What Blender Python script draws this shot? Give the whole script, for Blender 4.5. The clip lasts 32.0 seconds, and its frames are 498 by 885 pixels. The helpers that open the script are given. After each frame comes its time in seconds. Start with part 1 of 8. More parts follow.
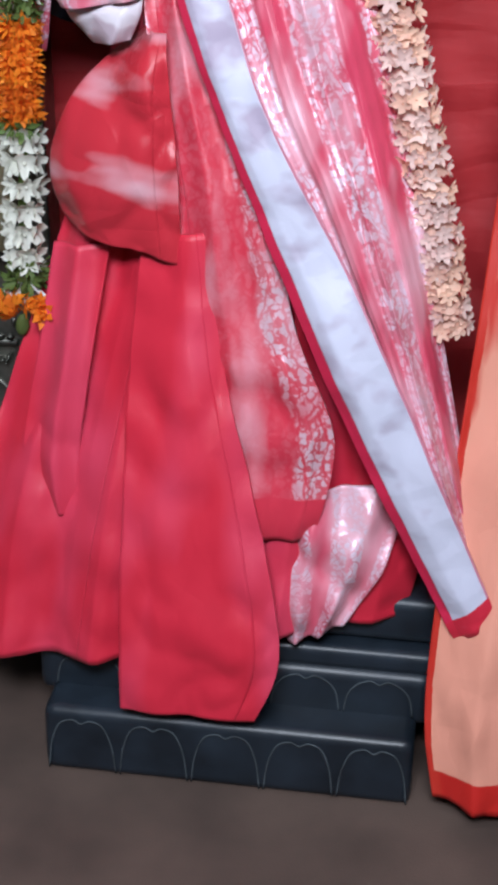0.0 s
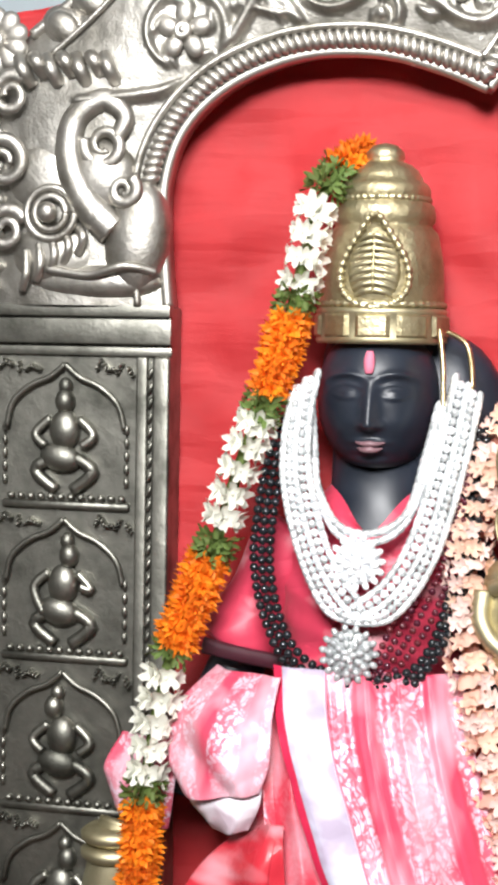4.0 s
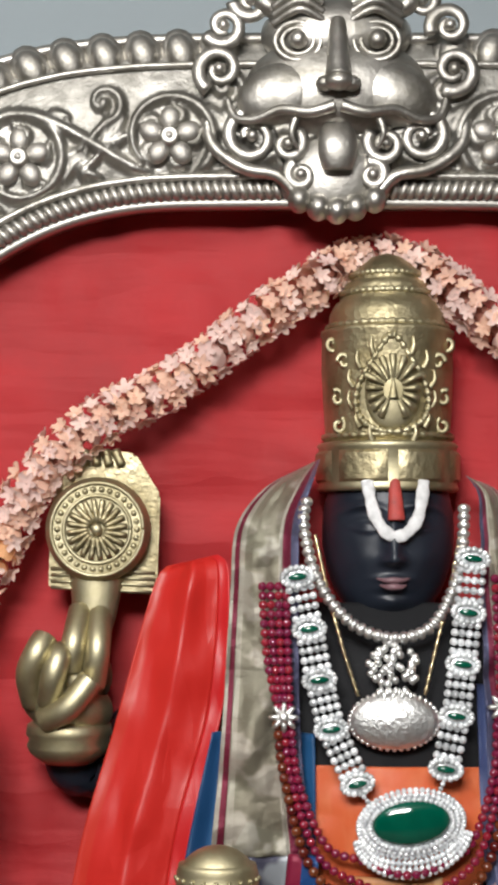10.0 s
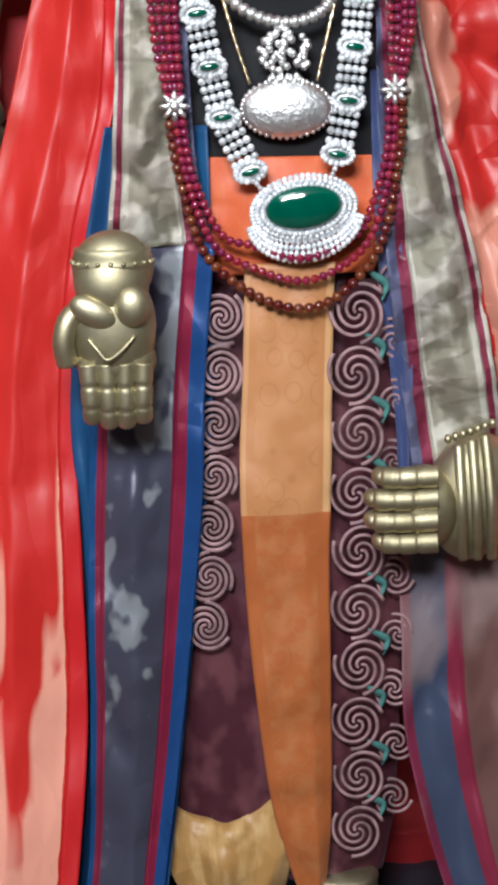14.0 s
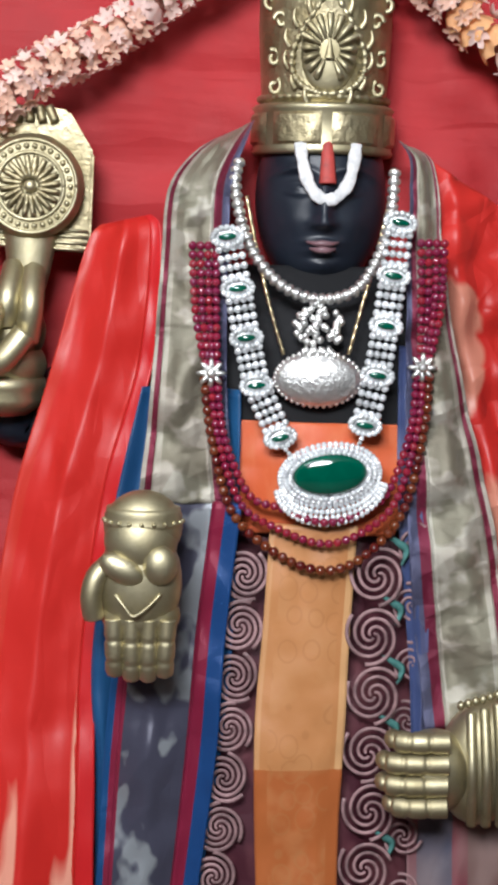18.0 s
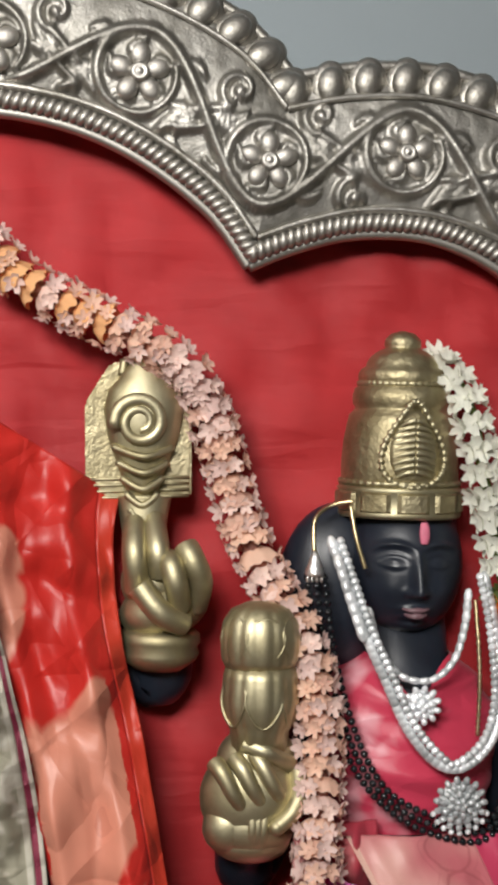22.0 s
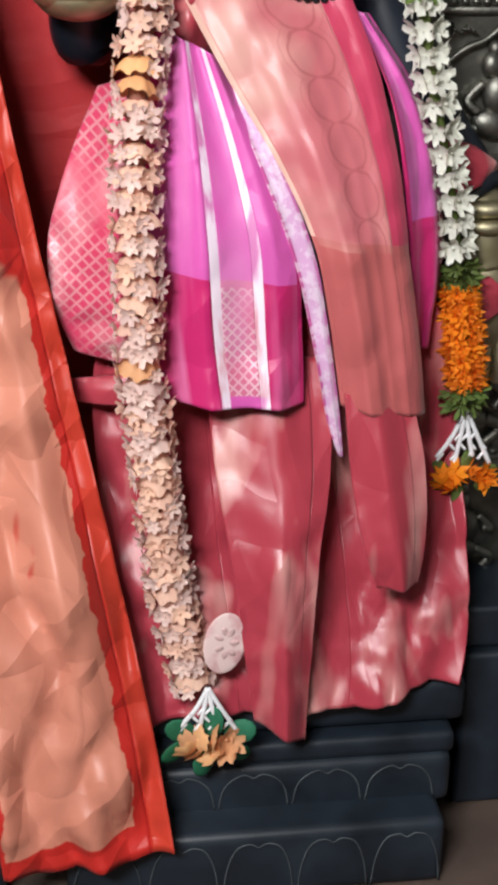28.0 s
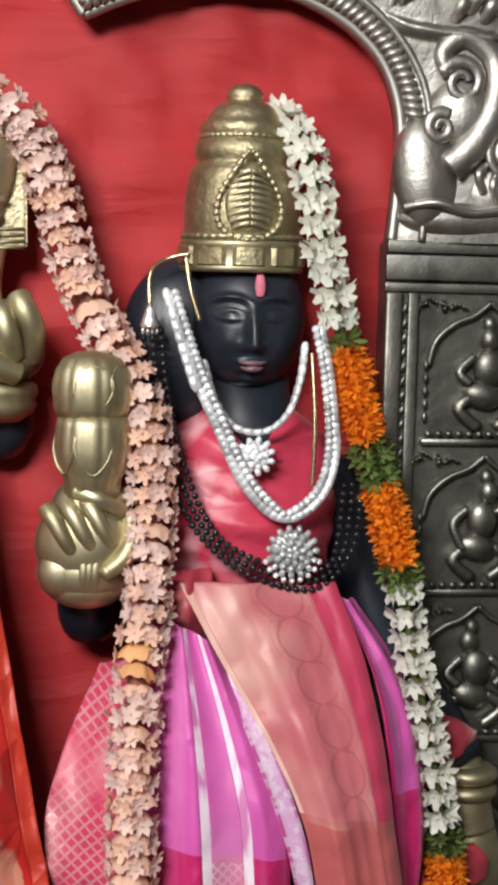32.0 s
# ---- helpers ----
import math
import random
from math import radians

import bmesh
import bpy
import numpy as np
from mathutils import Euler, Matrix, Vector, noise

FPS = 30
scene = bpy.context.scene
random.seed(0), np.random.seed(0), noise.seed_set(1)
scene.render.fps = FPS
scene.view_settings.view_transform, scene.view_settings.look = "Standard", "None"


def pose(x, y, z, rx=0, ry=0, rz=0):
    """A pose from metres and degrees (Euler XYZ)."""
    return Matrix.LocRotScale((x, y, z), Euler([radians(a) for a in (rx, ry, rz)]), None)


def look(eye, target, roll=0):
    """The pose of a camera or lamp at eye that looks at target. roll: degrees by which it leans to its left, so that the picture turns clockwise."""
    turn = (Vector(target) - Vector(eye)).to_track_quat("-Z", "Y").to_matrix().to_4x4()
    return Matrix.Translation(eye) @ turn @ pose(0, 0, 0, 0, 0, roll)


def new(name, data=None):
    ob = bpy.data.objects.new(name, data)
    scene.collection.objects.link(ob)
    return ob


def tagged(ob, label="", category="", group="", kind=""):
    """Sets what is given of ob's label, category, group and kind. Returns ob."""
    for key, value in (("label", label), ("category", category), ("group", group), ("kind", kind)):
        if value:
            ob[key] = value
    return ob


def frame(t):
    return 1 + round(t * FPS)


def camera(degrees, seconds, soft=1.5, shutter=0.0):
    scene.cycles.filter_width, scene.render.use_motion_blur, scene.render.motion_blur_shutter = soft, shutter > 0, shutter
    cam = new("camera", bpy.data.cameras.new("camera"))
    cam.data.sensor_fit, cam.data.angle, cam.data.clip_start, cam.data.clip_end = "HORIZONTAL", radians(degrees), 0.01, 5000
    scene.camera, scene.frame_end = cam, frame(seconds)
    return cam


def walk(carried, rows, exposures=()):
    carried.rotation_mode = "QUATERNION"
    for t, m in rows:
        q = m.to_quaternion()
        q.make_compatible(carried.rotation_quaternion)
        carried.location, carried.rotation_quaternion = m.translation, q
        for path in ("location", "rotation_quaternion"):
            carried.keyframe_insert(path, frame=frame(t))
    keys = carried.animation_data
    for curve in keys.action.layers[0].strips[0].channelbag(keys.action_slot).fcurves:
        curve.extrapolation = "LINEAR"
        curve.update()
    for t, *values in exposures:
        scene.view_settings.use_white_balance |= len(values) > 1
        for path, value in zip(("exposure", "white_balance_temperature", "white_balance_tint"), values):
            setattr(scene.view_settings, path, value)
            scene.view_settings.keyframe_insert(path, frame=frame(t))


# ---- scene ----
cam = camera(19.0, 32.0, soft=4.0)
# t, x, y, z, then the camera's turn in degrees
ROWS = [
    (0.0, -0.4240, -1.9436, 1.3254, 63.268, -0.900, 8.235),
    (0.5, -0.4202, -1.9581, 1.3361, 67.065, -0.645, 8.539),
    (1.0, -0.4212, -1.9589, 1.3347, 71.463, -0.696, 9.384),
    (1.5, -0.4226, -1.9435, 1.3387, 75.317, -0.757, 9.774),
    (2.0, -0.4155, -1.9342, 1.4039, 76.414, -0.797, 10.163),
    (2.5, -0.4183, -1.9337, 1.4374, 78.441, -0.858, 10.295),
    (3.0, -0.4261, -1.9307, 1.4722, 81.342, -0.910, 10.741),
    (3.5, -0.4326, -1.9354, 1.5177, 83.920, -0.976, 11.715),
    (4.0, -0.4206, -1.9389, 1.5551, 86.122, -1.057, 13.015),
    (4.5, -0.3973, -1.9413, 1.5847, 87.956, -1.133, 14.255),
    (5.0, -0.3699, -1.9429, 1.6073, 89.429, -1.186, 15.047),
    (5.5, -0.3455, -1.9440, 1.6232, 90.549, -1.197, 15.008),
    (6.0, -0.3312, -1.9449, 1.6329, 91.324, -1.146, 13.752),
    (6.5, -0.3165, -1.9464, 1.6367, 92.054, -1.165, 11.911),
    (7.0, -0.2922, -1.9420, 1.6420, 92.482, -1.042, 9.740),
    (7.5, -0.2590, -1.9326, 1.6492, 92.525, -1.019, 7.916),
    (8.0, -0.2197, -1.9241, 1.6519, 92.859, -0.831, 6.214),
    (8.5, -0.1778, -1.9220, 1.6459, 93.437, -0.716, 4.485),
    (9.0, -0.1409, -1.9199, 1.6383, 93.961, -0.628, 3.034),
    (9.5, -0.1145, -1.9192, 1.6418, 94.210, -0.472, 1.799),
    (10.0, -0.0911, -1.9205, 1.6413, 93.499, -0.140, 0.609),
    (10.5, -0.0709, -1.9258, 1.6259, 91.323, 0.317, -0.293),
    (11.0, -0.0619, -1.9255, 1.6034, 89.065, 0.533, -0.902),
    (11.5, -0.0611, -1.9214, 1.5591, 87.767, 0.680, -1.408),
    (12.0, -0.0580, -1.9160, 1.5352, 86.438, 0.887, -1.612),
    (12.5, -0.0556, -1.9153, 1.5247, 85.503, 1.060, -1.665),
    (13.0, -0.0506, -1.9100, 1.5174, 83.898, 1.129, -1.682),
    (13.5, -0.0396, -1.9080, 1.5024, 80.180, 1.183, -1.693),
    (14.0, -0.0291, -1.9301, 1.4719, 75.672, 1.331, -1.581),
    (14.5, -0.0180, -1.9422, 1.4527, 70.300, 1.462, -1.317),
    (15.0, -0.0160, -1.9534, 1.4478, 69.064, 1.083, -0.979),
    (15.5, -0.0203, -1.9627, 1.4549, 70.661, 0.416, -0.633),
    (16.0, -0.0275, -1.9688, 1.4722, 73.790, -0.339, -0.398),
    (16.5, -0.0346, -1.9708, 1.4977, 77.157, -0.948, -0.310),
    (17.0, -0.0385, -1.9676, 1.5292, 79.465, -1.148, -0.296),
    (17.5, -0.0447, -1.9649, 1.5651, 80.931, -1.344, -0.461),
    (18.0, -0.0518, -1.9572, 1.5985, 81.871, -1.512, -0.806),
    (18.5, -0.0611, -1.9458, 1.6269, 83.549, -1.500, -2.196),
    (19.0, -0.0753, -1.9462, 1.6551, 85.454, -1.422, -3.513),
    (19.5, -0.0671, -1.9320, 1.6728, 86.690, -0.929, -3.906),
    (20.0, -0.0228, -1.9223, 1.6865, 87.985, -0.768, -4.790),
    (20.5, 0.0577, -1.9204, 1.6909, 88.832, -1.274, -5.859),
    (21.0, 0.1414, -1.9298, 1.6932, 89.124, -1.483, -6.617),
    (21.5, 0.2180, -1.9488, 1.6988, 89.030, -1.554, -7.425),
    (22.0, 0.2821, -1.9641, 1.6931, 88.695, -1.472, -8.252),
    (22.5, 0.3259, -1.9635, 1.6893, 87.860, -1.396, -9.148),
    (23.0, 0.3580, -1.9581, 1.6771, 86.569, -1.353, -9.822),
    (23.5, 0.3772, -1.9547, 1.6667, 85.258, -1.388, -10.154),
    (24.0, 0.3958, -1.9563, 1.6540, 83.952, -1.476, -10.367),
    (24.5, 0.4102, -1.9528, 1.6327, 83.080, -1.738, -10.087),
    (25.0, 0.4279, -1.9561, 1.5962, 81.980, -1.917, -9.433),
    (25.5, 0.4485, -1.9633, 1.5505, 80.612, -1.995, -8.592),
    (26.0, 0.4715, -1.9718, 1.5018, 78.934, -1.959, -7.757),
    (26.5, 0.4965, -1.9786, 1.4562, 76.904, -1.794, -7.123),
    (27.0, 0.5231, -1.9810, 1.4197, 74.482, -1.487, -6.895),
    (27.5, 0.5304, -1.9682, 1.3832, 70.035, -0.985, -7.240),
    (28.0, 0.5312, -1.9569, 1.3592, 66.686, -0.750, -7.397),
    (28.5, 0.5295, -1.9572, 1.3620, 65.781, -0.775, -6.985),
    (29.0, 0.5191, -1.9777, 1.3984, 69.572, -1.399, -6.613),
    (29.5, 0.5131, -1.9890, 1.4228, 72.613, -1.800, -6.427),
    (30.0, 0.5028, -2.0039, 1.4406, 75.673, -2.002, -6.229),
    (30.5, 0.4986, -2.0133, 1.4553, 78.691, -1.490, -5.845),
    (31.0, 0.5040, -2.0162, 1.4884, 80.579, -1.520, -5.636),
    (31.5, 0.5148, -2.0160, 1.5189, 81.841, -1.462, -5.769),
    (32.0, 0.5155, -2.0089, 1.5555, 83.408, -1.491, -7.676),
]
EXPOSURES = [(0.0, 0.50, 5500, 10), (1.0, 0.30, 5500, 10), (2.0, 0.42, 5700, 10), (3.0, 1.0, 6000, 10), (6.0, 1.12, 6500, 10), (7.0, 1.05, 6500, 10), (8.0, 0.68, 6500, 10), (9.0, 0.52, 6450, 10), (10.0, 0.10, 6400, 10), (12.0, 0.19, 6300, 10), (14.0, 0.42, 5850, 10), (16.5, 0.45, 5800, 10), (18.0, 0.32, 5950, 10), (19.0, 0.20, 6300, 10), (21.0, 0.16, 6550, 10), (24.0, 0.45, 6500, 10), (26.5, 0.70, 6300, 10), (28.0, 0.80, 6250, 10), (29.5, 0.74, 6150, 10), (31.0, 0.55, 6300, 10), (32.0, 0.48, 6400, 10)]
walk(cam, [(t, pose(x, y, z, rx, ry, rz)) for t, x, y, z, rx, ry, rz in ROWS], EXPOSURES)

# ---------------------------------------------------------------- light
world = bpy.data.worlds.new("room_world")
scene.world = world
world.use_nodes = True
world.node_tree.nodes["Background"].inputs[0].default_value = (0.75, 0.8, 0.9, 1)
world.node_tree.nodes["Background"].inputs[1].default_value = 0.2


def area(name, eye, target, sx, sy, watts, colour):
    lamp = bpy.data.lights.new(name, "AREA")
    lamp.shape, lamp.size, lamp.size_y, lamp.energy, lamp.color = "RECTANGLE", sx, sy, watts, colour
    ob = new(name, lamp)
    ob.matrix_world = look(eye, target)
    return ob


area("tube_light", (-0.75, -1.6, 2.86), (-0.1, -0.1, 1.3), 1.2, 0.10, 9, (1.0, 0.96, 0.9))
area("ceiling_panel_light", (-0.45, -2.75, 2.80), (0.1, 0.0, 1.1), 1.1, 0.7, 122, (1.0, 0.975, 0.94))

# ---------------------------------------------------------------- materials
def nodes_of(name):
    m = bpy.data.materials.new(name)
    m.use_nodes = True
    nt = m.node_tree
    return m, nt, nt.nodes["Principled BSDF"]


def nd(nt, kind, **inputs):
    n = nt.nodes.new(kind)
    for k, v in inputs.items():
        n.inputs[k.replace("_", " ")].default_value = v
    return n


def mixc(nt, fac, a, b, blend="MIX"):
    n = nt.nodes.new("ShaderNodeMix")
    n.data_type, n.blend_type = "RGBA", blend
    for sock, v in ((n.inputs[0], fac), (n.inputs[6], a), (n.inputs[7], b)):
        if isinstance(v, (int, float)):
            sock.default_value = v
        elif isinstance(v, tuple):
            sock.default_value = (*v[:3], 1)
        else:
            nt.links.new(v, sock)
    return n.outputs[2]


def math_node(nt, op, a, b=0.0, c=0.0):
    n = nt.nodes.new("ShaderNodeMath")
    n.operation = op
    for sock, v in zip(n.inputs, (a, b, c)):
        if isinstance(v, (int, float)):
            sock.default_value = v
        else:
            nt.links.new(v, sock)
    return n.outputs[0]


def ramp(nt, fac, stops, constant=False):
    n = nt.nodes.new("ShaderNodeValToRGB")
    n.color_ramp.interpolation = "CONSTANT" if constant else "LINEAR"
    el = n.color_ramp.elements
    while len(el) < len(stops):
        el.new(0.5)
    for e, (p, c) in zip(el, stops):
        e.position, e.color = p, (*c, 1) if not isinstance(c, (int, float)) else (c, c, c, 1)
    nt.links.new(fac, n.inputs[0])
    return n.outputs[0]


def noise_out(nt, scale, detail=3.0, rough=0.55, vec=None):
    n = nd(nt, "ShaderNodeTexNoise", Scale=scale, Detail=detail, Roughness=rough)
    if vec is None:
        vec = nt.nodes.new("ShaderNodeTexCoord").outputs["Object"]
    nt.links.new(vec, n.inputs["Vector"])
    return n.outputs[0]


def stretched(nt, coord, sx, sy, sz):
    tc = nt.nodes.new("ShaderNodeTexCoord")
    mp = nt.nodes.new("ShaderNodeMapping")
    mp.inputs["Scale"].default_value = (sx, sy, sz)
    nt.links.new(tc.outputs[coord], mp.inputs[0])
    return mp.outputs[0]


def bump(nt, b, height, strength, dist=0.002):
    n = nd(nt, "ShaderNodeBump", Strength=strength, Distance=dist)
    nt.links.new(height, n.inputs["Height"])
    nt.links.new(n.outputs[0], b.inputs["Normal"])


def plain(name, colour, rough=0.5, metal=0.0, vary=0.25, scale=14.0, grain=180.0, relief=0.15, coat=0.0, random_vary=0.0, spec=0.5):
    """A surface of one colour with stains at one scale and grain at another."""
    m, nt, b = nodes_of(name)
    big, fine = noise_out(nt, scale), noise_out(nt, grain, 2.0)
    dark = tuple(c * (1 - vary) for c in colour)
    lite = tuple(min(1, c * (1 + vary * 0.6)) for c in colour)
    col = mixc(nt, ramp(nt, big, [(0.35, 0.0), (0.68, 1.0)]), dark, lite)
    col = mixc(nt, math_node(nt, "MULTIPLY", fine, 0.35), col, dark)
    if random_vary:
        oi = nt.nodes.new("ShaderNodeObjectInfo")
        hs = nt.nodes.new("ShaderNodeHueSaturation")
        nt.links.new(col, hs.inputs["Color"])
        nt.links.new(math_node(nt, "MULTIPLY_ADD", oi.outputs["Random"], random_vary, 1 - random_vary * 0.5), hs.inputs["Value"])
        nt.links.new(math_node(nt, "MULTIPLY_ADD", oi.outputs["Random"], random_vary * 0.06, 0.5 - random_vary * 0.03), hs.inputs["Hue"])
        col = hs.outputs[0]
    nt.links.new(col, b.inputs["Base Color"])
    nt.links.new(math_node(nt, "MULTIPLY_ADD", big, 0.25, rough - 0.12), b.inputs["Roughness"])
    b.inputs["Metallic"].default_value, b.inputs["Coat Weight"].default_value = metal, coat
    b.inputs["Specular IOR Level"].default_value = spec
    bump(nt, b, mixc(nt, 0.5, big, fine), relief)
    return m


def worn_metal(name, colour, dirt, rough, scale=9.0, hammer=40.0, depth=0.3):
    """Beaten metal with dull tarnish patches and a hammered face."""
    m, nt, b = nodes_of(name)
    big, mid, fine = noise_out(nt, scale, 4.0), noise_out(nt, hammer, 2.0), noise_out(nt, 260.0, 2.0)
    col = mixc(nt, ramp(nt, big, [(0.4, 0.0), (0.7, 1.0)]), colour, dirt)
    nt.links.new(col, b.inputs["Base Color"])
    b.inputs["Metallic"].default_value = 1.0
    r = math_node(nt, "MULTIPLY_ADD", big, 0.3, rough - 0.12)
    nt.links.new(math_node(nt, "MULTIPLY_ADD", fine, 0.12, r), b.inputs["Roughness"])
    bump(nt, b, mixc(nt, 0.25, mid, fine), depth, 0.004)
    return m


def cloth(name, across, shine=(0.9, 0.8, 0.7), streak=0.0, motif=None, rough=0.5, sheen=0.3, metal=0.0, along=None, weave=900.0, crease=0.14, mottle=0.12, streak_scale=(9, 2.2), motif_metal=0.6, cell=24.0, facets=0.0, facet_scale=(10, 10, 5), wave_scale=(8, 8, 4.5), crisp=(0.45, 0.62), grade=0.0, keep=(-1, 2), hem=None, fold_mix=0.25, tilt=0.0, tilt_scale=(12, 12, 8), plane_mix=0.0, soft_edge=0.12, fray=0.0, motif_from=-1.0):
    """Woven cloth. across: stripes (edge, colour) over the width; along: a band (colour, from, to) down the length;
    streak: how much of shine, a second tone that mostly paints sheen into the colour, shows in long patches, more of it
    down the length by grade, only between the edges keep; motif: (colour, kind, amount) of the woven figure, which
    begins at motif_from and ends at hem; tilt: how steeply the crumpled planes lean, plane_mix: how far they break up
    the second tone."""
    m, nt, b = nodes_of(name)
    tc = nt.nodes.new("ShaderNodeTexCoord")
    sep = nt.nodes.new("ShaderNodeSeparateXYZ")
    nt.links.new(tc.outputs["UV"], sep.inputs[0])
    u, v = sep.outputs[0], sep.outputs[1]
    frayed = math_node(nt, "MULTIPLY_ADD", math_node(nt, "SUBTRACT", noise_out(nt, 16.0, 4.0, 0.7), 0.5), fray, u)
    inside = math_node(nt, "MULTIPLY", math_node(nt, "GREATER_THAN", frayed, keep[0]), math_node(nt, "LESS_THAN", frayed, keep[1]))
    col = ramp(nt, u, across, True) if len(across) > 1 else None
    if col is None:
        rgb = nt.nodes.new("ShaderNodeRGB")
        rgb.outputs[0].default_value = (*across[0][1], 1)
        col = rgb.outputs[0]
    if along:
        colour, lo, hi = along
        mask = math_node(nt, "MULTIPLY", math_node(nt, "GREATER_THAN", v, lo), math_node(nt, "LESS_THAN", v, hi))
        col = mixc(nt, mask, col, colour)
    leaning = None
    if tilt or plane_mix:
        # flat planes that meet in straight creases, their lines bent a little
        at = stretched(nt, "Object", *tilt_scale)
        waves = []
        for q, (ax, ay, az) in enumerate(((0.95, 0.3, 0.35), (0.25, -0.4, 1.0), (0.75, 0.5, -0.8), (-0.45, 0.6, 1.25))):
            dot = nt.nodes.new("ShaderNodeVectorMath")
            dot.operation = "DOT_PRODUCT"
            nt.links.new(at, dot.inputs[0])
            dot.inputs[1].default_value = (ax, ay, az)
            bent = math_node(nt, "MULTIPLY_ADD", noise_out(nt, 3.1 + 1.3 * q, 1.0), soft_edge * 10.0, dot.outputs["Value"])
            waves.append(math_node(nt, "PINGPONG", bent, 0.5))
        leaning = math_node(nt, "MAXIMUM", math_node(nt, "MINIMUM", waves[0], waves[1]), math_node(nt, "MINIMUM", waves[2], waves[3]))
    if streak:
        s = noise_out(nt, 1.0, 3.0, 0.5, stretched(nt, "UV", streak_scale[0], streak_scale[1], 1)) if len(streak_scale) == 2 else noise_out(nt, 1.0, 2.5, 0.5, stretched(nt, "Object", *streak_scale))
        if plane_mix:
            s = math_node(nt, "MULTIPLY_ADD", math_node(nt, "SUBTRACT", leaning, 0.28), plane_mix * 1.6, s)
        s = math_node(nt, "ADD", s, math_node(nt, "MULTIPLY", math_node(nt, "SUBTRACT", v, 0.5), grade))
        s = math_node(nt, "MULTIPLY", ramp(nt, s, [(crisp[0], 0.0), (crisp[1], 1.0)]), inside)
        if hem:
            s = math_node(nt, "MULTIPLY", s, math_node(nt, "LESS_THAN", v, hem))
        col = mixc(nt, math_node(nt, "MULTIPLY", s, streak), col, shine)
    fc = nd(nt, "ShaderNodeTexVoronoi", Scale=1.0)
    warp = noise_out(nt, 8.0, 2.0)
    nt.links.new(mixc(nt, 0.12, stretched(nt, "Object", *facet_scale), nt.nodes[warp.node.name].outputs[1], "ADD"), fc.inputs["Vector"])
    # Cells darkened at random stand in for the shading of folded planes.
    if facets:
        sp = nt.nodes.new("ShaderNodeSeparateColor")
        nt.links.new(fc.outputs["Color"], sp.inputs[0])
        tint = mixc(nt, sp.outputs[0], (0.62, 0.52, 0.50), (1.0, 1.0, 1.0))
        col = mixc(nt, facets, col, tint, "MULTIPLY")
    if motif:
        colour, kind, amount = motif
        if kind == "brocade":
            uu = math_node(nt, "MULTIPLY_ADD", u, cell[0], math_node(nt, "MULTIPLY", noise_out(nt, 14.0, 2.0), 0.25))
            row = math_node(nt, "MULTIPLY_ADD", v, cell[1], math_node(nt, "MULTIPLY", math_node(nt, "FLOOR", uu), 0.5))
            pu = math_node(nt, "DIVIDE", math_node(nt, "SUBTRACT", math_node(nt, "FRACT", uu), 0.5), 0.25)
            pv = math_node(nt, "DIVIDE", math_node(nt, "SUBTRACT", math_node(nt, "FRACT", row), 0.5), 0.40)
            d = math_node(nt, "SQRT", math_node(nt, "ADD", math_node(nt, "MULTIPLY", pu, pu), math_node(nt, "MULTIPLY", pv, pv)))
            d = math_node(nt, "MULTIPLY_ADD", noise_out(nt, 45.0, 2.0), 0.35, d)
            lines = math_node(nt, "ABSOLUTE", math_node(nt, "SINE", math_node(nt, "MULTIPLY", d, 6.4)))
            lines = ramp(nt, lines, [(0.10, 0.15), (0.40, 1.0)])
            field = ramp(nt, math_node(nt, "MULTIPLY", math_node(nt, "ABSOLUTE", pu), 0.5), [(0.0, 1.0), (0.60, 1.0), (0.68, 0.0)] if cell[2] else [(0.64, 0.10), (0.72, 1.0)])
            vo = nd(nt, "ShaderNodeTexVoronoi", Scale=cell[3], Randomness=0.85)
            nt.links.new(mixc(nt, 0.05, tc.outputs["Object"], nt.nodes[noise_out(nt, 40.0, 2.0).node.name].outputs[1], "ADD"), vo.inputs["Vector"])
            petal = ramp(nt, vo.outputs["Distance"], [(0.40, 1.0), (0.62, 0.12)])
            f = math_node(nt, "MULTIPLY", math_node(nt, "MULTIPLY", field, petal), math_node(nt, "MULTIPLY", lines, ramp(nt, noise_out(nt, 13.0, 3.0), [(0.34, 0.30), (0.58, 1.0)])))
        elif kind == "lattice":
            w1 = nd(nt, "ShaderNodeTexWave", Scale=cell, Distortion=0.6)
            w2 = nd(nt, "ShaderNodeTexWave", Scale=cell, Distortion=0.6)
            for w, a in ((w1, (1, 0, 1)), (w2, (1, 0, -1))):
                w.bands_direction = "DIAGONAL"
                nt.links.new(stretched(nt, "Object", *a), w.inputs["Vector"])
            f = ramp(nt, math_node(nt, "MAXIMUM", w1.outputs[1], w2.outputs[1]), [(0.75, 0.0), (0.9, 1.0)])
            f = math_node(nt, "MULTIPLY", f, ramp(nt, noise_out(nt, 9.0, 2.0), [(0.42, 0.1), (0.60, 1.0)]))
        elif kind == "roundels":
            su = math_node(nt, "MULTIPLY", math_node(nt, "SUBTRACT", u, 0.60), cell[1])
            sv = math_node(nt, "MULTIPLY", math_node(nt, "SUBTRACT", math_node(nt, "FRACT", math_node(nt, "MULTIPLY", v, cell[0])), 0.5), cell[2])
            d = math_node(nt, "SQRT", math_node(nt, "ADD", math_node(nt, "MULTIPLY", su, su), math_node(nt, "MULTIPLY", sv, sv)))
            d = math_node(nt, "MULTIPLY_ADD", noise_out(nt, 60.0, 2.0), 0.14, d)
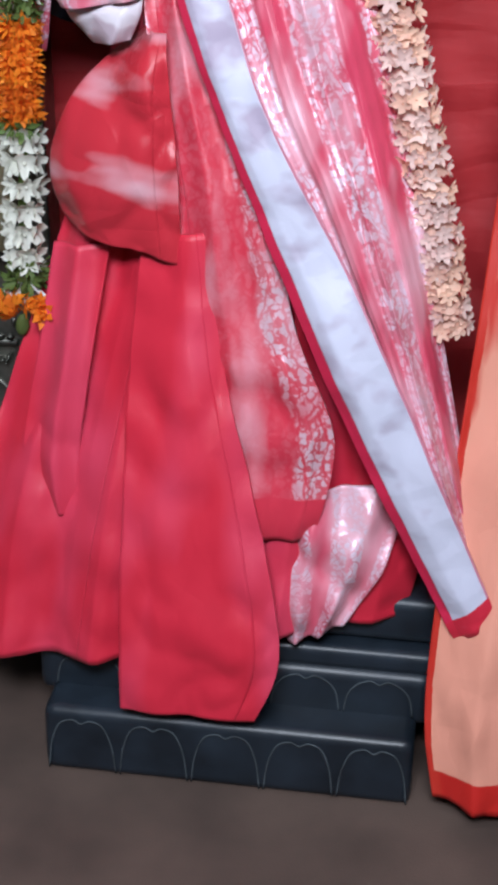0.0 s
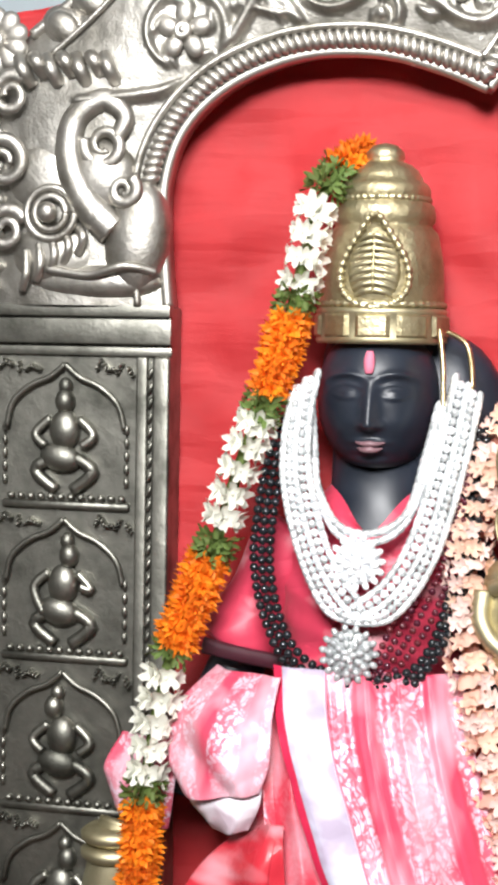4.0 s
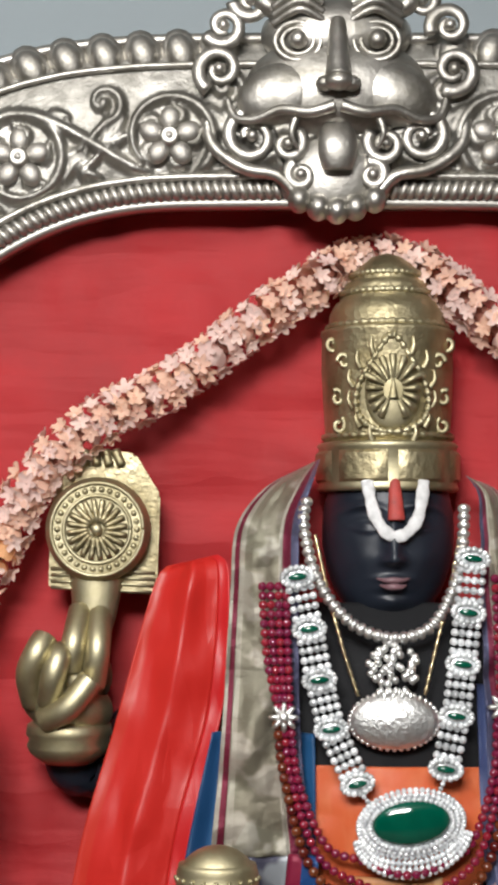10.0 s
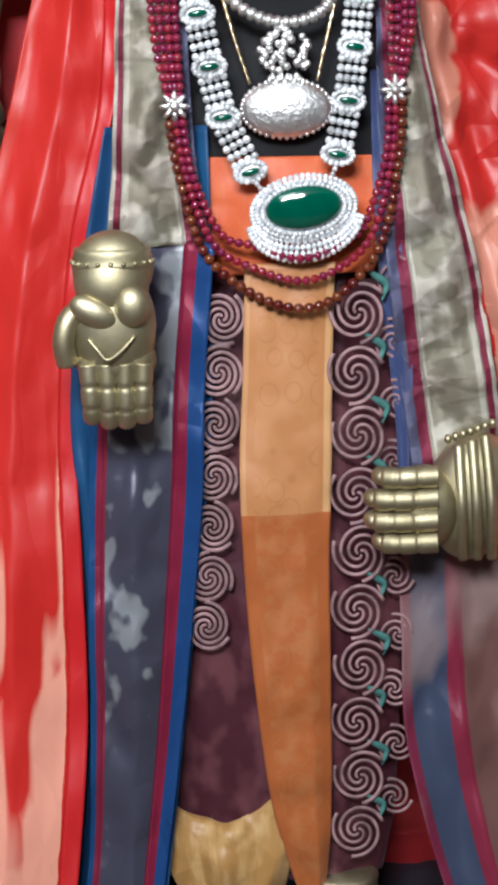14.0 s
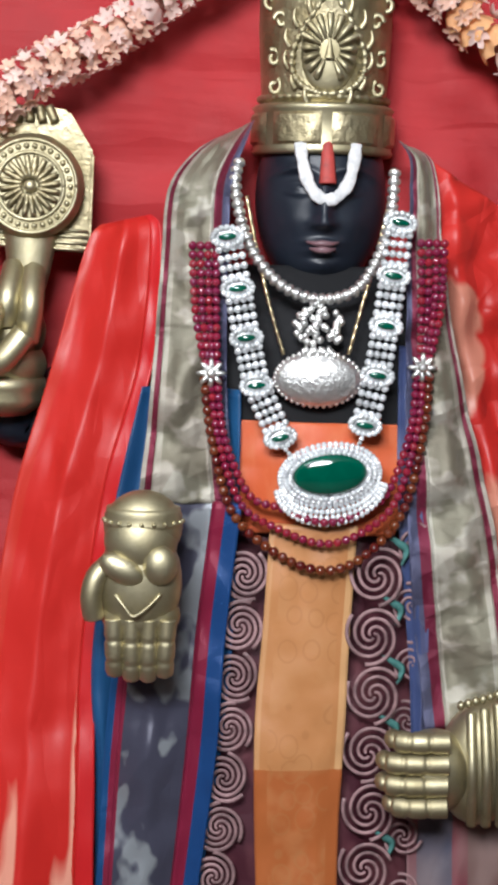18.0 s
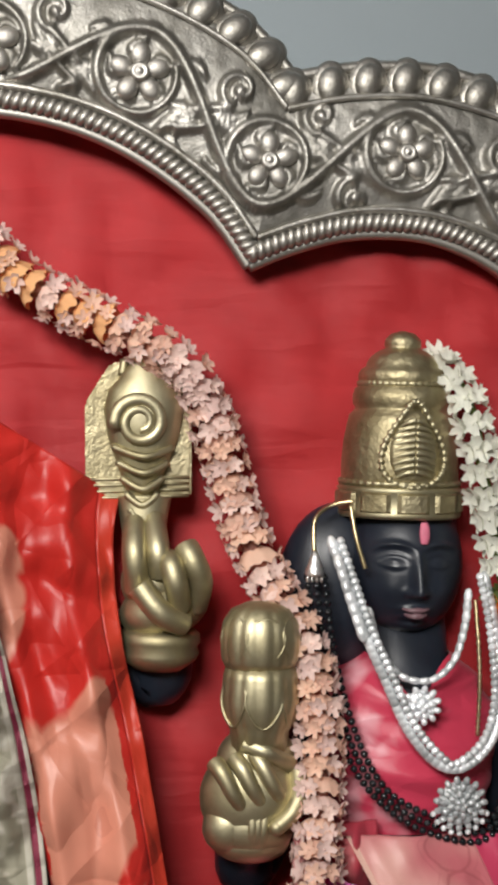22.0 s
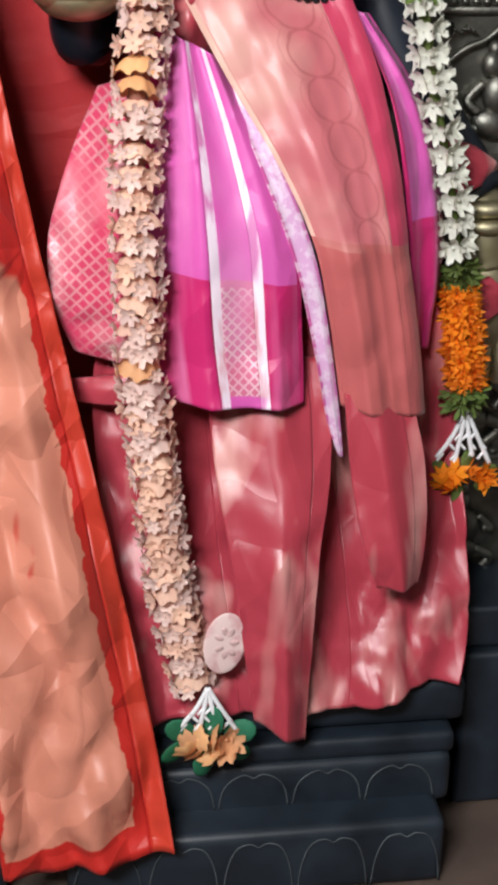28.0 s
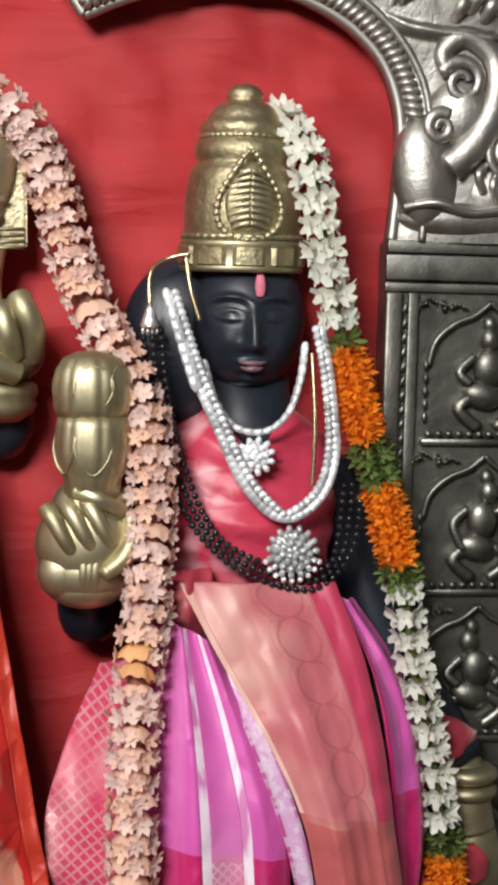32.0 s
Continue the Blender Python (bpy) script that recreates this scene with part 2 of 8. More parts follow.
            f = math_node(nt, "MAXIMUM", ramp(nt, math_node(nt, "ABSOLUTE", math_node(nt, "SUBTRACT", d, 0.62)), [(0.018, 1.0), (0.05, 0.0)]), ramp(nt, math_node(nt, "ABSOLUTE", math_node(nt, "SUBTRACT", d, 0.80)), [(0.01, 0.5), (0.035, 0.0)]))
        elif kind == "rings":
            w1 = nd(nt, "ShaderNodeTexVoronoi", Scale=cell, Randomness=0.5)
            nt.links.new(stretched(nt, "Object", 1, 1, 0.8), w1.inputs["Vector"])
            f = ramp(nt, math_node(nt, "ABSOLUTE", math_node(nt, "SUBTRACT", w1.outputs["Distance"], 0.42)), [(0.02, 1.0), (0.05, 0.0)])
        else:
            f = ramp(nt, noise_out(nt, cell, 5.0, 0.7), [(0.48, 0.0), (0.56, 1.0)])
        f = math_node(nt, "MULTIPLY", math_node(nt, "MULTIPLY", f, amount), inside)
        f = math_node(nt, "MULTIPLY", f, math_node(nt, "GREATER_THAN", v, motif_from))
        if hem:
            f = math_node(nt, "MULTIPLY", f, math_node(nt, "LESS_THAN", v, hem))
        col = mixc(nt, f, col, colour)
        nt.links.new(math_node(nt, "MULTIPLY", f, motif_metal), b.inputs["Metallic"])
    else:
        b.inputs["Metallic"].default_value = metal
    big = noise_out(nt, 6.0, 4.0)
    col = mixc(nt, math_node(nt, "MULTIPLY", ramp(nt, big, [(0.35, 1.0), (0.65, 0.0)]), mottle), col, (0.5, 0.42, 0.42), "MULTIPLY")
    nt.links.new(col, b.inputs["Base Color"])
    b.inputs["Sheen Weight"].default_value = sheen * 0.3
    b.inputs["Specular IOR Level"].default_value = 0.38
    b.inputs["Sheen Roughness"].default_value = 0.4
    nt.links.new(math_node(nt, "MULTIPLY_ADD", big, 0.25, rough - 0.12), b.inputs["Roughness"])
    wr = noise_out(nt, 1.0, 3.0, 0.5, stretched(nt, "Object", *wave_scale))
    fine = noise_out(nt, weave, 1.0)
    hgt = mixc(nt, fold_mix, wr, fc.outputs["Distance"])
    bump(nt, b, mixc(nt, 0.08, hgt, fine), crease, 0.02)
    if tilt:
        first = b.inputs["Normal"].links[0].from_socket
        planes = nd(nt, "ShaderNodeBump", Strength=1.0, Distance=tilt)
        nt.links.new(leaning, planes.inputs["Height"])
        nt.links.new(first, planes.inputs["Normal"])
        nt.links.new(planes.outputs[0], b.inputs["Normal"])
    return m


def petal_stuff(name, colour, random_vary=0.25, through_share=0.35):
    """Thin petal or leaf: it lets a share of the light through."""
    m = plain(name, colour, 0.6, vary=0.15, scale=50, random_vary=random_vary, spec=0.3)
    nt = m.node_tree
    b, out = nt.nodes["Principled BSDF"], nt.nodes["Material Output"]
    tl, mx = nt.nodes.new("ShaderNodeBsdfTranslucent"), nt.nodes.new("ShaderNodeMixShader")
    nt.links.new(b.inputs["Base Color"].links[0].from_socket, tl.inputs["Color"])
    mx.inputs[0].default_value = through_share
    nt.links.new(b.outputs[0], mx.inputs[1])
    nt.links.new(tl.outputs[0], mx.inputs[2])
    nt.links.new(mx.outputs[0], out.inputs["Surface"])
    return m


def glassy(name, colour, rough=0.05, transmission=0.8):
    m, nt, b = nodes_of(name)
    b.inputs["Base Color"].default_value = (*colour, 1)
    b.inputs["Roughness"].default_value = rough
    b.inputs["Transmission Weight"].default_value = transmission
    b.inputs["IOR"].default_value = 1.6
    bump(nt, b, noise_out(nt, 220.0, 1.0), 0.05)
    return m


STONE = plain("black_stone", (0.014, 0.019, 0.030), 0.40, vary=0.35, scale=10, relief=0.06)
PEDESTAL = plain("dark_granite", (0.015, 0.022, 0.032), 0.42, vary=0.5, scale=9, grain=120, relief=0.12)
GROOVE = plain("chalky_groove", (0.055, 0.068, 0.078), 0.8, vary=0.5, scale=30)
LIP = plain("lip_paint", (0.20, 0.11, 0.125), 0.4)
SILVER = worn_metal("beaten_silver", (0.53, 0.51, 0.47), (0.26, 0.245, 0.21), 0.38, scale=22, hammer=50, depth=0.4)
SILVER_CHASED = worn_metal("chased_silver", (0.43, 0.415, 0.38), (0.20, 0.19, 0.165), 0.44, scale=18, hammer=26, depth=0.7)
SILVER_SMOOTH = worn_metal("burnished_silver", (0.56, 0.54, 0.50), (0.34, 0.32, 0.285), 0.42, scale=1.2, hammer=2.0, depth=0.1)
SILVER_DARK = worn_metal("tarnished_silver", (0.29, 0.285, 0.25), (0.10, 0.10, 0.085), 0.38, scale=16)
GOLD = worn_metal("gilded_brass", (0.54, 0.49, 0.325), (0.33, 0.285, 0.165), 0.44, scale=14, hammer=30, depth=0.16)
GOLD_DEEP = worn_metal("engraved_brass", (0.50, 0.44, 0.28), (0.26, 0.215, 0.115), 0.44, scale=16, hammer=90, depth=0.6)
WALL = plain("wall_paint", (0.25, 0.29, 0.31), 0.7, vary=0.06, scale=2.0, relief=0.05)
ROOM = plain("dim_room_paint", (0.24, 0.23, 0.21), 0.8, vary=0.1, scale=2.0, relief=0.05)
CEILING = plain("ceiling_paint", (0.35, 0.35, 0.34), 0.8, vary=0.05, scale=2.0, relief=0.05)
FLOOR = plain("brown_floor_mat", (0.088, 0.058, 0.045), 0.8, vary=0.3, scale=7.0, grain=300, relief=0.4)
BLACK_BEAD = plain("black_bead", (0.012, 0.014, 0.017), 0.18, vary=0.3, random_vary=0.5)
RUBY = plain("ruby_bead", (0.23, 0.012, 0.042), 0.12, vary=0.3, coat=0.6, random_vary=0.5)
GARNET = plain("brown_bead", (0.13, 0.02, 0.008), 0.2, vary=0.3, coat=0.5, random_vary=0.5)
PEARL = plain("white_stone", (0.80, 0.83, 0.86), 0.20, vary=0.35, scale=130, grain=420, metal=0.35, relief=0.8, random_vary=0.7)
SILVER_BRIGHT = worn_metal("bright_silver", (0.93, 0.93, 0.91), (0.7, 0.7, 0.68), 0.36, scale=40, hammer=160, depth=0.5)
EMERALD = plain("green_stone", (0.0, 0.085, 0.05), 0.08, vary=0.25, scale=20, coat=1.0)
CHAIN = worn_metal("gold_chain", (0.75, 0.62, 0.38), (0.5, 0.4, 0.2), 0.25)
PEACH = petal_stuff("peach_petal", (0.93, 0.62, 0.48))
PINK = petal_stuff("pink_petal", (0.94, 0.71, 0.64))
APRICOT = petal_stuff("apricot_petal", (0.90, 0.50, 0.25))
ORANGE = petal_stuff("orange_petal", (0.92, 0.27, 0.015), 0.3)
CREAM = petal_stuff("cream_petal", (0.86, 0.86, 0.76), 0.15)
GREEN = petal_stuff("garland_leaf", (0.14, 0.20, 0.05), 0.5)
DARK_STEM = plain("garland_cord", (0.26, 0.10, 0.07), 0.8, vary=0.4, scale=40)
LEAF = petal_stuff("broad_leaf", (0.035, 0.20, 0.10), 0.3)
THREAD = plain("white_thread", (0.8, 0.8, 0.82), 0.6)
WHITE_PAINT = plain("white_paste", (0.72, 0.72, 0.72), 0.6, vary=0.25, scale=90, relief=0.5)
RED_PAINT = plain("red_paste", (0.42, 0.05, 0.04), 0.6, vary=0.3, scale=60)
PINK_PAINT = plain("pink_paste", (0.62, 0.16, 0.24), 0.6, vary=0.2, scale=60)

RED = (0.46, 0.016, 0.022)
BACK_CLOTH = cloth("red_back_cloth", [(0, (0.43, 0.022, 0.026))], rough=0.60, sheen=0.0, crease=0.5, mottle=0.4, wave_scale=(2.6, 5, 17), facet_scale=(3.5, 5, 12), tilt=0.011, tilt_scale=(0.9, 1, 6.5), soft_edge=0.06)
# Peach streaks paint the sheen along the folds into both satins.
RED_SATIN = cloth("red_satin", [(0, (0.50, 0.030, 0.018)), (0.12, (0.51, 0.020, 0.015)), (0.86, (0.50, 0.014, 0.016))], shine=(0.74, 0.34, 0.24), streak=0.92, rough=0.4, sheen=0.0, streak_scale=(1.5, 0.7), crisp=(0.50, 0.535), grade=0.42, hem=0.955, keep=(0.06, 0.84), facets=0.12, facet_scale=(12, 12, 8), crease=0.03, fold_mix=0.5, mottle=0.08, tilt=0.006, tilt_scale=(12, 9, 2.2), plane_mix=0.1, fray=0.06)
RED_SATIN_PEACH_SHEEN = cloth("red_satin_peach_sheen", [(0, (0.54, 0.045, 0.024)), (0.12, (0.52, 0.024, 0.018))], shine=(0.62, 0.265, 0.18), streak=0.90, rough=0.42, sheen=0.1, streak_scale=(9, 9, 3.0), crisp=(0.40, 0.45), grade=0.52, hem=0.965, keep=(0.20, 0.97), facets=0.45, facet_scale=(8, 8, 5), crease=0.10, fold_mix=0.6, mottle=0.10, tilt=0.026, tilt_scale=(8, 8, 5), plane_mix=0.3, soft_edge=0.04, fray=0.16)
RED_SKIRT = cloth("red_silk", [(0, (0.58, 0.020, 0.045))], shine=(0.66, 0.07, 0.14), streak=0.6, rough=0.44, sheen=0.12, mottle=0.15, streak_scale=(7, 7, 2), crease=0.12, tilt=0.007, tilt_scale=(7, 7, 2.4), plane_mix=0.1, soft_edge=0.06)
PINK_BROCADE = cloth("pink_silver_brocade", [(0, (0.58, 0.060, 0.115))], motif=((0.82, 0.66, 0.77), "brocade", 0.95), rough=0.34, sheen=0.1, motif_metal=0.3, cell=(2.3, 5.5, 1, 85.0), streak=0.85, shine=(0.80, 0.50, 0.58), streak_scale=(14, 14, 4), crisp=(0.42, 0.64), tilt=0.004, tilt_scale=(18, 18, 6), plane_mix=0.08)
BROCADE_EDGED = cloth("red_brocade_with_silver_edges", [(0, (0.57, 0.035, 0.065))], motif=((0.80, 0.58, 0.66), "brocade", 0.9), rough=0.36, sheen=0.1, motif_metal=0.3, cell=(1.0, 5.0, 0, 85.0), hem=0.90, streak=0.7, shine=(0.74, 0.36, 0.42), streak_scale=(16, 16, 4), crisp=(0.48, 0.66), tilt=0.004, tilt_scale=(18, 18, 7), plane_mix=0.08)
# The silver glint is painted into the red as pale level streaks.
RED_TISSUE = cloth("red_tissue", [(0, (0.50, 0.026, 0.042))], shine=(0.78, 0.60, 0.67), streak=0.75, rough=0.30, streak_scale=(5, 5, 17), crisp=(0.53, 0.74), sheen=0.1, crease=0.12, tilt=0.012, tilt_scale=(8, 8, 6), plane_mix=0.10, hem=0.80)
SILVER_SASH = cloth("white_silver_sash", [(0, (0.58, 0.02, 0.07)), (0.17, (0.58, 0.58, 0.70)), (0.965, (0.55, 0.2, 0.28))], shine=(0.36, 0.29, 0.39), streak=0.9, rough=0.45, sheen=0.1, streak_scale=(16, 16, 22), crisp=(0.46, 0.66), keep=(0.17, 0.96), grade=-0.3, tilt=0.003, tilt_scale=(14, 14, 14), along=((0.56, 0.02, 0.045), 0.962, 1.01))
WHITE_PUFF = cloth("white_pink_tissue", [(0, (0.74, 0.68, 0.74))], shine=(0.42, 0.30, 0.36), streak=0.7, rough=0.34, streak_scale=(18, 18, 24), crisp=(0.5, 0.62), crease=0.2, tilt=0.008, tilt_scale=(14, 14, 12), plane_mix=0.12)
WOVEN_PATCH = cloth("pale_woven_patch", [(0, (0.76, 0.58, 0.56))], shine=(0.56, 0.27, 0.29), streak=0.7, streak_scale=(45, 45, 30), crisp=(0.48, 0.62), rough=0.45, sheen=0.1)
WOVEN_ROSE = plain("rose_thread", (0.66, 0.44, 0.43), 0.5, vary=0.3, scale=80)
MAGENTA = cloth("magenta_silk", [(0, (0.52, 0.02, 0.14)), (0.10, (0.62, 0.10, 0.40)), (0.97, (0.44, 0.015, 0.11))], shine=(0.74, 0.34, 0.60), streak=0.5, along=((0.52, 0.02, 0.14), 0.60, 1.01), rough=0.40, streak_scale=(5, 0.8), keep=(0.10, 0.97), sheen=0.15, crisp=(0.48, 0.7), tilt=0.012, tilt_scale=(9, 9, 4))
# Pale streaks in rose and salmon paint pleat highlights and sheen as colour.
ROSE = cloth("rose_satin", [(0, (0.40, 0.045, 0.068))], shine=(0.70, 0.36, 0.33), streak=0.8, rough=0.34, streak_scale=(15, 15, 2.4), crisp=(0.53, 0.68), crease=0.10, facets=0.2, tilt=0.014, tilt_scale=(8, 8, 3), plane_mix=0.16, soft_edge=0.06)
SALMON = cloth("salmon_tissue", [(0, (0.74, 0.46, 0.38)), (0.04, (0.52, 0.14, 0.16)), (0.80, (0.52, 0.05, 0.11))], shine=(0.66, 0.36, 0.31), streak=0.85, rough=0.36, along=((0.46, 0.11, 0.11), 0.58, 1.01), motif=((0.36, 0.08, 0.09), "roundels", 0.5), motif_metal=0.1, cell=(9.5, 3.9, 1.1), keep=(0.04, 0.80), streak_scale=(7, 7, 7), crisp=(0.42, 0.62), hem=0.6, tilt=0.006, tilt_scale=(6, 6, 5), plane_mix=0.1)
PINK_CLOTH = cloth("pink_blouse_silk", [(0, (0.55, 0.045, 0.09))], shine=(0.80, 0.52, 0.56), streak=0.7, rough=0.38, streak_scale=(12, 12, 14), crisp=(0.54, 0.66), tilt=0.007, tilt_scale=(8, 8, 11), plane_mix=0.14)
ZARI = cloth("lavender_zari", [(0, (0.50, 0.08, 0.28)), (0.15, (0.62, 0.36, 0.58)), (0.85, (0.55, 0.16, 0.40))], motif=((0.80, 0.70, 0.80), "flecks", 0.6), rough=0.42, cell=60, motif_metal=0.2)
BORDER_ZARI = cloth("woven_zari_border", [(0, (0.58, 0.05, 0.12))], motif=((0.80, 0.56, 0.56), "lattice", 0.4), rough=0.36, cell=38.0, streak=0.6, shine=(0.72, 0.36, 0.38), streak_scale=(2.5, 2.5), motif_metal=0.3, tilt=0.012, tilt_scale=(9, 9, 7))
# Bright streaks in both shawl tissues paint crumple glints into the colour.
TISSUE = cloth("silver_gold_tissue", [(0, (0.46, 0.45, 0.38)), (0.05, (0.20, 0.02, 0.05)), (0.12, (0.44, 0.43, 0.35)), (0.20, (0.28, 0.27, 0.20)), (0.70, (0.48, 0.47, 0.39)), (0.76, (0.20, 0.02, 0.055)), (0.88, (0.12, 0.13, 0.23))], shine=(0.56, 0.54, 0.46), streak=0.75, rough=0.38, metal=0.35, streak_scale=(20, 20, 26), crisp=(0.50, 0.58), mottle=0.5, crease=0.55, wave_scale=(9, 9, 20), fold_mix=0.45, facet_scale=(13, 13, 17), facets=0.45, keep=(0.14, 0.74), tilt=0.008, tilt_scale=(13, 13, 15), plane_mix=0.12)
BLUE_TISSUE = cloth("blue_grey_tissue", [(0, (0.015, 0.07, 0.20)), (0.06, (0.22, 0.02, 0.05)), (0.15, (0.060, 0.060, 0.090)), (0.72, (0.22, 0.015, 0.045)), (0.85, (0.015, 0.06, 0.20))], shine=(0.34, 0.37, 0.38), streak=0.6, rough=0.30, metal=0.2, streak_scale=(20, 20, 14), crisp=(0.58, 0.64), grade=-0.30, crease=0.2, keep=(0.15, 0.72), tilt=0.006, tilt_scale=(11, 11, 7), plane_mix=0.1)
BLUE = cloth("blue_silk", [(0, (0.010, 0.05, 0.135))], shine=(0.03, 0.16, 0.36), streak=0.3, rough=0.4)
# Paler streaks towards the top paint a highlight into the shawl colour.
PURPLE_SHEEN = cloth("violet_edge_silk", [(0, (0.15, 0.075, 0.065)), (0.40, (0.20, 0.02, 0.045)), (0.56, (0.045, 0.06, 0.105)), (0.90, (0.16, 0.02, 0.05))], shine=(0.34, 0.25, 0.23), streak=0.5, rough=0.34, streak_scale=(9, 9, 4), crisp=(0.52, 0.66), grade=-0.3, tilt=0.005, tilt_scale=(14, 14, 6), plane_mix=0.08)
VIOLET_EDGE = cloth("violet_silk", [(0, (0.05, 0.07, 0.17)), (0.6, (0.10, 0.11, 0.22))], shine=(0.26, 0.30, 0.46), streak=0.5, rough=0.32, streak_scale=(12, 12, 5), crisp=(0.52, 0.66), tilt=0.005, tilt_scale=(16, 16, 7), plane_mix=0.08)
CHEST = cloth("black_chest_cloth", [(0, (0.006, 0.0065, 0.008))], rough=0.8, sheen=0.0)
ORANGE_CLOTH = cloth("orange_waist_cloth", [(0, (0.60, 0.11, 0.03))], shine=(0.66, 0.2, 0.08), streak=0.4, rough=0.5)
PALLU = cloth("golden_orange_pallu", [(0, (0.54, 0.28, 0.12)), (0.06, (0.48, 0.21, 0.075)), (0.91, (0.60, 0.34, 0.15))], shine=(0.56, 0.30, 0.13), streak=0.2, rough=0.42, metal=0.1, along=((0.40, 0.115, 0.03), 0.40, 1.01), streak_scale=(30, 30, 30), wave_scale=(10, 10, 14), motif=((0.40, 0.17, 0.06), "rings", 0.45), cell=34.0, motif_metal=0.1, keep=(0.15, 0.85), crease=0.25)
DHOTI = cloth("plum_dhoti", [(0, (0.062, 0.015, 0.024))], shine=(0.17, 0.06, 0.07), streak=0.6, rough=0.42, streak_scale=(22, 22, 16), tilt=0.004, tilt_scale=(16, 16, 10), plane_mix=0.08)
SWIRL = plain("swirl_thread", (0.36, 0.22, 0.225), 0.5, metal=0.0, vary=0.5, scale=40)
TEAL = plain("teal_thread", (0.09, 0.25, 0.23), 0.45, metal=0.0, vary=0.3, scale=60)
YELLOW_SILK = cloth("yellow_silk", [(0, (0.40, 0.22, 0.07))], shine=(0.62, 0.42, 0.18), streak=0.6, rough=0.4, tilt=0.008, tilt_scale=(12, 12, 9))
DARK_BAND = plain("dark_ribbon", (0.05, 0.012, 0.02), 0.4)
MAGENTA_FIGURED = cloth("magenta_silk_with_trellis", [(0, (0.62, 0.10, 0.40))], shine=(0.74, 0.34, 0.60), streak=0.4, streak_scale=(9, 9, 4), along=((0.60, 0.14, 0.25), 0.60, 0.94), motif=((0.80, 0.58, 0.64), "lattice", 0.85), motif_from=0.62, hem=0.94, cell=46.0, motif_metal=0.2, rough=0.40, sheen=0.1)
ZARI_STRIPE = cloth("zari_stripe", [(0, (0.64, 0.22, 0.47))], shine=(0.86, 0.76, 0.86), streak=0.9, streak_scale=(55, 55, 8), crisp=(0.40, 0.54), along=((0.66, 0.30, 0.37), 0.60, 0.94), rough=0.38, sheen=0.1)

# ---------------------------------------------------------------- building helpers
def thing(name, loc, label, category, group="", kind=""):
    ob = new(name)
    ob.location, ob.empty_display_size = loc, 0.05
    return tagged(ob, label, category, group, kind)


def place(name, data, parent=None, m=None, label=""):
    """Links a mesh under a thing or a part; its geometry or its pose m is given in world places."""
    ob = new(name, data)
    if parent is not None:
        ob.parent = parent
        ob.matrix_parent_inverse = Matrix.Translation(-parent.location)
    if m is not None:
        ob.matrix_basis = m
    if label:
        ob["label"] = label
    return ob


def mesh_of(bm, name, material, smooth=True, sharp=None):
    me = bpy.data.meshes.new(name)
    bmesh.ops.recalc_face_normals(bm, faces=bm.faces)
    bm.to_mesh(me)
    bm.free()
    for mt in material if isinstance(material, (list, tuple)) else [material]:
        me.materials.append(mt)
    me.polygons.foreach_set("use_smooth", [smooth] * len(me.polygons))
    if sharp:
        me.set_sharp_from_angle(angle=radians(sharp))
    return me


def part(name, bm, material, parent=None, label="", smooth=True, sharp=None):
    return place(name, mesh_of(bm, name, material, smooth, sharp), parent, None, label)


def spline(pts, s):
    """A point at 0..1 along a smooth curve through the control points."""
    n = len(pts) - 1
    f = min(max(s, 0.0), 1.0) * n
    i = min(int(f), n - 1)
    t = f - i
    p = [Vector(pts[min(max(j, 0), n)]) for j in (i - 1, i, i + 1, i + 2)]
    return 0.5 * (2 * p[1] + (p[2] - p[0]) * t + (2 * p[0] - 5 * p[1] + 4 * p[2] - p[3]) * t * t + (3 * p[1] - p[0] - 3 * p[2] + p[3]) * t**3)


def even(pts, step=None, count=None):
    """Points at even steps along the curve, each with its direction."""
    raw = [spline(pts, i / 300) for i in range(301)]
    run = [0.0]
    for a, b in zip(raw, raw[1:]):
        run.append(run[-1] + (b - a).length)
    n = count or max(2, int(run[-1] / step) + 1)
    out, k = [], 0
    for i in range(n):
        d = run[-1] * i / (n - 1)
        while k < 299 and run[k + 1] < d:
            k += 1
        f = (d - run[k]) / max(run[k + 1] - run[k], 1e-9)
        out.append((raw[k].lerp(raw[k + 1], f), (raw[k + 1] - raw[k]).normalized()))
    return out


def tube(bm, pts, radius, seg=8, steps=24, flat=1.0, taper=None, ends=True):
    """A rope of round or flattened section along a curve; flat squeezes it in depth."""
    rings = []
    for i in range(steps + 1):
        s = i / steps
        p = spline(pts, s)
        d = (spline(pts, min(1, s + 0.01)) - spline(pts, max(0, s - 0.01))).normalized()
        side = d.cross(Vector((0, 1, 0)))
        side = side.normalized() if side.length > 1e-4 else Vector((1, 0, 0))
        up = side.cross(d).normalized()
        r = radius * (taper(s) if taper else 1)
        rings.append([bm.verts.new(p + side * math.cos(a) * r + up * math.sin(a) * r * flat) for a in (2 * math.pi * k / seg for k in range(seg))])
    for a, b in zip(rings, rings[1:]):
        for k in range(seg):
            bm.faces.new((a[k], a[(k + 1) % seg], b[(k + 1) % seg], b[k]))
    if ends:
        bm.faces.new(rings[0][::-1])
        bm.faces.new(rings[-1])
    return bm


def blob(bm, c, r, rot=(0, 0, 0), seg=16, rings=10):
    m = Matrix.Translation(c) @ Euler([radians(a) for a in rot]).to_matrix().to_4x4() @ Matrix.Diagonal((*r, 1))
    bmesh.ops.create_uvsphere(bm, u_segments=seg, v_segments=rings, radius=1, matrix=m)
    return bm


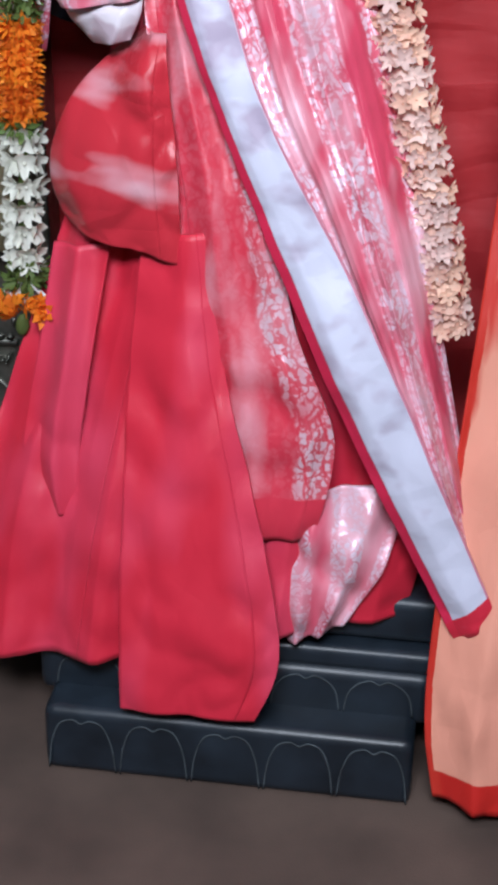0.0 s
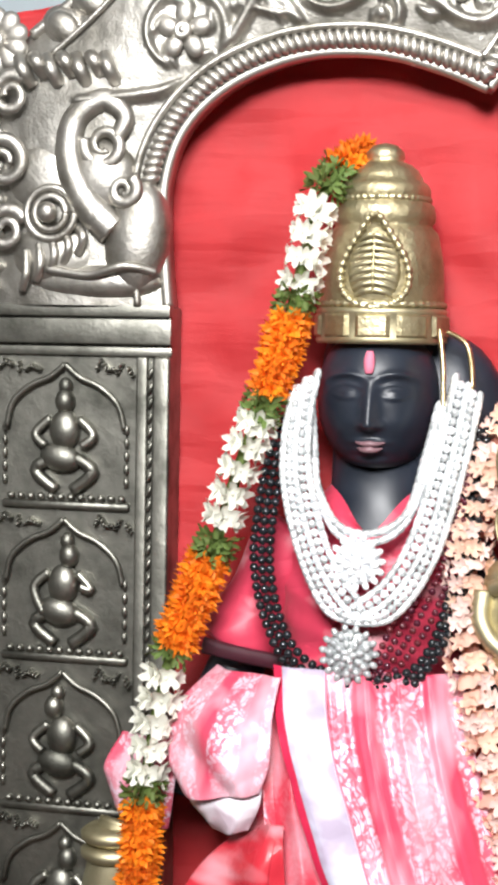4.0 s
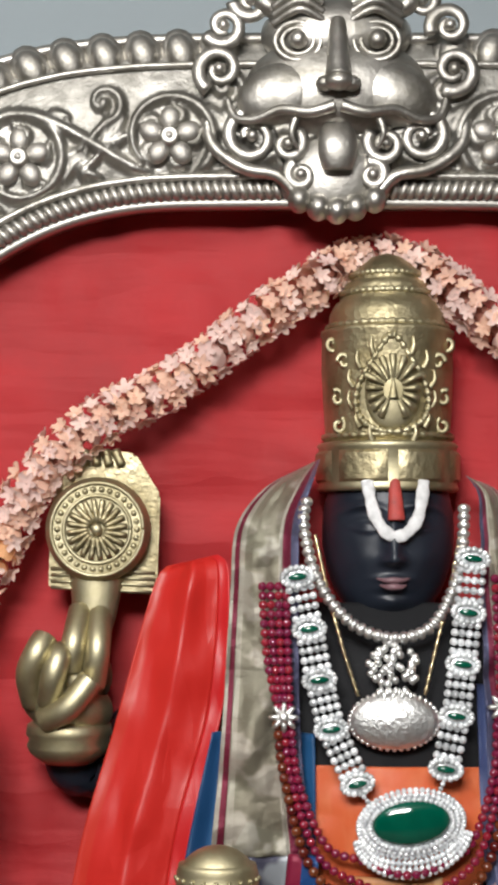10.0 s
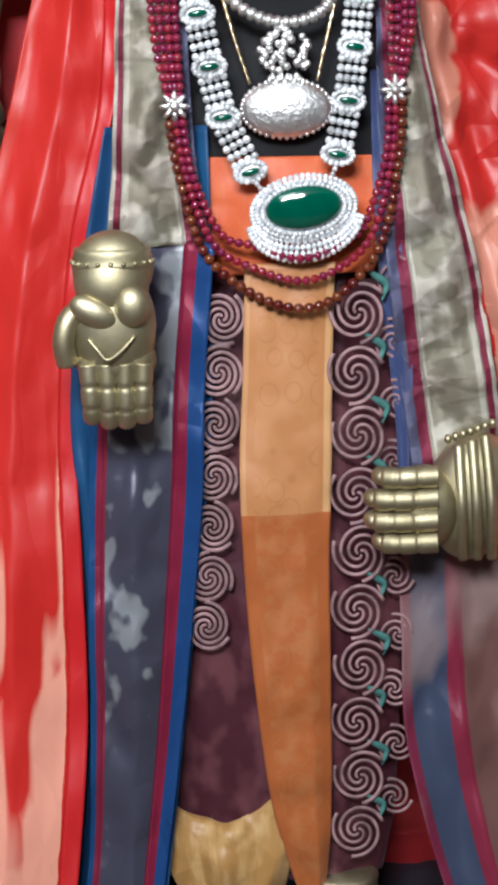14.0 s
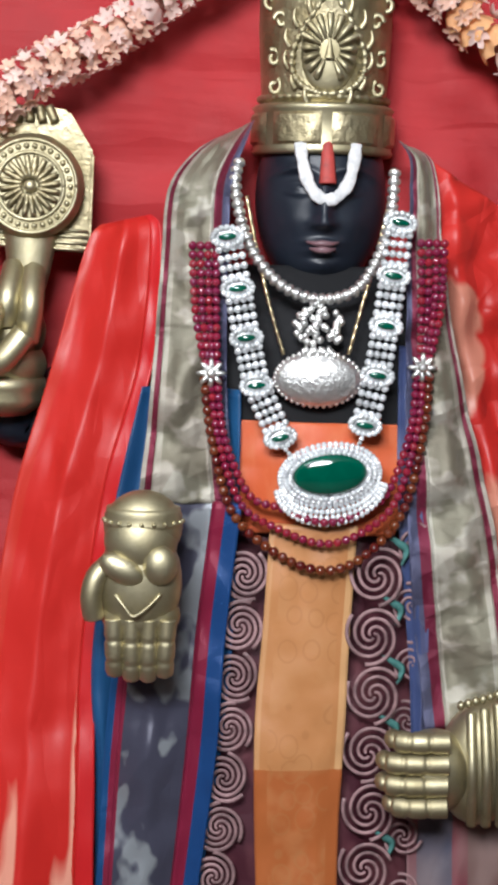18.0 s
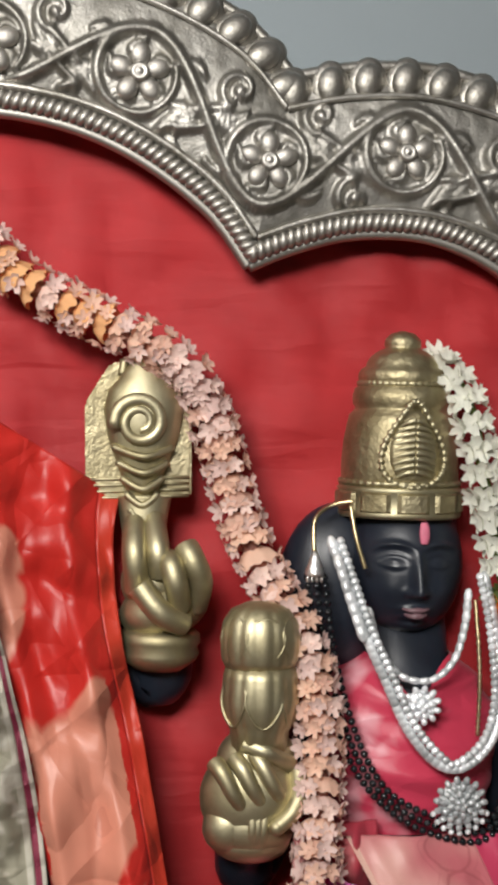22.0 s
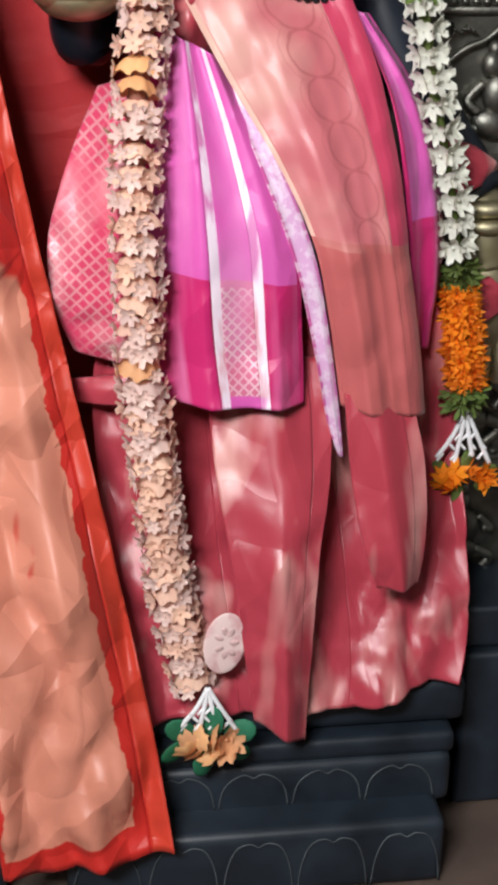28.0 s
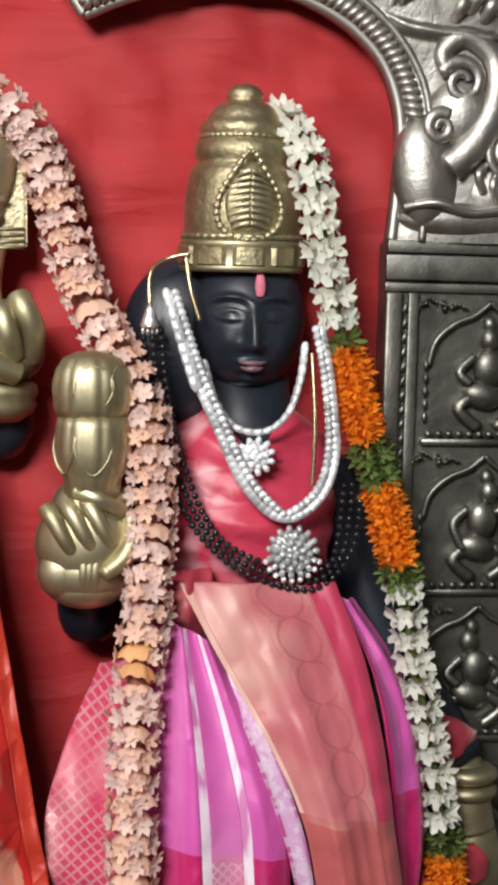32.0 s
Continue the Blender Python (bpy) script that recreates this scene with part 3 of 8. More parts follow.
def box(bm, lo, hi, bevel=0.0, segs=2):
    c, s = (Vector(lo) + Vector(hi)) / 2, Vector(hi) - Vector(lo)
    got = bmesh.ops.create_cube(bm, size=1, matrix=Matrix.Translation(c) @ Matrix.Diagonal((*s, 1)))
    if bevel:
        edges = list({e for v in got["verts"] for e in v.link_edges})
        bmesh.ops.bevel(bm, geom=edges, offset=bevel, segments=segs, affect="EDGES", profile=0.6)
    return bm


def lathe(bm, profile, centre, seg=32, squash=1.0, wave=None):
    """Turns a profile of (radius, height) round an upright axis at centre."""
    rings = []
    for r, z in profile:
        ring = []
        for k in range(seg):
            a = 2 * math.pi * k / seg
            q = r * (1 + (wave(a, z) if wave else 0))
            ring.append(bm.verts.new((centre[0] + q * math.sin(a), centre[1] - q * squash * math.cos(a), centre[2] + z)))
        rings.append(ring)
    for a, b in zip(rings, rings[1:]):
        for k in range(seg):
            bm.faces.new((a[k], a[(k + 1) % seg], b[(k + 1) % seg], b[k]))
    bm.faces.new(rings[0][::-1])
    bm.faces.new(rings[-1])
    return bm


def sheet(left, right, folds=(), bulge=0.0, nu=36, nv=48, thick=0.004, rough=0.003, seed=0.0, bottom=0.0, top=0.0, u0=0.0, u1=1.0):
    """Hanging cloth between two edge curves, given from top to bottom as (x, y, z). folds: rows of (depth, count, phase, sway, start) for the
    pleats; bulge: how far its middle stands forward; bottom: how far the hem dips and waves."""
    bm = bmesh.new()
    uvl = bm.loops.layers.uv.new("UVMap")
    grids, where = [], {}
    for layer in (0, 1):
        g = []
        for j in range(nv + 1):
            v = j / nv
            a, b = spline(left, v), spline(right, v)
            row = []
            for i in range(nu + 1):
                u = u0 + (u1 - u0) * i / nu
                p = a.lerp(b, u)
                y = -bulge * math.sin(math.pi * u) * min(1, 0.35 + 1.5 * v)
                for depth, count, phase, sway, start in folds:
                    w = min(1, max(0, (v - start) / 0.35)) if start >= 0 else 1
                    f = math.cos(2 * math.pi * (count * u + phase + sway * math.sin(2.3 * v + seed)))
                    y -= depth * w * (1 - (0.5 - 0.5 * f) ** 0.7)
                y -= rough * 3.2 * (abs(noise.noise(Vector((p.x * 9 + p.z * 4, seed * 7.3, p.z * 7 - p.x * 3)))) - 0.2)
                y -= rough * 1.5 * (abs(noise.noise(Vector((p.x * 19 - p.z * 9, seed * 3.1 + 5, p.z * 17 + p.x * 6)))) - 0.2)
                z = -bottom * v**3 * (0.5 - 0.5 * math.cos(2 * math.pi * (1.5 * u + seed))) - top * math.sin(math.pi * u) * (1 - v) ** 3
                vert = bm.verts.new((p.x, p.y + y + layer * thick, p.z + z))
                where[vert] = (u, v)
                row.append(vert)
            g.append(row)
        grids.append(g)
    f, k = grids
    for j in range(nv):
        for i in range(nu):
            bm.faces.new((f[j][i], f[j + 1][i], f[j + 1][i + 1], f[j][i + 1]))
            bm.faces.new((k[j][i], k[j][i + 1], k[j + 1][i + 1], k[j + 1][i]))
        for i in (0, nu):
            bm.faces.new((f[j][i], k[j][i], k[j + 1][i], f[j + 1][i]))
    for i in range(nu):
        for j in (0, nv):
            bm.faces.new((f[j][i], f[j][i + 1], k[j][i + 1], k[j][i]))
    for face in bm.faces:
        for lp in face.loops:
            lp[uvl].uv = where[lp.vert]
    return bm


def cloth_thing(name, label, category, bm, material, group=""):
    return tagged(part(name, bm, material), label, category, group)


def split_cloth(name, label, category, pieces, material, group="", **how):
    """A garment of several widths of cloth sewn side by side: pieces of (part name, from, to) over its width."""
    left = how["left"]
    ob = thing(name, left[-1], label, category, group)
    nu = how.pop("nu", 36)
    for piece, a, b in pieces:
        part(piece, sheet(u0=a, u1=b, nu=max(6, int(nu * (b - a))), **how), material, ob)
    return ob


def sewn(name, label, category, make, material, group="", pieces=()):
    """A garment sewn of widths: make(from, to) gives the cloth of each piece over the garment's width."""
    ob = thing(name, (0, 0, 0), label, category, group)
    first = True
    for piece, a, b, *own in pieces:
        bm = make(a, b)
        if first:
            ob.location = min((v.co for v in bm.verts), key=lambda c: c.z).copy()
            bpy.context.view_layer.update()
            first = False
        part(piece, bm, own[0] if own else material, ob)
    return ob


# ---------------------------------------------------------------- the room
FZ = -0.03


def slab(name, lo, hi, material):
    ob = part(name, box(bmesh.new(), lo, hi), material, smooth=False)
    return tagged(ob, kind="structure", label=name.replace("_", " "), category=name.split("_")[0])


slab("floor", (-3.2, -4.6, FZ - 0.15), (3.2, 0.30, FZ), FLOOR)
slab("wall_north", (-3.2, 0.14, FZ), (3.2, 0.30, 2.95), WALL)
slab("wall_south", (-3.2, -4.75, FZ), (3.2, -4.6, 2.95), ROOM)
slab("wall_west", (-3.35, -4.6, FZ), (-3.2, 0.30, 2.95), ROOM)
slab("wall_east", (3.2, -4.6, FZ), (3.35, 0.30, 2.95), ROOM)
slab("ceiling", (-3.35, -4.75, 2.95), (3.35, 0.30, 3.1), CEILING)

# red cloth hung behind the silver frame
bc = sheet([(-1.36, 0.055, 1.99), (-1.36, 0.055, FZ + 0.01)], [(1.36, 0.055, 1.99), (1.36, 0.055, FZ + 0.01)], folds=((0.005, 5.0, 0.2, 0.3, -1), (0.003, 9.0, 0.6, 0.5, -1)), nu=110, nv=90, rough=0.011, top=-0.12)
cloth_thing("backdrop_cloth", "plain red cloth hung with creases behind the silver arch", "cloth", bc, BACK_CLOTH)

# ---------------------------------------------------------------- silver arch
arch = thing("silver_arch", (0, 0.02, FZ), "tall embossed silver arch with lobed top on carved pillars", "arch")
IN_SIDE = [(-0.978, 0, 1.60), (-0.986, 0, 1.70), (-0.983, 0, 1.775), (-0.955, 0, 1.842), (-0.893, 0, 1.895), (-0.80, 0, 1.928), (-0.70, 0, 1.928), (-0.62, 0, 1.906), (-0.560, 0, 1.880)]
OUT_SIDE = [(-1.25, 0, 1.60), (-1.25, 0, 1.80), (-1.215, 0, 1.93), (-1.12, 0, 2.012), (-1.04, 0, 2.08), (-0.94, 0, 2.125), (-0.82, 0, 2.158), (-0.71, 0, 2.158), (-0.615, 0, 2.140)]
IN_MID = [(-0.560, 0, 1.880), (-0.51, 0, 1.945), (-0.43, 0, 2.005), (-0.345, 0, 2.045), (-0.25, 0, 2.065), (-0.13, 0, 2.069), (0.0, 0, 2.069)]
OUT_MID = [(-0.615, 0, 2.140), (-0.555, 0, 2.205), (-0.465, 0, 2.252), (-0.37, 0, 2.278), (-0.26, 0, 2.289), (-0.13, 0, 2.292), (0.0, 0, 2.292)]


def arch_at(inner, outer, s, w, proud=0.0):
    p = spline(inner, s).lerp(spline(outer, s), w)
    p.y = -0.004 - 0.034 * max(0.0, math.sin(math.pi * w)) ** 0.75 - proud
    return p


FLOWERS = [(-0.955, 1.958, 0.036), (-0.764, 2.036, 0.036), (-0.580, 2.017, 0.036), (-0.408, 2.122, 0.038), (-0.214, 2.150, 0.038)]


def stroke(domes, pts, r0, r1, r2, depth):
    """Lays a raised stem through the points: round domes whose radius goes from r0 over r1 to r2."""
    for p, d in even([(x, 0, z) for x, z in pts], 0.0028):
        domes.append([p.x, p.z, 0.0, depth])
    n = len(even([(x, 0, z) for x, z in pts], 0.0028))
    for q in range(n):
        f = q / max(1, n - 1)
        domes[len(domes) - n + q][2] = (r0 + (r1 - r0) * f * 2) if f < 0.5 else (r1 + (r2 - r1) * (f - 0.5) * 2)


def curl(c, r, start, turn, sign):
    return [(c.x + r * (1 - 0.80 * i / 17) * math.cos(start + sign * turn * i / 17), c.y + r * (1 - 0.80 * i / 17) * math.sin(start + sign * turn * i / 17)) for i in range(18)]


def vine_domes():
    """The scrolling vine beaten into the band: a wavy stem, a branch wound round each flower, curled shoots and lobed leaves."""
    domes = []
    chain = [(-1.060, 1.885)] + [(x, z) for x, z, r in FLOWERS] + [(-0.02, 2.170)]
    stem = [(-1.10, 1.87)]
    for n, (x, z, r) in enumerate(FLOWERS):
        flip = 1 if n % 2 else -1
        (px, pz), (nx, nz) = chain[n], chain[n + 2]
        t = Vector((nx - px, nz - pz)).normalized()
        up, at, nxt = Vector((-t.y, t.x)), Vector((x, z)), Vector((nx, nz))
        spot = at + up * flip * 0.058
        stem.append((spot.x, spot.y))
        ring = []
        for i in range(26):
            a, q = flip * (math.pi / 2 - 5.3 * i / 25), 0.060 - 0.013 * i / 25
            w = at + t * q * math.cos(a) + up * q * math.sin(a)
            ring.append((w.x, w.y))
        stroke(domes, ring, 0.0085, 0.0080, 0.0045, 0.014)
        # leaf lobes between the petals of the flower and round its rim
        for q in range(5):
            a = 2 * math.pi * (q + 0.5) / 5 + 0.3
            d, e = t * math.cos(a) + up * math.sin(a), t * math.cos(a + 0.5) + up * math.sin(a + 0.5)
            stroke(domes, [tuple(at + d * 0.022), tuple(at + d * 0.034), tuple(at + e * 0.044)], 0.004, 0.0085, 0.0030, 0.009)
        mid, t2 = (at + nxt) / 2, (nxt - at).normalized()
        up2, gap = Vector((-t2.y, t2.x)), (nxt - at).length / 2
        for side in (1, -1):
            o = up2 * flip * side
            c = mid + t2 * side * gap * 0.20 + o * 0.056
            start = math.atan2(-o.y, -o.x)
            stroke(domes, [tuple(mid - t2 * side * 0.020), tuple(mid + o * 0.014)] + curl(c, 0.027, start, 6.6, side * flip), 0.0045, 0.0075, 0.0040, 0.013)
            domes.append([c.x, c.y, 0.0095, 0.014])
            # a leaf of three ribbed lobes that opens from the fork
            for q in range(3):
                a = 0.30 + 0.48 * q
                d = t2 * side * math.cos(a) + o * math.sin(a)
                b = mid + t2 * side * 0.008
                ln = 0.042 + 0.010 * (q == 1)
                stroke(domes, [tuple(b), tuple(b + d * ln * 0.5 + t2 * side * 0.004), tuple(b + d * ln)], 0.0030, 0.0110, 0.0030, 0.0085)
                stroke(domes, [tuple(b), tuple(b + d * ln * 0.5 + t2 * side * 0.004), tuple(b + d * ln * 0.96)], 0.0022, 0.0024, 0.0018, 0.0105)
            # teardrop between the stem and the moulding
            b = mid - o * 0.044 + t2 * side * 0.028
            stroke(domes, [tuple(b), tuple(b + t2 * side * 0.014 - o * 0.006), tuple(b + t2 * side * 0.034 - o * 0.004)], 0.004, 0.0090, 0.003, 0.010)
    stem.append((-0.03, 2.150))
    stroke(domes, stem, 0.0085, 0.0092, 0.0085, 0.0155)
    return np.array(domes)


VINE = vine_domes()


def arch_band(inner, outer, mirror):
    """A bowed silver band, its front beaten up into the vine."""
    bm = bmesh.new()
    nu, nv, k = 64, 250, -1 if mirror else 1
    pts = []
    for j in range(nv + 1):
        a, b = spline(inner, j / nv), spline(outer, j / nv)
        for i in range(nu + 1):
            w = i / nu
            p = a.lerp(b, w)
            pts.append((p.x, p.z, w))
    pts = np.array(pts)
    rise = np.zeros(len(pts))
    for q in range(0, len(VINE), 120):
        d = VINE[q:q + 120]
        gap = (pts[:, 0:1] - d[None, :, 0]) ** 2 + (pts[:, 1:2] - d[None, :, 1]) ** 2
        rise = np.maximum(rise, (d[None, :, 3] * np.sqrt(np.clip(1 - gap / d[None, :, 2] ** 2, 0, 1))).max(1))
    fade = np.clip((pts[:, 2] - 0.15) / 0.04, 0, 1) * np.clip((0.80 - pts[:, 2]) / 0.04, 0, 1)
    front = []
    for j in range(nv + 1):
        front.append([])
        for i in range(nu + 1):
            x, z, w = pts[j * (nu + 1) + i]
            beaten = 0.0007 * noise.noise(Vector((x * 60, 3.0, z * 60)))
            y = -0.004 - 0.028 * max(0.0, math.sin(math.pi * w)) ** 0.75 - rise[j * (nu + 1) + i] * fade[j * (nu + 1) + i] + beaten
            front[-1].append(bm.verts.new((k * x, y, z)))
    back = [[bm.verts.new((v.co.x, 0.035, v.co.z)) for v in (r[0], r[-1])] for r in front]
    for j in range(nv):
        for i in range(nu):
            bm.faces.new((front[j][i], front[j][i + 1], front[j + 1][i + 1], front[j + 1][i]))
        bm.faces.new((front[j][0], front[j + 1][0], back[j + 1][0], back[j][0]))
        bm.faces.new((front[j][nu], back[j][1], back[j + 1][1], front[j + 1][nu]))
        bm.faces.new((back[j][0], back[j + 1][0], back[j + 1][1], back[j][1]))
    return bm


def mirrored(pts, mirror):
    return [(-p[0], p[1], p[2]) for p in pts] if mirror else [tuple(p) for p in pts]


def vine_spiral(bm, c, r0, turns, start, sign, thick=0.006, lift=-0.034):
    pts = []
    for i in range(22):
        f = i / 21
        a = start + sign * turns * 2 * math.pi * f
        r = r0 * (1 - 0.72 * f)
        pts.append((c[0] + r * math.cos(a), lift, c[1] + r * math.sin(a)))
    tube(bm, pts, thick, 8, 36, 0.6, lambda s: 1.2 - 0.6 * s)


PETAL = mesh_of(blob(bmesh.new(), (0, 0, 0), (0.42, 0.20, 0.34), (0, 0, 0), 14, 10), "petal", SILVER_SMOOTH)
EYE_BOSS = lathe(bmesh.new(), [(0.30, -0.2), (0.34, 0.0), (0.30, 0.2), (0.20, 0.26), (0.16, 0.20), (0.10, 0.24), (0.02, 0.28)], (0, 0, 0), 16)
EYE_BOSS = mesh_of(EYE_BOSS, "flower_centre", SILVER_SMOOTH)


def rosette(c, r, parent, y=-0.034, petals=6):
    """An embossed flower: round petals about a ringed centre."""
    for k in range(petals):
        a = 2 * math.pi * k / petals + 0.3
        place("petal", PETAL, parent, Matrix.Translation((c[0] + 0.62 * r * math.cos(a), y, c[1] + 0.62 * r * math.sin(a))) @ Matrix.Rotation(-a, 4, "Y") @ Matrix.Scale(r, 4))
    place("flower_centre", EYE_BOSS, parent, Matrix.Translation((c[0], y - 0.003, c[1])) @ Matrix.Rotation(radians(90), 4, "X") @ Matrix.Scale(r, 4))


def leaf_curl(bm, c, ang, size, y=-0.03):
    """A curled acanthus leaf of three lobes."""
    d = (math.cos(ang), math.sin(ang))
    for k, (f, w) in enumerate(((0.0, 0.5), (0.55, 0.42), (1.0, 0.3))):
        o = (c[0] + d[0] * size * f - d[1] * size * 0.25 * (k - 1), c[1] + d[1] * size * f + d[0] * size * 0.25 * (k - 1))
        blob(bm, (o[0], y, o[1]), (size * w, 0.011, size * w * 0.55), (0, -math.degrees(ang) + 25 * k, 0), 10, 6)


BEAD_CUP = mesh_of(blob(bmesh.new(), (0, 0, 0), (0.0270, 0.012, 0.0350), (0, 0, 0), 16, 10), "bead_cup", SILVER)
BEAD = mesh_of(blob(bmesh.new(), (0, 0, 0), (0.0190, 0.0115, 0.0245), (0, 0, 0), 16, 10), "bead", SILVER)
RIB = mesh_of(blob(bmesh.new(), (0, 0, 0), (0.0072, 0.011, 0.0135), (0, 0, 0), 12, 8), "rib", SILVER_SMOOTH)
for mirror in (False, True):
    k = -1 if mirror else 1
    for inner, outer, first in ((IN_SIDE, OUT_SIDE, 0.34), (IN_MID, OUT_MID, 0.03)):
        part("band", arch_band(inner, outer, mirror), SILVER_CHASED, arch)
        for w, r in ((0.80, 0.0045), (0.145, 0.0055), (0.975, 0.0085), (0.006, 0.0085)):
            bm = bmesh.new()
            lo = 0.30 if inner is IN_SIDE and w > 0.5 else 0.0
            tube(bm, mirrored([arch_at(inner, outer, lo + (1 - lo) * i / 24, w, 0.002) for i in range(25)], mirror), r, 6, 80)
            part("moulding", bm, SILVER_SMOOTH if w < 0.1 else SILVER, arch)
        line = [arch_at(inner, outer, first + (0.99 - first) * i / 30, 0.885) for i in range(31)]
        for p, d in even(line, 0.0485):
            if inner is IN_MID and p.x > -0.135:
                continue
            lean = Matrix.Rotation(-k * (math.atan2(d.z, d.x) + 0.30), 4, "Y")
            place("bead_cup", BEAD_CUP, arch, Matrix.Translation((k * p.x, p.y + 0.006, p.z)) @ lean)
            place("bead", BEAD, arch, Matrix.Translation((k * p.x, p.y - 0.004, p.z)) @ lean)
        line = [arch_at(inner, outer, (0.22 if inner is IN_SIDE else 0.0) + (0.78 if inner is IN_SIDE else 1.0) * i / 40, 0.072) for i in range(41)]
        for p, d in even(line, 0.0108):
            if inner is IN_MID and p.x > -0.06:
                continue
            a = math.atan2(d.z, d.x) + 0.35
            place("rib", RIB, arch, Matrix.Translation((k * p.x, p.y - 0.004, p.z)) @ Matrix.Rotation(-k * a, 4, "Y"))
    for x, z, r in FLOWERS:
        rosette((k * x, z), r * 1.05, arch, -0.036, 5)
    # beast head over the pillar
    bm = bmesh.new()
    for c, r, tilt in (((-1.022, -0.012, 1.690), (0.046, 0.034, 0.082), 6), ((-1.075, -0.014, 1.770), (0.056, 0.034, 0.058), 30), ((-1.135, -0.012, 1.668), (0.066, 0.030, 0.050), 0), ((-1.085, -0.012, 1.632), (0.098, 0.028, 0.028), 0), ((-1.150, -0.010, 1.770), (0.060, 0.026, 0.060), -20)):
        blob(bm, (k * c[0], c[1], c[2]), r, (0, tilt * k, 0), 24, 16)
    tube(bm, mirrored([(-1.050, -0.030, 1.700), (-1.085, -0.036, 1.735), (-1.110, -0.036, 1.790), (-1.105, -0.034, 1.845), (-1.065, -0.034, 1.872), (-1.035, -0.034, 1.850), (-1.045, -0.036, 1.822)], mirror), 0.022, 12, 50, 0.8, lambda s: 1.15 - 0.65 * s)
    part("beast_head", bm, SILVER, arch, "embossed silver beast head with a curled crest")
    for q in range(5):
        part("brow_ridge", tube(bmesh.new(), mirrored([(-1.100 - 0.018 * q, -0.034, 1.705 - 0.008 * q), (-1.088 - 0.020 * q, -0.044, 1.690 - 0.012 * q), (-1.098 - 0.020 * q, -0.036, 1.668 - 0.012 * q)], mirror), 0.0065, 8, 12), SILVER, arch)
    part("mouth_line", tube(bmesh.new(), mirrored([(-0.990, -0.030, 1.645), (-1.030, -0.048, 1.652), (-1.080, -0.044, 1.640), (-1.140, -0.040, 1.648)], mirror), 0.006, 8, 24), SILVER, arch)
    part("eye", blob(bmesh.new(), (k * -1.135, -0.056, 1.722), (0.014, 0.012, 0.014)), SILVER, arch)
    for rr in (0.022, 0.034):
        part("eye_ring", tube(bmesh.new(), [(k * -1.135 + rr * math.cos(a), -0.045 + 0.1 * rr, 1.722 + rr * math.sin(a)) for a in (2 * math.pi * i / 16 for i in range(17))], 0.0058, 8, 48), SILVER, arch)
    for c, r, st, sg in (((-1.062, 1.812), 0.030, 2.8, 1), ((-1.035, 1.752), 0.020, 1.0, -1), ((-1.200, 1.700), 0.030, 0.4, 1), ((-1.205, 1.790), 0.034, 2.4, -1), ((-1.195, 1.880), 0.028, 0.8, 1)):
        bm = bmesh.new()
        vine_spiral(bm, (k * c[0], c[1]), r, 1.4, st, sg * k, 0.0085, -0.040)
        part("scroll", bm, SILVER, arch)
    for q in range(7):
        part("acanthus_leaf", tube(bmesh.new(), mirrored([(-1.050 - 0.020 * q, -0.026, 1.895 + 0.012 * (q % 2)), (-1.056 - 0.020 * q, -0.042, 1.912 + 0.010 * (q % 2)), (-1.066 - 0.020 * q, -0.030, 1.930)], mirror), 0.010, 8, 10), SILVER, arch)
        part("acanthus_leaf", tube(bmesh.new(), mirrored([(-1.225, -0.012, 1.62 + 0.045 * q), (-1.236, -0.026, 1.638 + 0.045 * q), (-1.215, -0.016, 1.655 + 0.045 * q)], mirror), 0.010, 8, 10), SILVER, arch)
    rosette((k * -1.222, 1.955), 0.045, arch, -0.022, 10)

    # pillar
    pillar = place("pillar", mesh_of(box(bmesh.new(), (min(k * -1.255, k * -0.976), -0.004, FZ), (max(k * -1.255, k * -0.976), 0.05, 1.60), 0.003, 1), "pillar", SILVER_DARK, sharp=30), arch, None, "tarnished embossed silver pillar with figure panels")
    for z0, z1, proud in ((1.585, 1.602, 0.020), (1.548, 1.583, 0.014), (1.532, 1.545, 0.008)):
        part("capital_moulding", box(bmesh.new(), (min(k * -1.258, k * -0.972), -0.004 - proud, z0), (max(k * -1.258, k * -0.972), 0.0, z1), 0.004, 2), SILVER_DARK, pillar, sharp=40)
    bm = bmesh.new()
    box(bm, (min(k * -0.998, k * -0.974), -0.016, FZ), (max(k * -0.998, k * -0.974), 0.0, 1.532), 0.004, 2)
    box(bm, (min(k * -1.022, k * -1.006), -0.012, FZ), (max(k * -1.022, k * -1.006), 0.0, 1.532), 0.003, 2)
    for q in range(75):
        blob(bm, (k * -1.002, -0.010, 0.03 + q * 0.02), (0.004, 0.004, 0.009), (0, 20, 0), 6, 4)
    part("edge_strip", bm, SILVER_DARK, pillar)
    for row in range(7):
        top = 1.532 - 0.213 * row
        bm = bmesh.new()
        box(bm, (min(k * -1.215, k * -1.03), -0.012, top - 0.212), (max(k * -1.215, k * -1.03), 0.0, top - 0.200), 0.003, 1)
        for q in range(12):
            blob(bm, (k * (-1.04 - 0.0145 * q), -0.014, top - 0.194), (0.006, 0.006, 0.005), (0, 0, 0), 8, 5)
        part("beaded_rail", bm, SILVER_DARK, pillar)
        bm = bmesh.new()
        for side in (-1, 1):
            pts = [(-1.1225 + side * 0.085, -0.012, top - 0.10), (-1.1225 + side * 0.076, -0.014, top - 0.066), (-1.1225 + side * 0.05, -0.014, top - 0.042), (-1.1225 + side * 0.022, -0.014, top - 0.03), (-1.1225, -0.014, top - 0.012)]
            tube(bm, mirrored(pts, mirror), 0.0042, 6, 20)
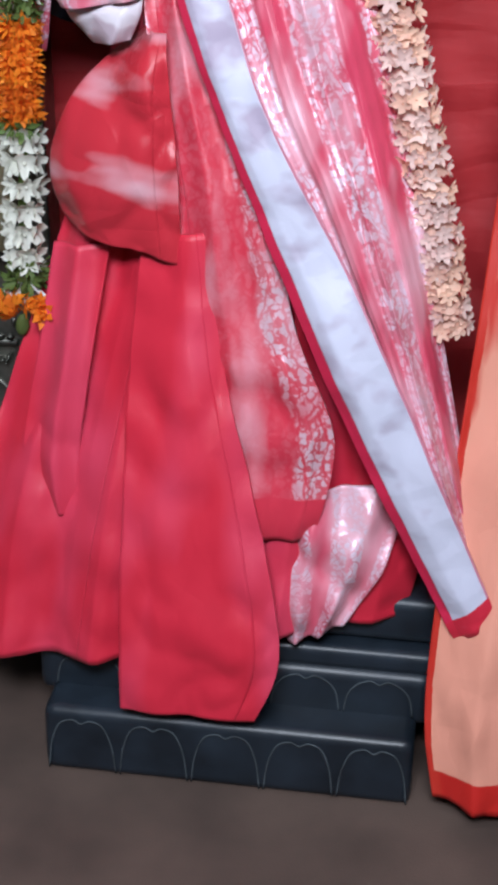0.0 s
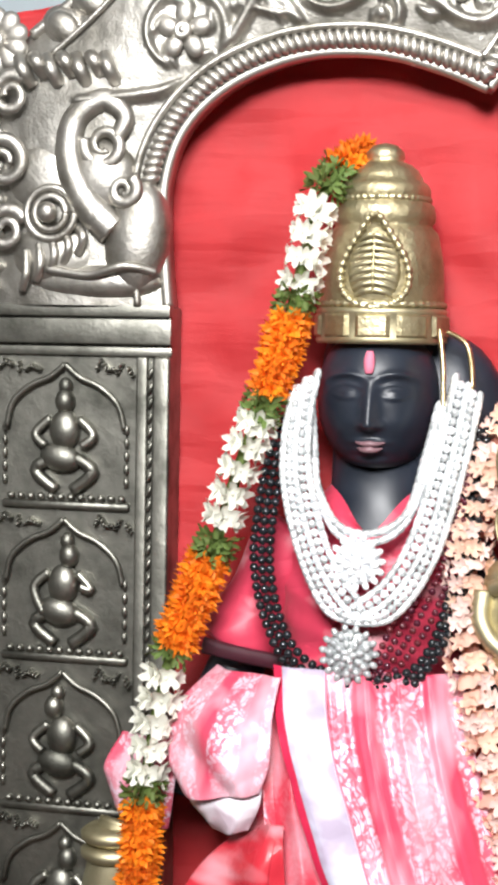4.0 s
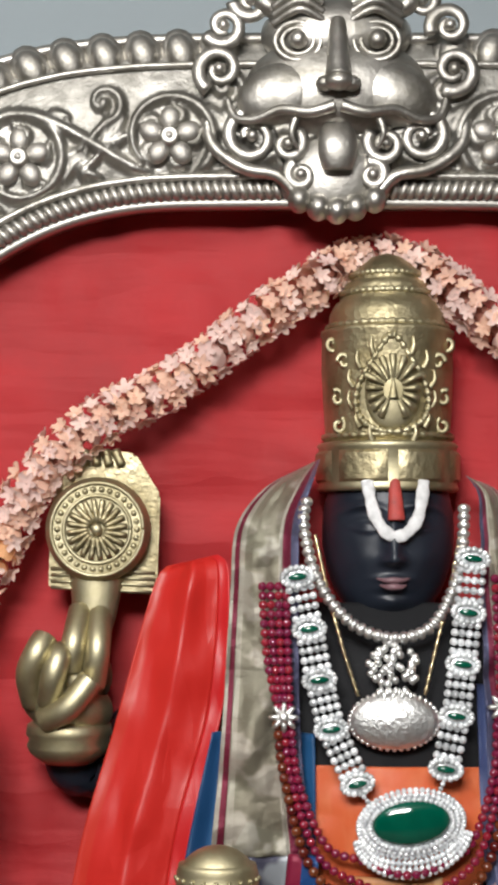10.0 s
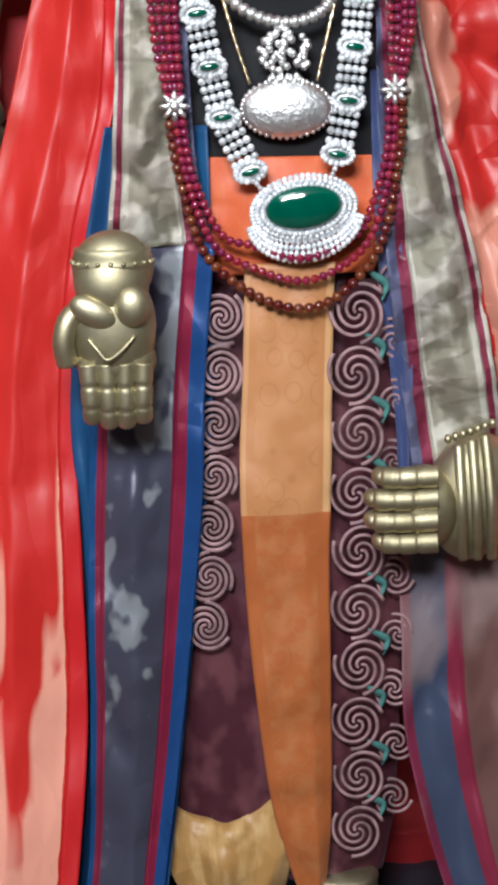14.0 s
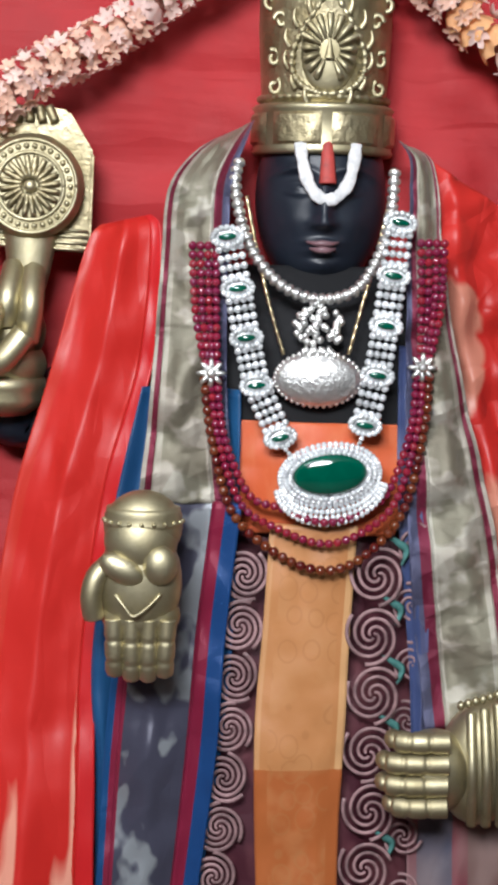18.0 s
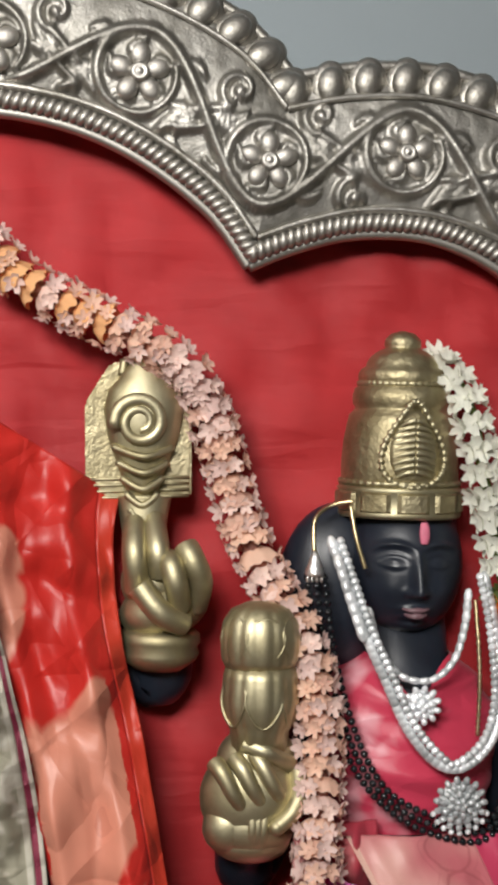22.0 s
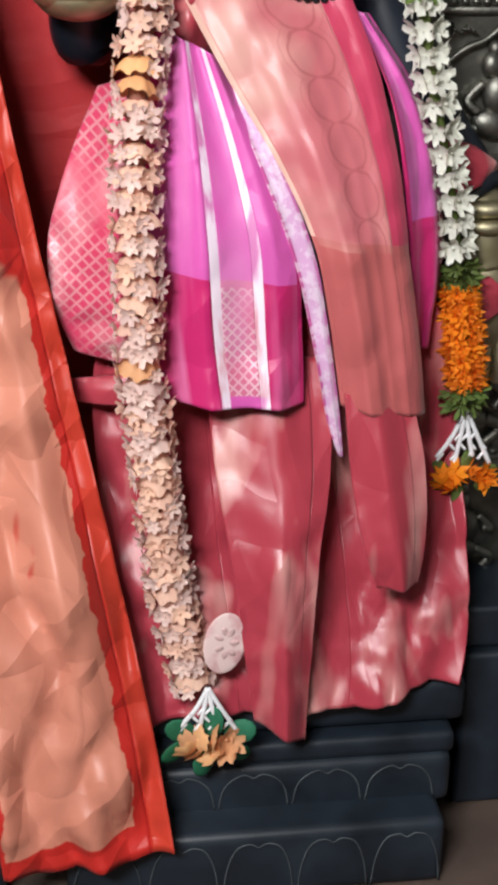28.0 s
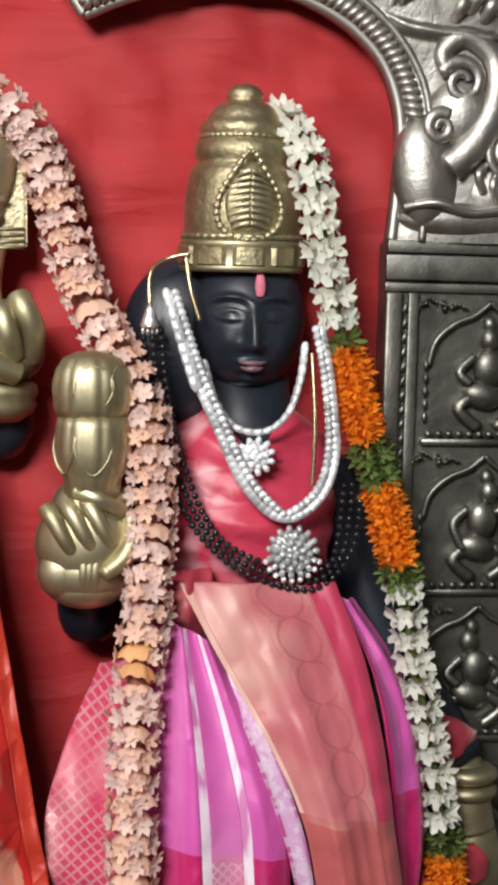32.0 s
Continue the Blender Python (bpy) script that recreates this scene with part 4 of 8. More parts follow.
            for q in range(5):
                leaf_curl(bm, (k * (-1.1225 + side * (0.045 + 0.012 * q)), top - 0.014 - 0.003 * (q % 3)), 0.8 * side * k + q, 0.010, -0.010)
                blob(bm, (k * (-1.1225 + side * 0.088), -0.010, top - 0.10 - 0.018 * q), (0.004, 0.004, 0.008), (0, 0, 0), 6, 4)
        part("niche", bm, SILVER_DARK, pillar)
        bm = bmesh.new()
        cx, lean = k * -1.1225, 0.012 * math.sin(row * 2.4)
        blob(bm, (cx + lean, -0.012, top - 0.062), (0.014, 0.014, 0.017))
        blob(bm, (cx + lean * 0.6, -0.010, top - 0.042), (0.010, 0.010, 0.012))
        blob(bm, (cx, -0.012, top - 0.102), (0.022, 0.016, 0.028))
        blob(bm, (cx - 0.006, -0.012, top - 0.140), (0.030, 0.016, 0.020), (0, 12, 0))
        for side in (-1, 1):
            tube(bm, [(cx + side * 0.020, -0.012, top - 0.086), (cx + side * 0.042, -0.015, top - 0.108), (cx + side * 0.026, -0.018, top - 0.124 + 0.02 * (row % 2) * side)], 0.007, 6, 10)
            tube(bm, [(cx + side * 0.016, -0.012, top - 0.140), (cx + side * 0.042, -0.014, top - 0.158), (cx + side * 0.012, -0.012, top - 0.185)], 0.009, 6, 10)
        part("relief_figure", bm, SILVER_DARK, pillar, "small plain embossed figure")

# dark stone plinths below the pillars
for k in (-1, 1):
    x0, x1 = sorted((k * 1.092, k * 1.46))
    plinth = thing("plinth", ((x0 + x1) / 2, -0.06, FZ), "dark stone plinth below a silver pillar", "plinth", "pillar plinths")
    part("block", box(bmesh.new(), (x0, -0.165, FZ), (x1, -0.006, 0.232), 0.010, 3), PEDESTAL, plinth, sharp=50)
    part("cap", box(bmesh.new(), (x0 - 0.006, -0.150, 0.234), (x1 + 0.006, -0.006, 0.300), 0.008, 3), PEDESTAL, plinth, sharp=50)

# lion mask on the crown of the arch
bm = bmesh.new()
blob(bm, (0, -0.030, 2.215), (0.118, 0.046, 0.070), seg=36, rings=22)
blob(bm, (0, -0.030, 2.285), (0.098, 0.042, 0.050), seg=30, rings=18)
blob(bm, (0, -0.022, 2.105), (0.066, 0.030, 0.060), seg=30, rings=18)
for s in (-1, 1):
    blob(bm, (s * 0.066, -0.046, 2.205), (0.064, 0.028, 0.042), (0, s * 18, 0), 24, 16)
    blob(bm, (s * 0.016, -0.088, 2.204), (0.013, 0.012, 0.010))
tube(bm, [(0, -0.072, 2.290), (0, -0.086, 2.245), (0, -0.096, 2.208)], 0.013, 12, 20, 1.0, lambda s: 0.75 + 0.6 * s)
blob(bm, (0, -0.098, 2.204), (0.018, 0.014, 0.012))
mask = part("lion_mask", bm, SILVER, arch, "plain embossed silver lion mask with a long tongue")
for s in (-1, 1):
    part("eye", blob(bmesh.new(), (s * 0.050, -0.070, 2.266), (0.012, 0.012, 0.012)), SILVER, mask)
    for r, w in ((0.020, 0.0040), (0.029, 0.0045)):
        part("eye_ring", tube(bmesh.new(), [(s * 0.050 + r * math.cos(a), -0.064, 2.266 + r * 0.85 * math.sin(a)) for a in (2 * math.pi * i / 16 for i in range(17))], w, 6, 40, 1.0, None, False), SILVER, mask)
    for q in range(3):
        part("brow", tube(bmesh.new(), [(s * 0.018, -0.066, 2.292 + 0.011 * q), (s * 0.048, -0.074, 2.304 + 0.011 * q), (s * 0.082, -0.058, 2.290 + 0.011 * q)], 0.0055, 8, 20), SILVER, mask)
    part("whisker", tube(bmesh.new(), [(s * 0.004, -0.082, 2.178), (s * 0.036, -0.080, 2.170), (s * 0.072, -0.070, 2.176), (s * 0.104, -0.060, 2.166), (s * 0.130, -0.050, 2.172), (s * 0.140, -0.045, 2.196)], 0.0070, 8, 40, 1.0, lambda t: 1.2 - 0.5 * t), SILVER, mask)
    for c, r, st, sg in (((s * 0.108, 2.148), 0.034, 1.8, -s), ((s * 0.062, 2.138), 0.024, 2.4, s), ((s * 0.150, 2.235), 0.030, 4.2, s), ((s * 0.145, 2.292), 0.026, 3.6, -s), ((s * 0.110, 2.325), 0.024, 3.2, -s), ((s * 0.046, 2.098), 0.018, 2.0, -s)):
        bm = bmesh.new()
        vine_spiral(bm, c, r, 1.25, st, sg, 0.0080, -0.046)
        part("scroll", bm, SILVER, mask)
        part("bud", blob(bmesh.new(), (c[0], -0.050, c[1]), (0.008, 0.008, 0.008)), SILVER, mask)
    part("jaw_line", tube(bmesh.new(), [(s * 0.166, -0.030, 2.190), (s * 0.160, -0.040, 2.140), (s * 0.120, -0.044, 2.108), (s * 0.076, -0.044, 2.098), (s * 0.050, -0.040, 2.072)], 0.0085, 8, 40), SILVER, mask)
    part("fang", tube(bmesh.new(), [(s * 0.052, -0.066, 2.168), (s * 0.058, -0.068, 2.146), (s * 0.050, -0.062, 2.128)], 0.006, 8, 12, 1.0, lambda t: 1.1 - 0.8 * t), SILVER, mask)
    for q in range(4):
        part("leaf_tip", blob(bmesh.new(), (s * (0.030 + 0.020 * q), -0.046, 2.350 - 0.007 * q * q * 0.5), (0.013, 0.016, 0.022), (0, s * 18 * q, 0), 12, 8), SILVER, mask)
part("tongue", tube(bmesh.new(), [(0, -0.060, 2.158), (0, -0.070, 2.130), (0, -0.066, 2.100)], 0.021, 12, 18, 0.5, lambda t: 0.85 + 0.35 * math.sin(math.pi * t)), SILVER, mask)
for q in range(5):
    part("lobe", blob(bmesh.new(), (-0.048 + 0.024 * q, -0.044, 2.066 - 0.014 * math.sin(math.pi * q / 4)), (0.015, 0.020, 0.017), (0, 0, 0), 14, 10), SILVER, mask)

# ---------------------------------------------------------------- pedestals
def lotus_tier(bm, x0, x1, y0, y1, z0, z1, bevel):
    box(bm, (x0, y0, z0), (x1, y1, z1), bevel, 3)
    return bm


def lotus_pedestal(label, x0, x1, group="side pedestals"):
    """Three dark stone tiers, with lotus petals scratched pale into the fronts of the lower two."""
    ped = thing("pedestal", ((x0 + x1) / 2, -0.1, FZ), label, "pedestal", group)
    part("top_slab", lotus_tier(bmesh.new(), x0, x1, -0.245, 0.06, 0.174, 0.243, 0.016), PEDESTAL, ped, sharp=40)
    part("cushion", lotus_tier(bmesh.new(), x0 + 0.018, x1 - 0.018, -0.268, 0.06, 0.138, 0.172, 0.012), PEDESTAL, ped, sharp=50)
    part("petal_tier", lotus_tier(bmesh.new(), x0 + 0.022, x1 - 0.022, -0.275, 0.06, 0.060, 0.142, 0.018), PEDESTAL, ped, sharp=50)
    part("base_slab", lotus_tier(bmesh.new(), x0 + 0.042, x1 - 0.042, -0.335, 0.06, FZ, 0.076, 0.016), PEDESTAL, ped, sharp=50)
    n = 5
    for yy, zlo, zhi, off in ((-0.276, 0.076, 0.134, 0.0), (-0.336, FZ + 0.006, 0.064, 0.5)):
        w = (x1 - x0 - 0.09) / n
        for q in range(n):
            cx = x0 + 0.045 + (q + 0.5) * w
            pts = [(cx - w * 0.47, yy, zlo), (cx - w * 0.42, yy, (zlo + zhi) / 2), (cx - w * 0.30, yy, zhi - 0.012), (cx - w * 0.12, yy, zhi - 0.004), (cx, yy, zhi - 0.010), (cx + w * 0.12, yy, zhi - 0.004), (cx + w * 0.30, yy, zhi - 0.012), (cx + w * 0.42, yy, (zlo + zhi) / 2), (cx + w * 0.47, yy, zlo)]
            part("petal_line", tube(bmesh.new(), pts, 0.0014, 5, 26), GROOVE, ped)
    return ped


lotus_pedestal("tiered black stone lotus pedestal under the red-skirted goddess", -0.966, -0.372)
lotus_pedestal("tiered black stone lotus pedestal under the magenta-skirted goddess", 0.47, 1.075)
mid = thing("pedestal", (0.07, -0.1, FZ), "dark polished stone pedestal under the standing deity", "pedestal")
part("top_slab", lotus_tier(bmesh.new(), -0.30, 0.44, -0.30, 0.06, 0.275, 0.315, 0.006), PEDESTAL, mid, sharp=40)
part("neck", lotus_tier(bmesh.new(), -0.28, 0.42, -0.285, 0.06, 0.235, 0.272, 0.010), PEDESTAL, mid, sharp=40)
part("body", lotus_tier(bmesh.new(), -0.29, 0.43, -0.315, 0.06, FZ, 0.232, 0.012), PEDESTAL, mid, sharp=40)
part("edge_line", box(bmesh.new(), (-0.295, -0.3025, 0.300), (0.435, -0.299, 0.305)), GROOVE, mid, smooth=False)

# ---------------------------------------------------------------- statues, each one plain mesh
def head(bm, c, rx, ry, rz, lips, full=0.85):
    """A smooth carved head that faces the camera's side, with nose, brows, lidded eyes and mouth in low relief."""
    n, m = 150, 140
    rows = []
    k = rx / 0.078
    ridge = lambda v, w: math.exp(-((v / w) ** 2))
    for j in range(m + 1):
        th = math.pi * j / m
        row = []
        for i in range(n):
            ph = 2 * math.pi * i / n
            d = Vector((math.sin(th) * math.sin(ph), -math.sin(th) * math.cos(ph), math.cos(th)))
            jaw = 1 - 0.13 * max(0, -d.z) ** 1.6
            wide = max(1e-4, math.sin(th)) ** (full - 1) if 0 < j < m else 1
            x, y, z = d.x * wide * rx * jaw, d.y * ry * wide, d.z * rz
            if d.y < 0:
                ax = abs(x) / k
                zz = z / k
                push = 0.0
                if zz < 0.03:
                    push += 0.021 * ridge(ax, 0.0085) * max(0, min(1, (0.032 - zz) / 0.055)) * (1 if zz > -0.030 else ridge(zz + 0.030, 0.005))
                push += 0.007 * ridge(ax - 0.010, 0.008) * ridge(zz + 0.029, 0.006)
                push -= 0.010 * ridge(ax - 0.031, 0.019) * ridge(zz - 0.015, 0.011)
                push += 0.010 * ridge(ax - 0.031, 0.013) * ridge(zz - 0.012, 0.007)
                push += 0.004 * ridge(zz - 0.021 + 14 * (ax - 0.030) ** 2, 0.0028) * ridge(ax - 0.031, 0.017)
                push += 0.003 * ridge(zz - 0.004 - 12 * (ax - 0.030) ** 2, 0.0028) * ridge(ax - 0.031, 0.015)
                push += 0.0065 * ridge(zz - 0.034 + 10 * (ax - 0.030) ** 2, 0.0040) * ridge(ax - 0.033, 0.020)
                push += 0.004 * ridge(ax - 0.036, 0.016) * ridge(zz + 0.028, 0.016)
                push += 0.007 * ridge(ax, 0.019) * ridge(zz + 0.050, 0.0042) + 0.007 * ridge(ax, 0.014) * ridge(zz + 0.0595, 0.0048)
                push -= 0.003 * ridge(ax, 0.020) * ridge(zz + 0.068, 0.004)
                push += 0.005 * ridge(ax, 0.016) * ridge(zz + 0.078, 0.009)
                y -= push * k
            row.append(bm.verts.new((c[0] + x, c[1] + y, c[2] + z)))
        rows.append(row)
    for j in range(m):
        for i in range(n):
            bm.faces.new((rows[j][i], rows[j + 1][i], rows[j + 1][(i + 1) % n], rows[j][(i + 1) % n]))
    if lips:
        made = set(bm.faces)
        yy = c[1] - ry * max(0.05, 1 - (0.055 * k / rz) ** 2) ** (0.5 * full) - 0.0075 * k
        for dz, w, th in ((-0.0515, 0.019, 0.0036), (-0.0590, 0.015, 0.0042)):
            tube(bm, [(c[0] - w * k, yy + 0.007, c[2] + (dz + 0.002) * k), (c[0] - w * 0.5 * k, yy, c[2] + dz * k), (c[0], yy - 0.002, c[2] + (dz + 0.0004) * k), (c[0] + w * 0.5 * k, yy, c[2] + dz * k), (c[0] + w * k, yy + 0.007, c[2] + (dz + 0.002) * k)], th * k, 8, 20, 1.0, lambda s: 0.25 + 0.75 * math.sin(math.pi * s))
        for f in bm.faces:
            if f not in made:
                f.material_index = 1
    return bm


def statue(label, cx, head_c, head_r, rings, limbs, blobs, group="temple idols", full=0.62):
    bm = bmesh.new()
    head(bm, head_c, *head_r, True, full)
    loft = []
    for x, y, z, rx, ry in rings:
        loft.append([bm.verts.new((x + rx * math.sin(a), y - ry * math.cos(a), z)) for a in (2 * math.pi * k / 32 for k in range(32))])
    for a, b in zip(loft, loft[1:]):
        for k in range(32):
            bm.faces.new((a[k], a[(k + 1) % 32], b[(k + 1) % 32], b[k]))
    bm.faces.new(loft[0])
    bm.faces.new(loft[-1])
    for pts, r in limbs:
        tube(bm, pts, r, 14, 24)
    for c, r in blobs:
        blob(bm, c, r, seg=24, rings=16)
    ob = part("statue", bm, [STONE, LIP])
    return tagged(ob, label, "statue", group)


statue("black stone goddess idol draped in a red sari", -0.69, (-0.690, -0.018, 1.483), (0.080, 0.082, 0.088),
       [(-0.69, 0.006, 1.44, 0.062, 0.045), (-0.69, 0.004, 1.35, 0.064, 0.048), (-0.685, 0.0, 1.325, 0.09, 0.06), (-0.685, 0.0, 1.29, 0.125, 0.07), (-0.69, -0.005, 1.22, 0.118, 0.085), (-0.69, 0.0, 1.13, 0.098, 0.075), (-0.69, 0.0, 1.0, 0.13, 0.09), (-0.68, 0.0, 0.6, 0.17, 0.11), (-0.68, 0.0, 0.235, 0.17, 0.10)],
       [([(-0.58, 0.0, 1.29), (-0.53, 0.01, 1.18), (-0.50, -0.02, 1.10), (-0.485, -0.07, 1.16)], 0.038), ([(-0.80, 0.0, 1.29), (-0.85, 0.0, 1.18), (-0.90, -0.03, 1.06), (-0.95, -0.04, 0.96)], 0.038)],
       [((-0.610, 0.02, 1.455), (0.085, 0.05, 0.115)), ((-0.69, 0.02, 1.52), (0.082, 0.06, 0.10))])
statue("black stone goddess idol draped in a magenta sari", 0.78, (0.784, -0.002, 1.487), (0.079, 0.080, 0.088),
       [(0.785, 0.010, 1.45, 0.058, 0.045), (0.79, 0.008, 1.36, 0.060, 0.045), (0.79, 0.0, 1.335, 0.09, 0.06), (0.79, 0.0, 1.29, 0.12, 0.065), (0.79, -0.005, 1.22, 0.115, 0.08), (0.79, 0.0, 1.14, 0.10, 0.07), (0.79, 0.0, 1.0, 0.13, 0.09), (0.79, 0.0, 0.6, 0.17, 0.11), (0.79, 0.0, 0.235, 0.17, 0.10)],
       [([(0.69, 0.0, 1.29), (0.63, 0.01, 1.18), (0.58, -0.0, 1.08), (0.572, -0.05, 1.15)], 0.040), ([(0.90, 0.0, 1.29), (0.945, 0.01, 1.18), (0.99, -0.01, 1.05), (1.10, -0.03, 0.88)], 0.038)],
       [((0.700, 0.02, 1.455), (0.085, 0.05, 0.115)), ((0.785, 0.02, 1.53), (0.078, 0.055, 0.10))])
statue("black stone standing deity idol with a brass crown", 0.07, (0.068, 0.012, 1.640), (0.085, 0.088, 0.110),
       [(0.068, 0.02, 1.60, 0.055, 0.05), (0.068, 0.02, 1.54, 0.055, 0.05), (0.068, 0.01, 1.51, 0.12, 0.07), (0.07, 0.0, 1.46, 0.155, 0.08), (0.07, 0.0, 1.36, 0.13, 0.085), (0.07, 0.0, 1.25, 0.105, 0.08), (0.07, 0.0, 1.1, 0.12, 0.085), (0.06, 0.0, 0.7, 0.11, 0.08), (0.055, -0.03, 0.45, 0.10, 0.06), (0.055, -0.05, 0.33, 0.095, 0.05)],
       [([(-0.05, 0.02, 1.48), (-0.20, 0.03, 1.42), (-0.32, 0.02, 1.34), (-0.335, -0.02, 1.40)], 0.040), ([(0.19, 0.02, 1.48), (0.33, 0.03, 1.42), (0.45, 0.02, 1.33), (0.45, -0.02, 1.40)], 0.042),
        ([(-0.04, 0.0, 1.48), (-0.10, 0.0, 1.38), (-0.12, -0.03, 1.28), (-0.13, -0.10, 1.23)], 0.036), ([(0.18, 0.0, 1.46), (0.26, 0.0, 1.2), (0.30, -0.04, 1.02), (0.29, -0.11, 0.94)], 0.036)],
       [], full=0.55)

# ---------------------------------------------------------------- crowns
def crown(label, x, y, z, r, body, rim_h, tall, medal, plates, fan):
    """A brass crown: lipped rim band with square plates, swelling body, stacked rings and a knob, and a leaf-shaped boss in front."""
    c = thing("crown", (x, y, z), label, "crown", "brass crowns")
    part("rim", lathe(bmesh.new(), [(r * 0.99, 0), (r * 1.03, 0.004), (r * 1.01, 0.008), (r * 1.0, rim_h - 0.008), (r * 1.035, rim_h - 0.004), (r * 0.98, rim_h)], (x, y, z), 48), GOLD, c)
    part("body", lathe(bmesh.new(), [(q * r, rim_h + h * tall) for q, h in body], (x, y, z), 72, 1.0, lambda a, zz: 0.008 * math.cos(18 * a) * math.cos(zz * 180)), GOLD_DEEP, c)
    n = plates
    for k in range(n):
        a = 2 * math.pi * (k + (0.5 if fan else 0.0)) / n
        w = r * math.pi / n * 0.84
        bm = bmesh.new()
        rows = []
        for j, dz in enumerate((-rim_h * 0.32, -rim_h * 0.26, rim_h * 0.26, rim_h * 0.32)):
            rows.append([])
            for i in range(9):
                t = (i / 8 - 0.5) * 2 * w / r
                q = r * 1.012 + (0.0035 if 0 < i < 8 and 0 < j < 3 else 0.0)
                rows[-1].append(bm.verts.new((x + q * math.sin(a + t), y - q * math.cos(a + t), z + rim_h * 0.5 + dz)))
        for ra, rb in zip(rows, rows[1:]):
            for i in range(8):
                bm.faces.new((ra[i], ra[i + 1], rb[i + 1], rb[i]))
        part("plate", bm, GOLD_DEEP, c, sharp=30)
    mz, mh = z + rim_h + medal[0] * tall, medal[1] * tall
    fy = y - r * medal[2]
    leaf = []
    for i in range(33):
        a = 2 * math.pi * i / 32
        px, pz = 0.42 * mh * math.sin(a) * (1 + 0.30 * math.cos(a + math.pi)), (0.50 + 0.16 * max(0, math.cos(a)) ** 6) * mh * math.cos(a)
        leaf.append((x + px, fy + 0.25 * abs(px) - 0.002, mz + pz))
    part("beading", tube(bmesh.new(), leaf, 0.0040, 6, 120, 1.0, lambda s: 1 + 0.35 * math.sin(200 * s), False), GOLD, c)
    part("boss", blob(bmesh.new(), (x, fy + 0.006, mz - 0.03 * mh), (0.33 * mh, 0.010, 0.46 * mh), (0, 0, 0), 24, 14), GOLD if fan else GOLD_DEEP, c, "leaf-shaped embossed boss")
    if fan:
        for i in range(15):
            a = math.pi * (0.16 + 1.68 * i / 14)
            ln = 0.40 if 3 < i < 11 else 0.34
            pts = [(x + 0.12 * mh * math.sin(a), fy - 0.006, mz - 0.14 * mh * math.cos(a)), (x + 0.24 * mh * math.sin(a), fy - 0.009, mz - 0.28 * mh * math.cos(a)), (x + ln * 0.92 * mh * math.sin(a), fy - 0.004, mz - ln * 1.05 * mh * math.cos(a))]
            part("ray", tube(bmesh.new(), pts, 0.0046, 6, 10, 0.6, lambda s: 0.4 + 0.7 * s), GOLD, c)
        part("drop", tube(bmesh.new(), [(x, fy - 0.006, mz + 0.15 * mh), (x, fy - 0.009, mz), (x, fy - 0.008, mz - 0.10 * mh)], 0.007, 10, 12, 0.5, lambda s: 0.1 + 0.9 * s), GOLD, c)
    else:
        # ribs of a feathered leaf, slanting down from the midrib on either side
        for k in (-1, 1):
            for i in range(9):
                h = 0.40 - 0.085 * i
                w = 0.30 * mh * math.sqrt(max(0.08, 1 - ((h - 0.02) / 0.50) ** 2))
                pts = [(x + k * 0.012 * mh, fy - 0.005, mz + h * mh), (x + k * w * 0.5, fy - 0.004, mz + (h - 0.025) * mh), (x + k * w, fy + 0.003, mz + (h - 0.085) * mh)]
                part("rib", tube(bmesh.new(), pts, 0.0036, 6, 10, 0.55, lambda s: 1.1 - 0.5 * s), GOLD, c)
    if fan:
        # flame border and leafy curls chased round the boss
        for k in (-1, 1):
            for q in range(6):
                a = 0.5 + 0.42 * q
                px, pz = k * 0.50 * mh * math.sin(a), mz + 0.60 * mh * math.cos(a)
                sy = y - math.sqrt(max(0.0, (0.955 * r) ** 2 - px * px)) - 0.001
                part("flame", tube(bmesh.new(), [(x + px * 0.93, sy, pz - 0.010), (x + px * 1.06, sy - 0.002, pz), (x + px * 1.03, sy, pz + 0.013)], 0.0042, 6, 10, 0.6, lambda s: 1.1 - 0.8 * s), GOLD, c)
            for q, (o, h) in enumerate(((0.060, 0.40), (0.068, 0.22), (0.066, 0.08), (0.074, 0.50))):
                sy = y - math.sqrt((0.955 * r) ** 2 - o * o) - 0.001
                bm = bmesh.new()
                pts = []
                for i in range(12):
                    g = i / 11
                    w = 0.011 * (1 - 0.7 * g)
                    pts.append((x + k * (o + w * math.cos(6.5 * g + q) * 0.8), sy, z + rim_h + h * tall + w * math.sin(6.5 * g + q)))
                part("curl", tube(bm, pts, 0.0034, 6, 24, 0.7), GOLD, c)
    for h, q in ((0.02, 0.965), (0.655, 0.69)) if not fan else ((0.03, 0.925), (0.60, 0.87), (0.775, 0.665), (0.875, 0.53)):
        rr = r * q
        part("moulding", tube(bmesh.new(), [(x + rr * math.sin(a), y - rr * math.cos(a), z + rim_h + h * tall) for a in (2 * math.pi * i / 24 for i in range(25))], 0.0038, 6, 140, 1.0, lambda s: 1 + 0.3 * math.sin(260 * s), False), GOLD, c)
    return c


SIDE_BODY = [(0.93, 0.0), (0.965, 0.03), (0.96, 0.15), (0.935, 0.28), (0.885, 0.40), (0.845, 0.455), (0.765, 0.485), (0.755, 0.50), (0.80, 0.525), (0.805, 0.57), (0.77, 0.62), (0.70, 0.642), (0.69, 0.66), (0.72, 0.68), (0.715, 0.72), (0.67, 0.75), (0.60, 0.765), (0.585, 0.79), (0.51, 0.835), (0.40, 0.868), (0.30, 0.882), (0.28, 0.892), (0.305, 0.908), (0.29, 0.945), (0.20, 0.982), (0.04, 1.0)]
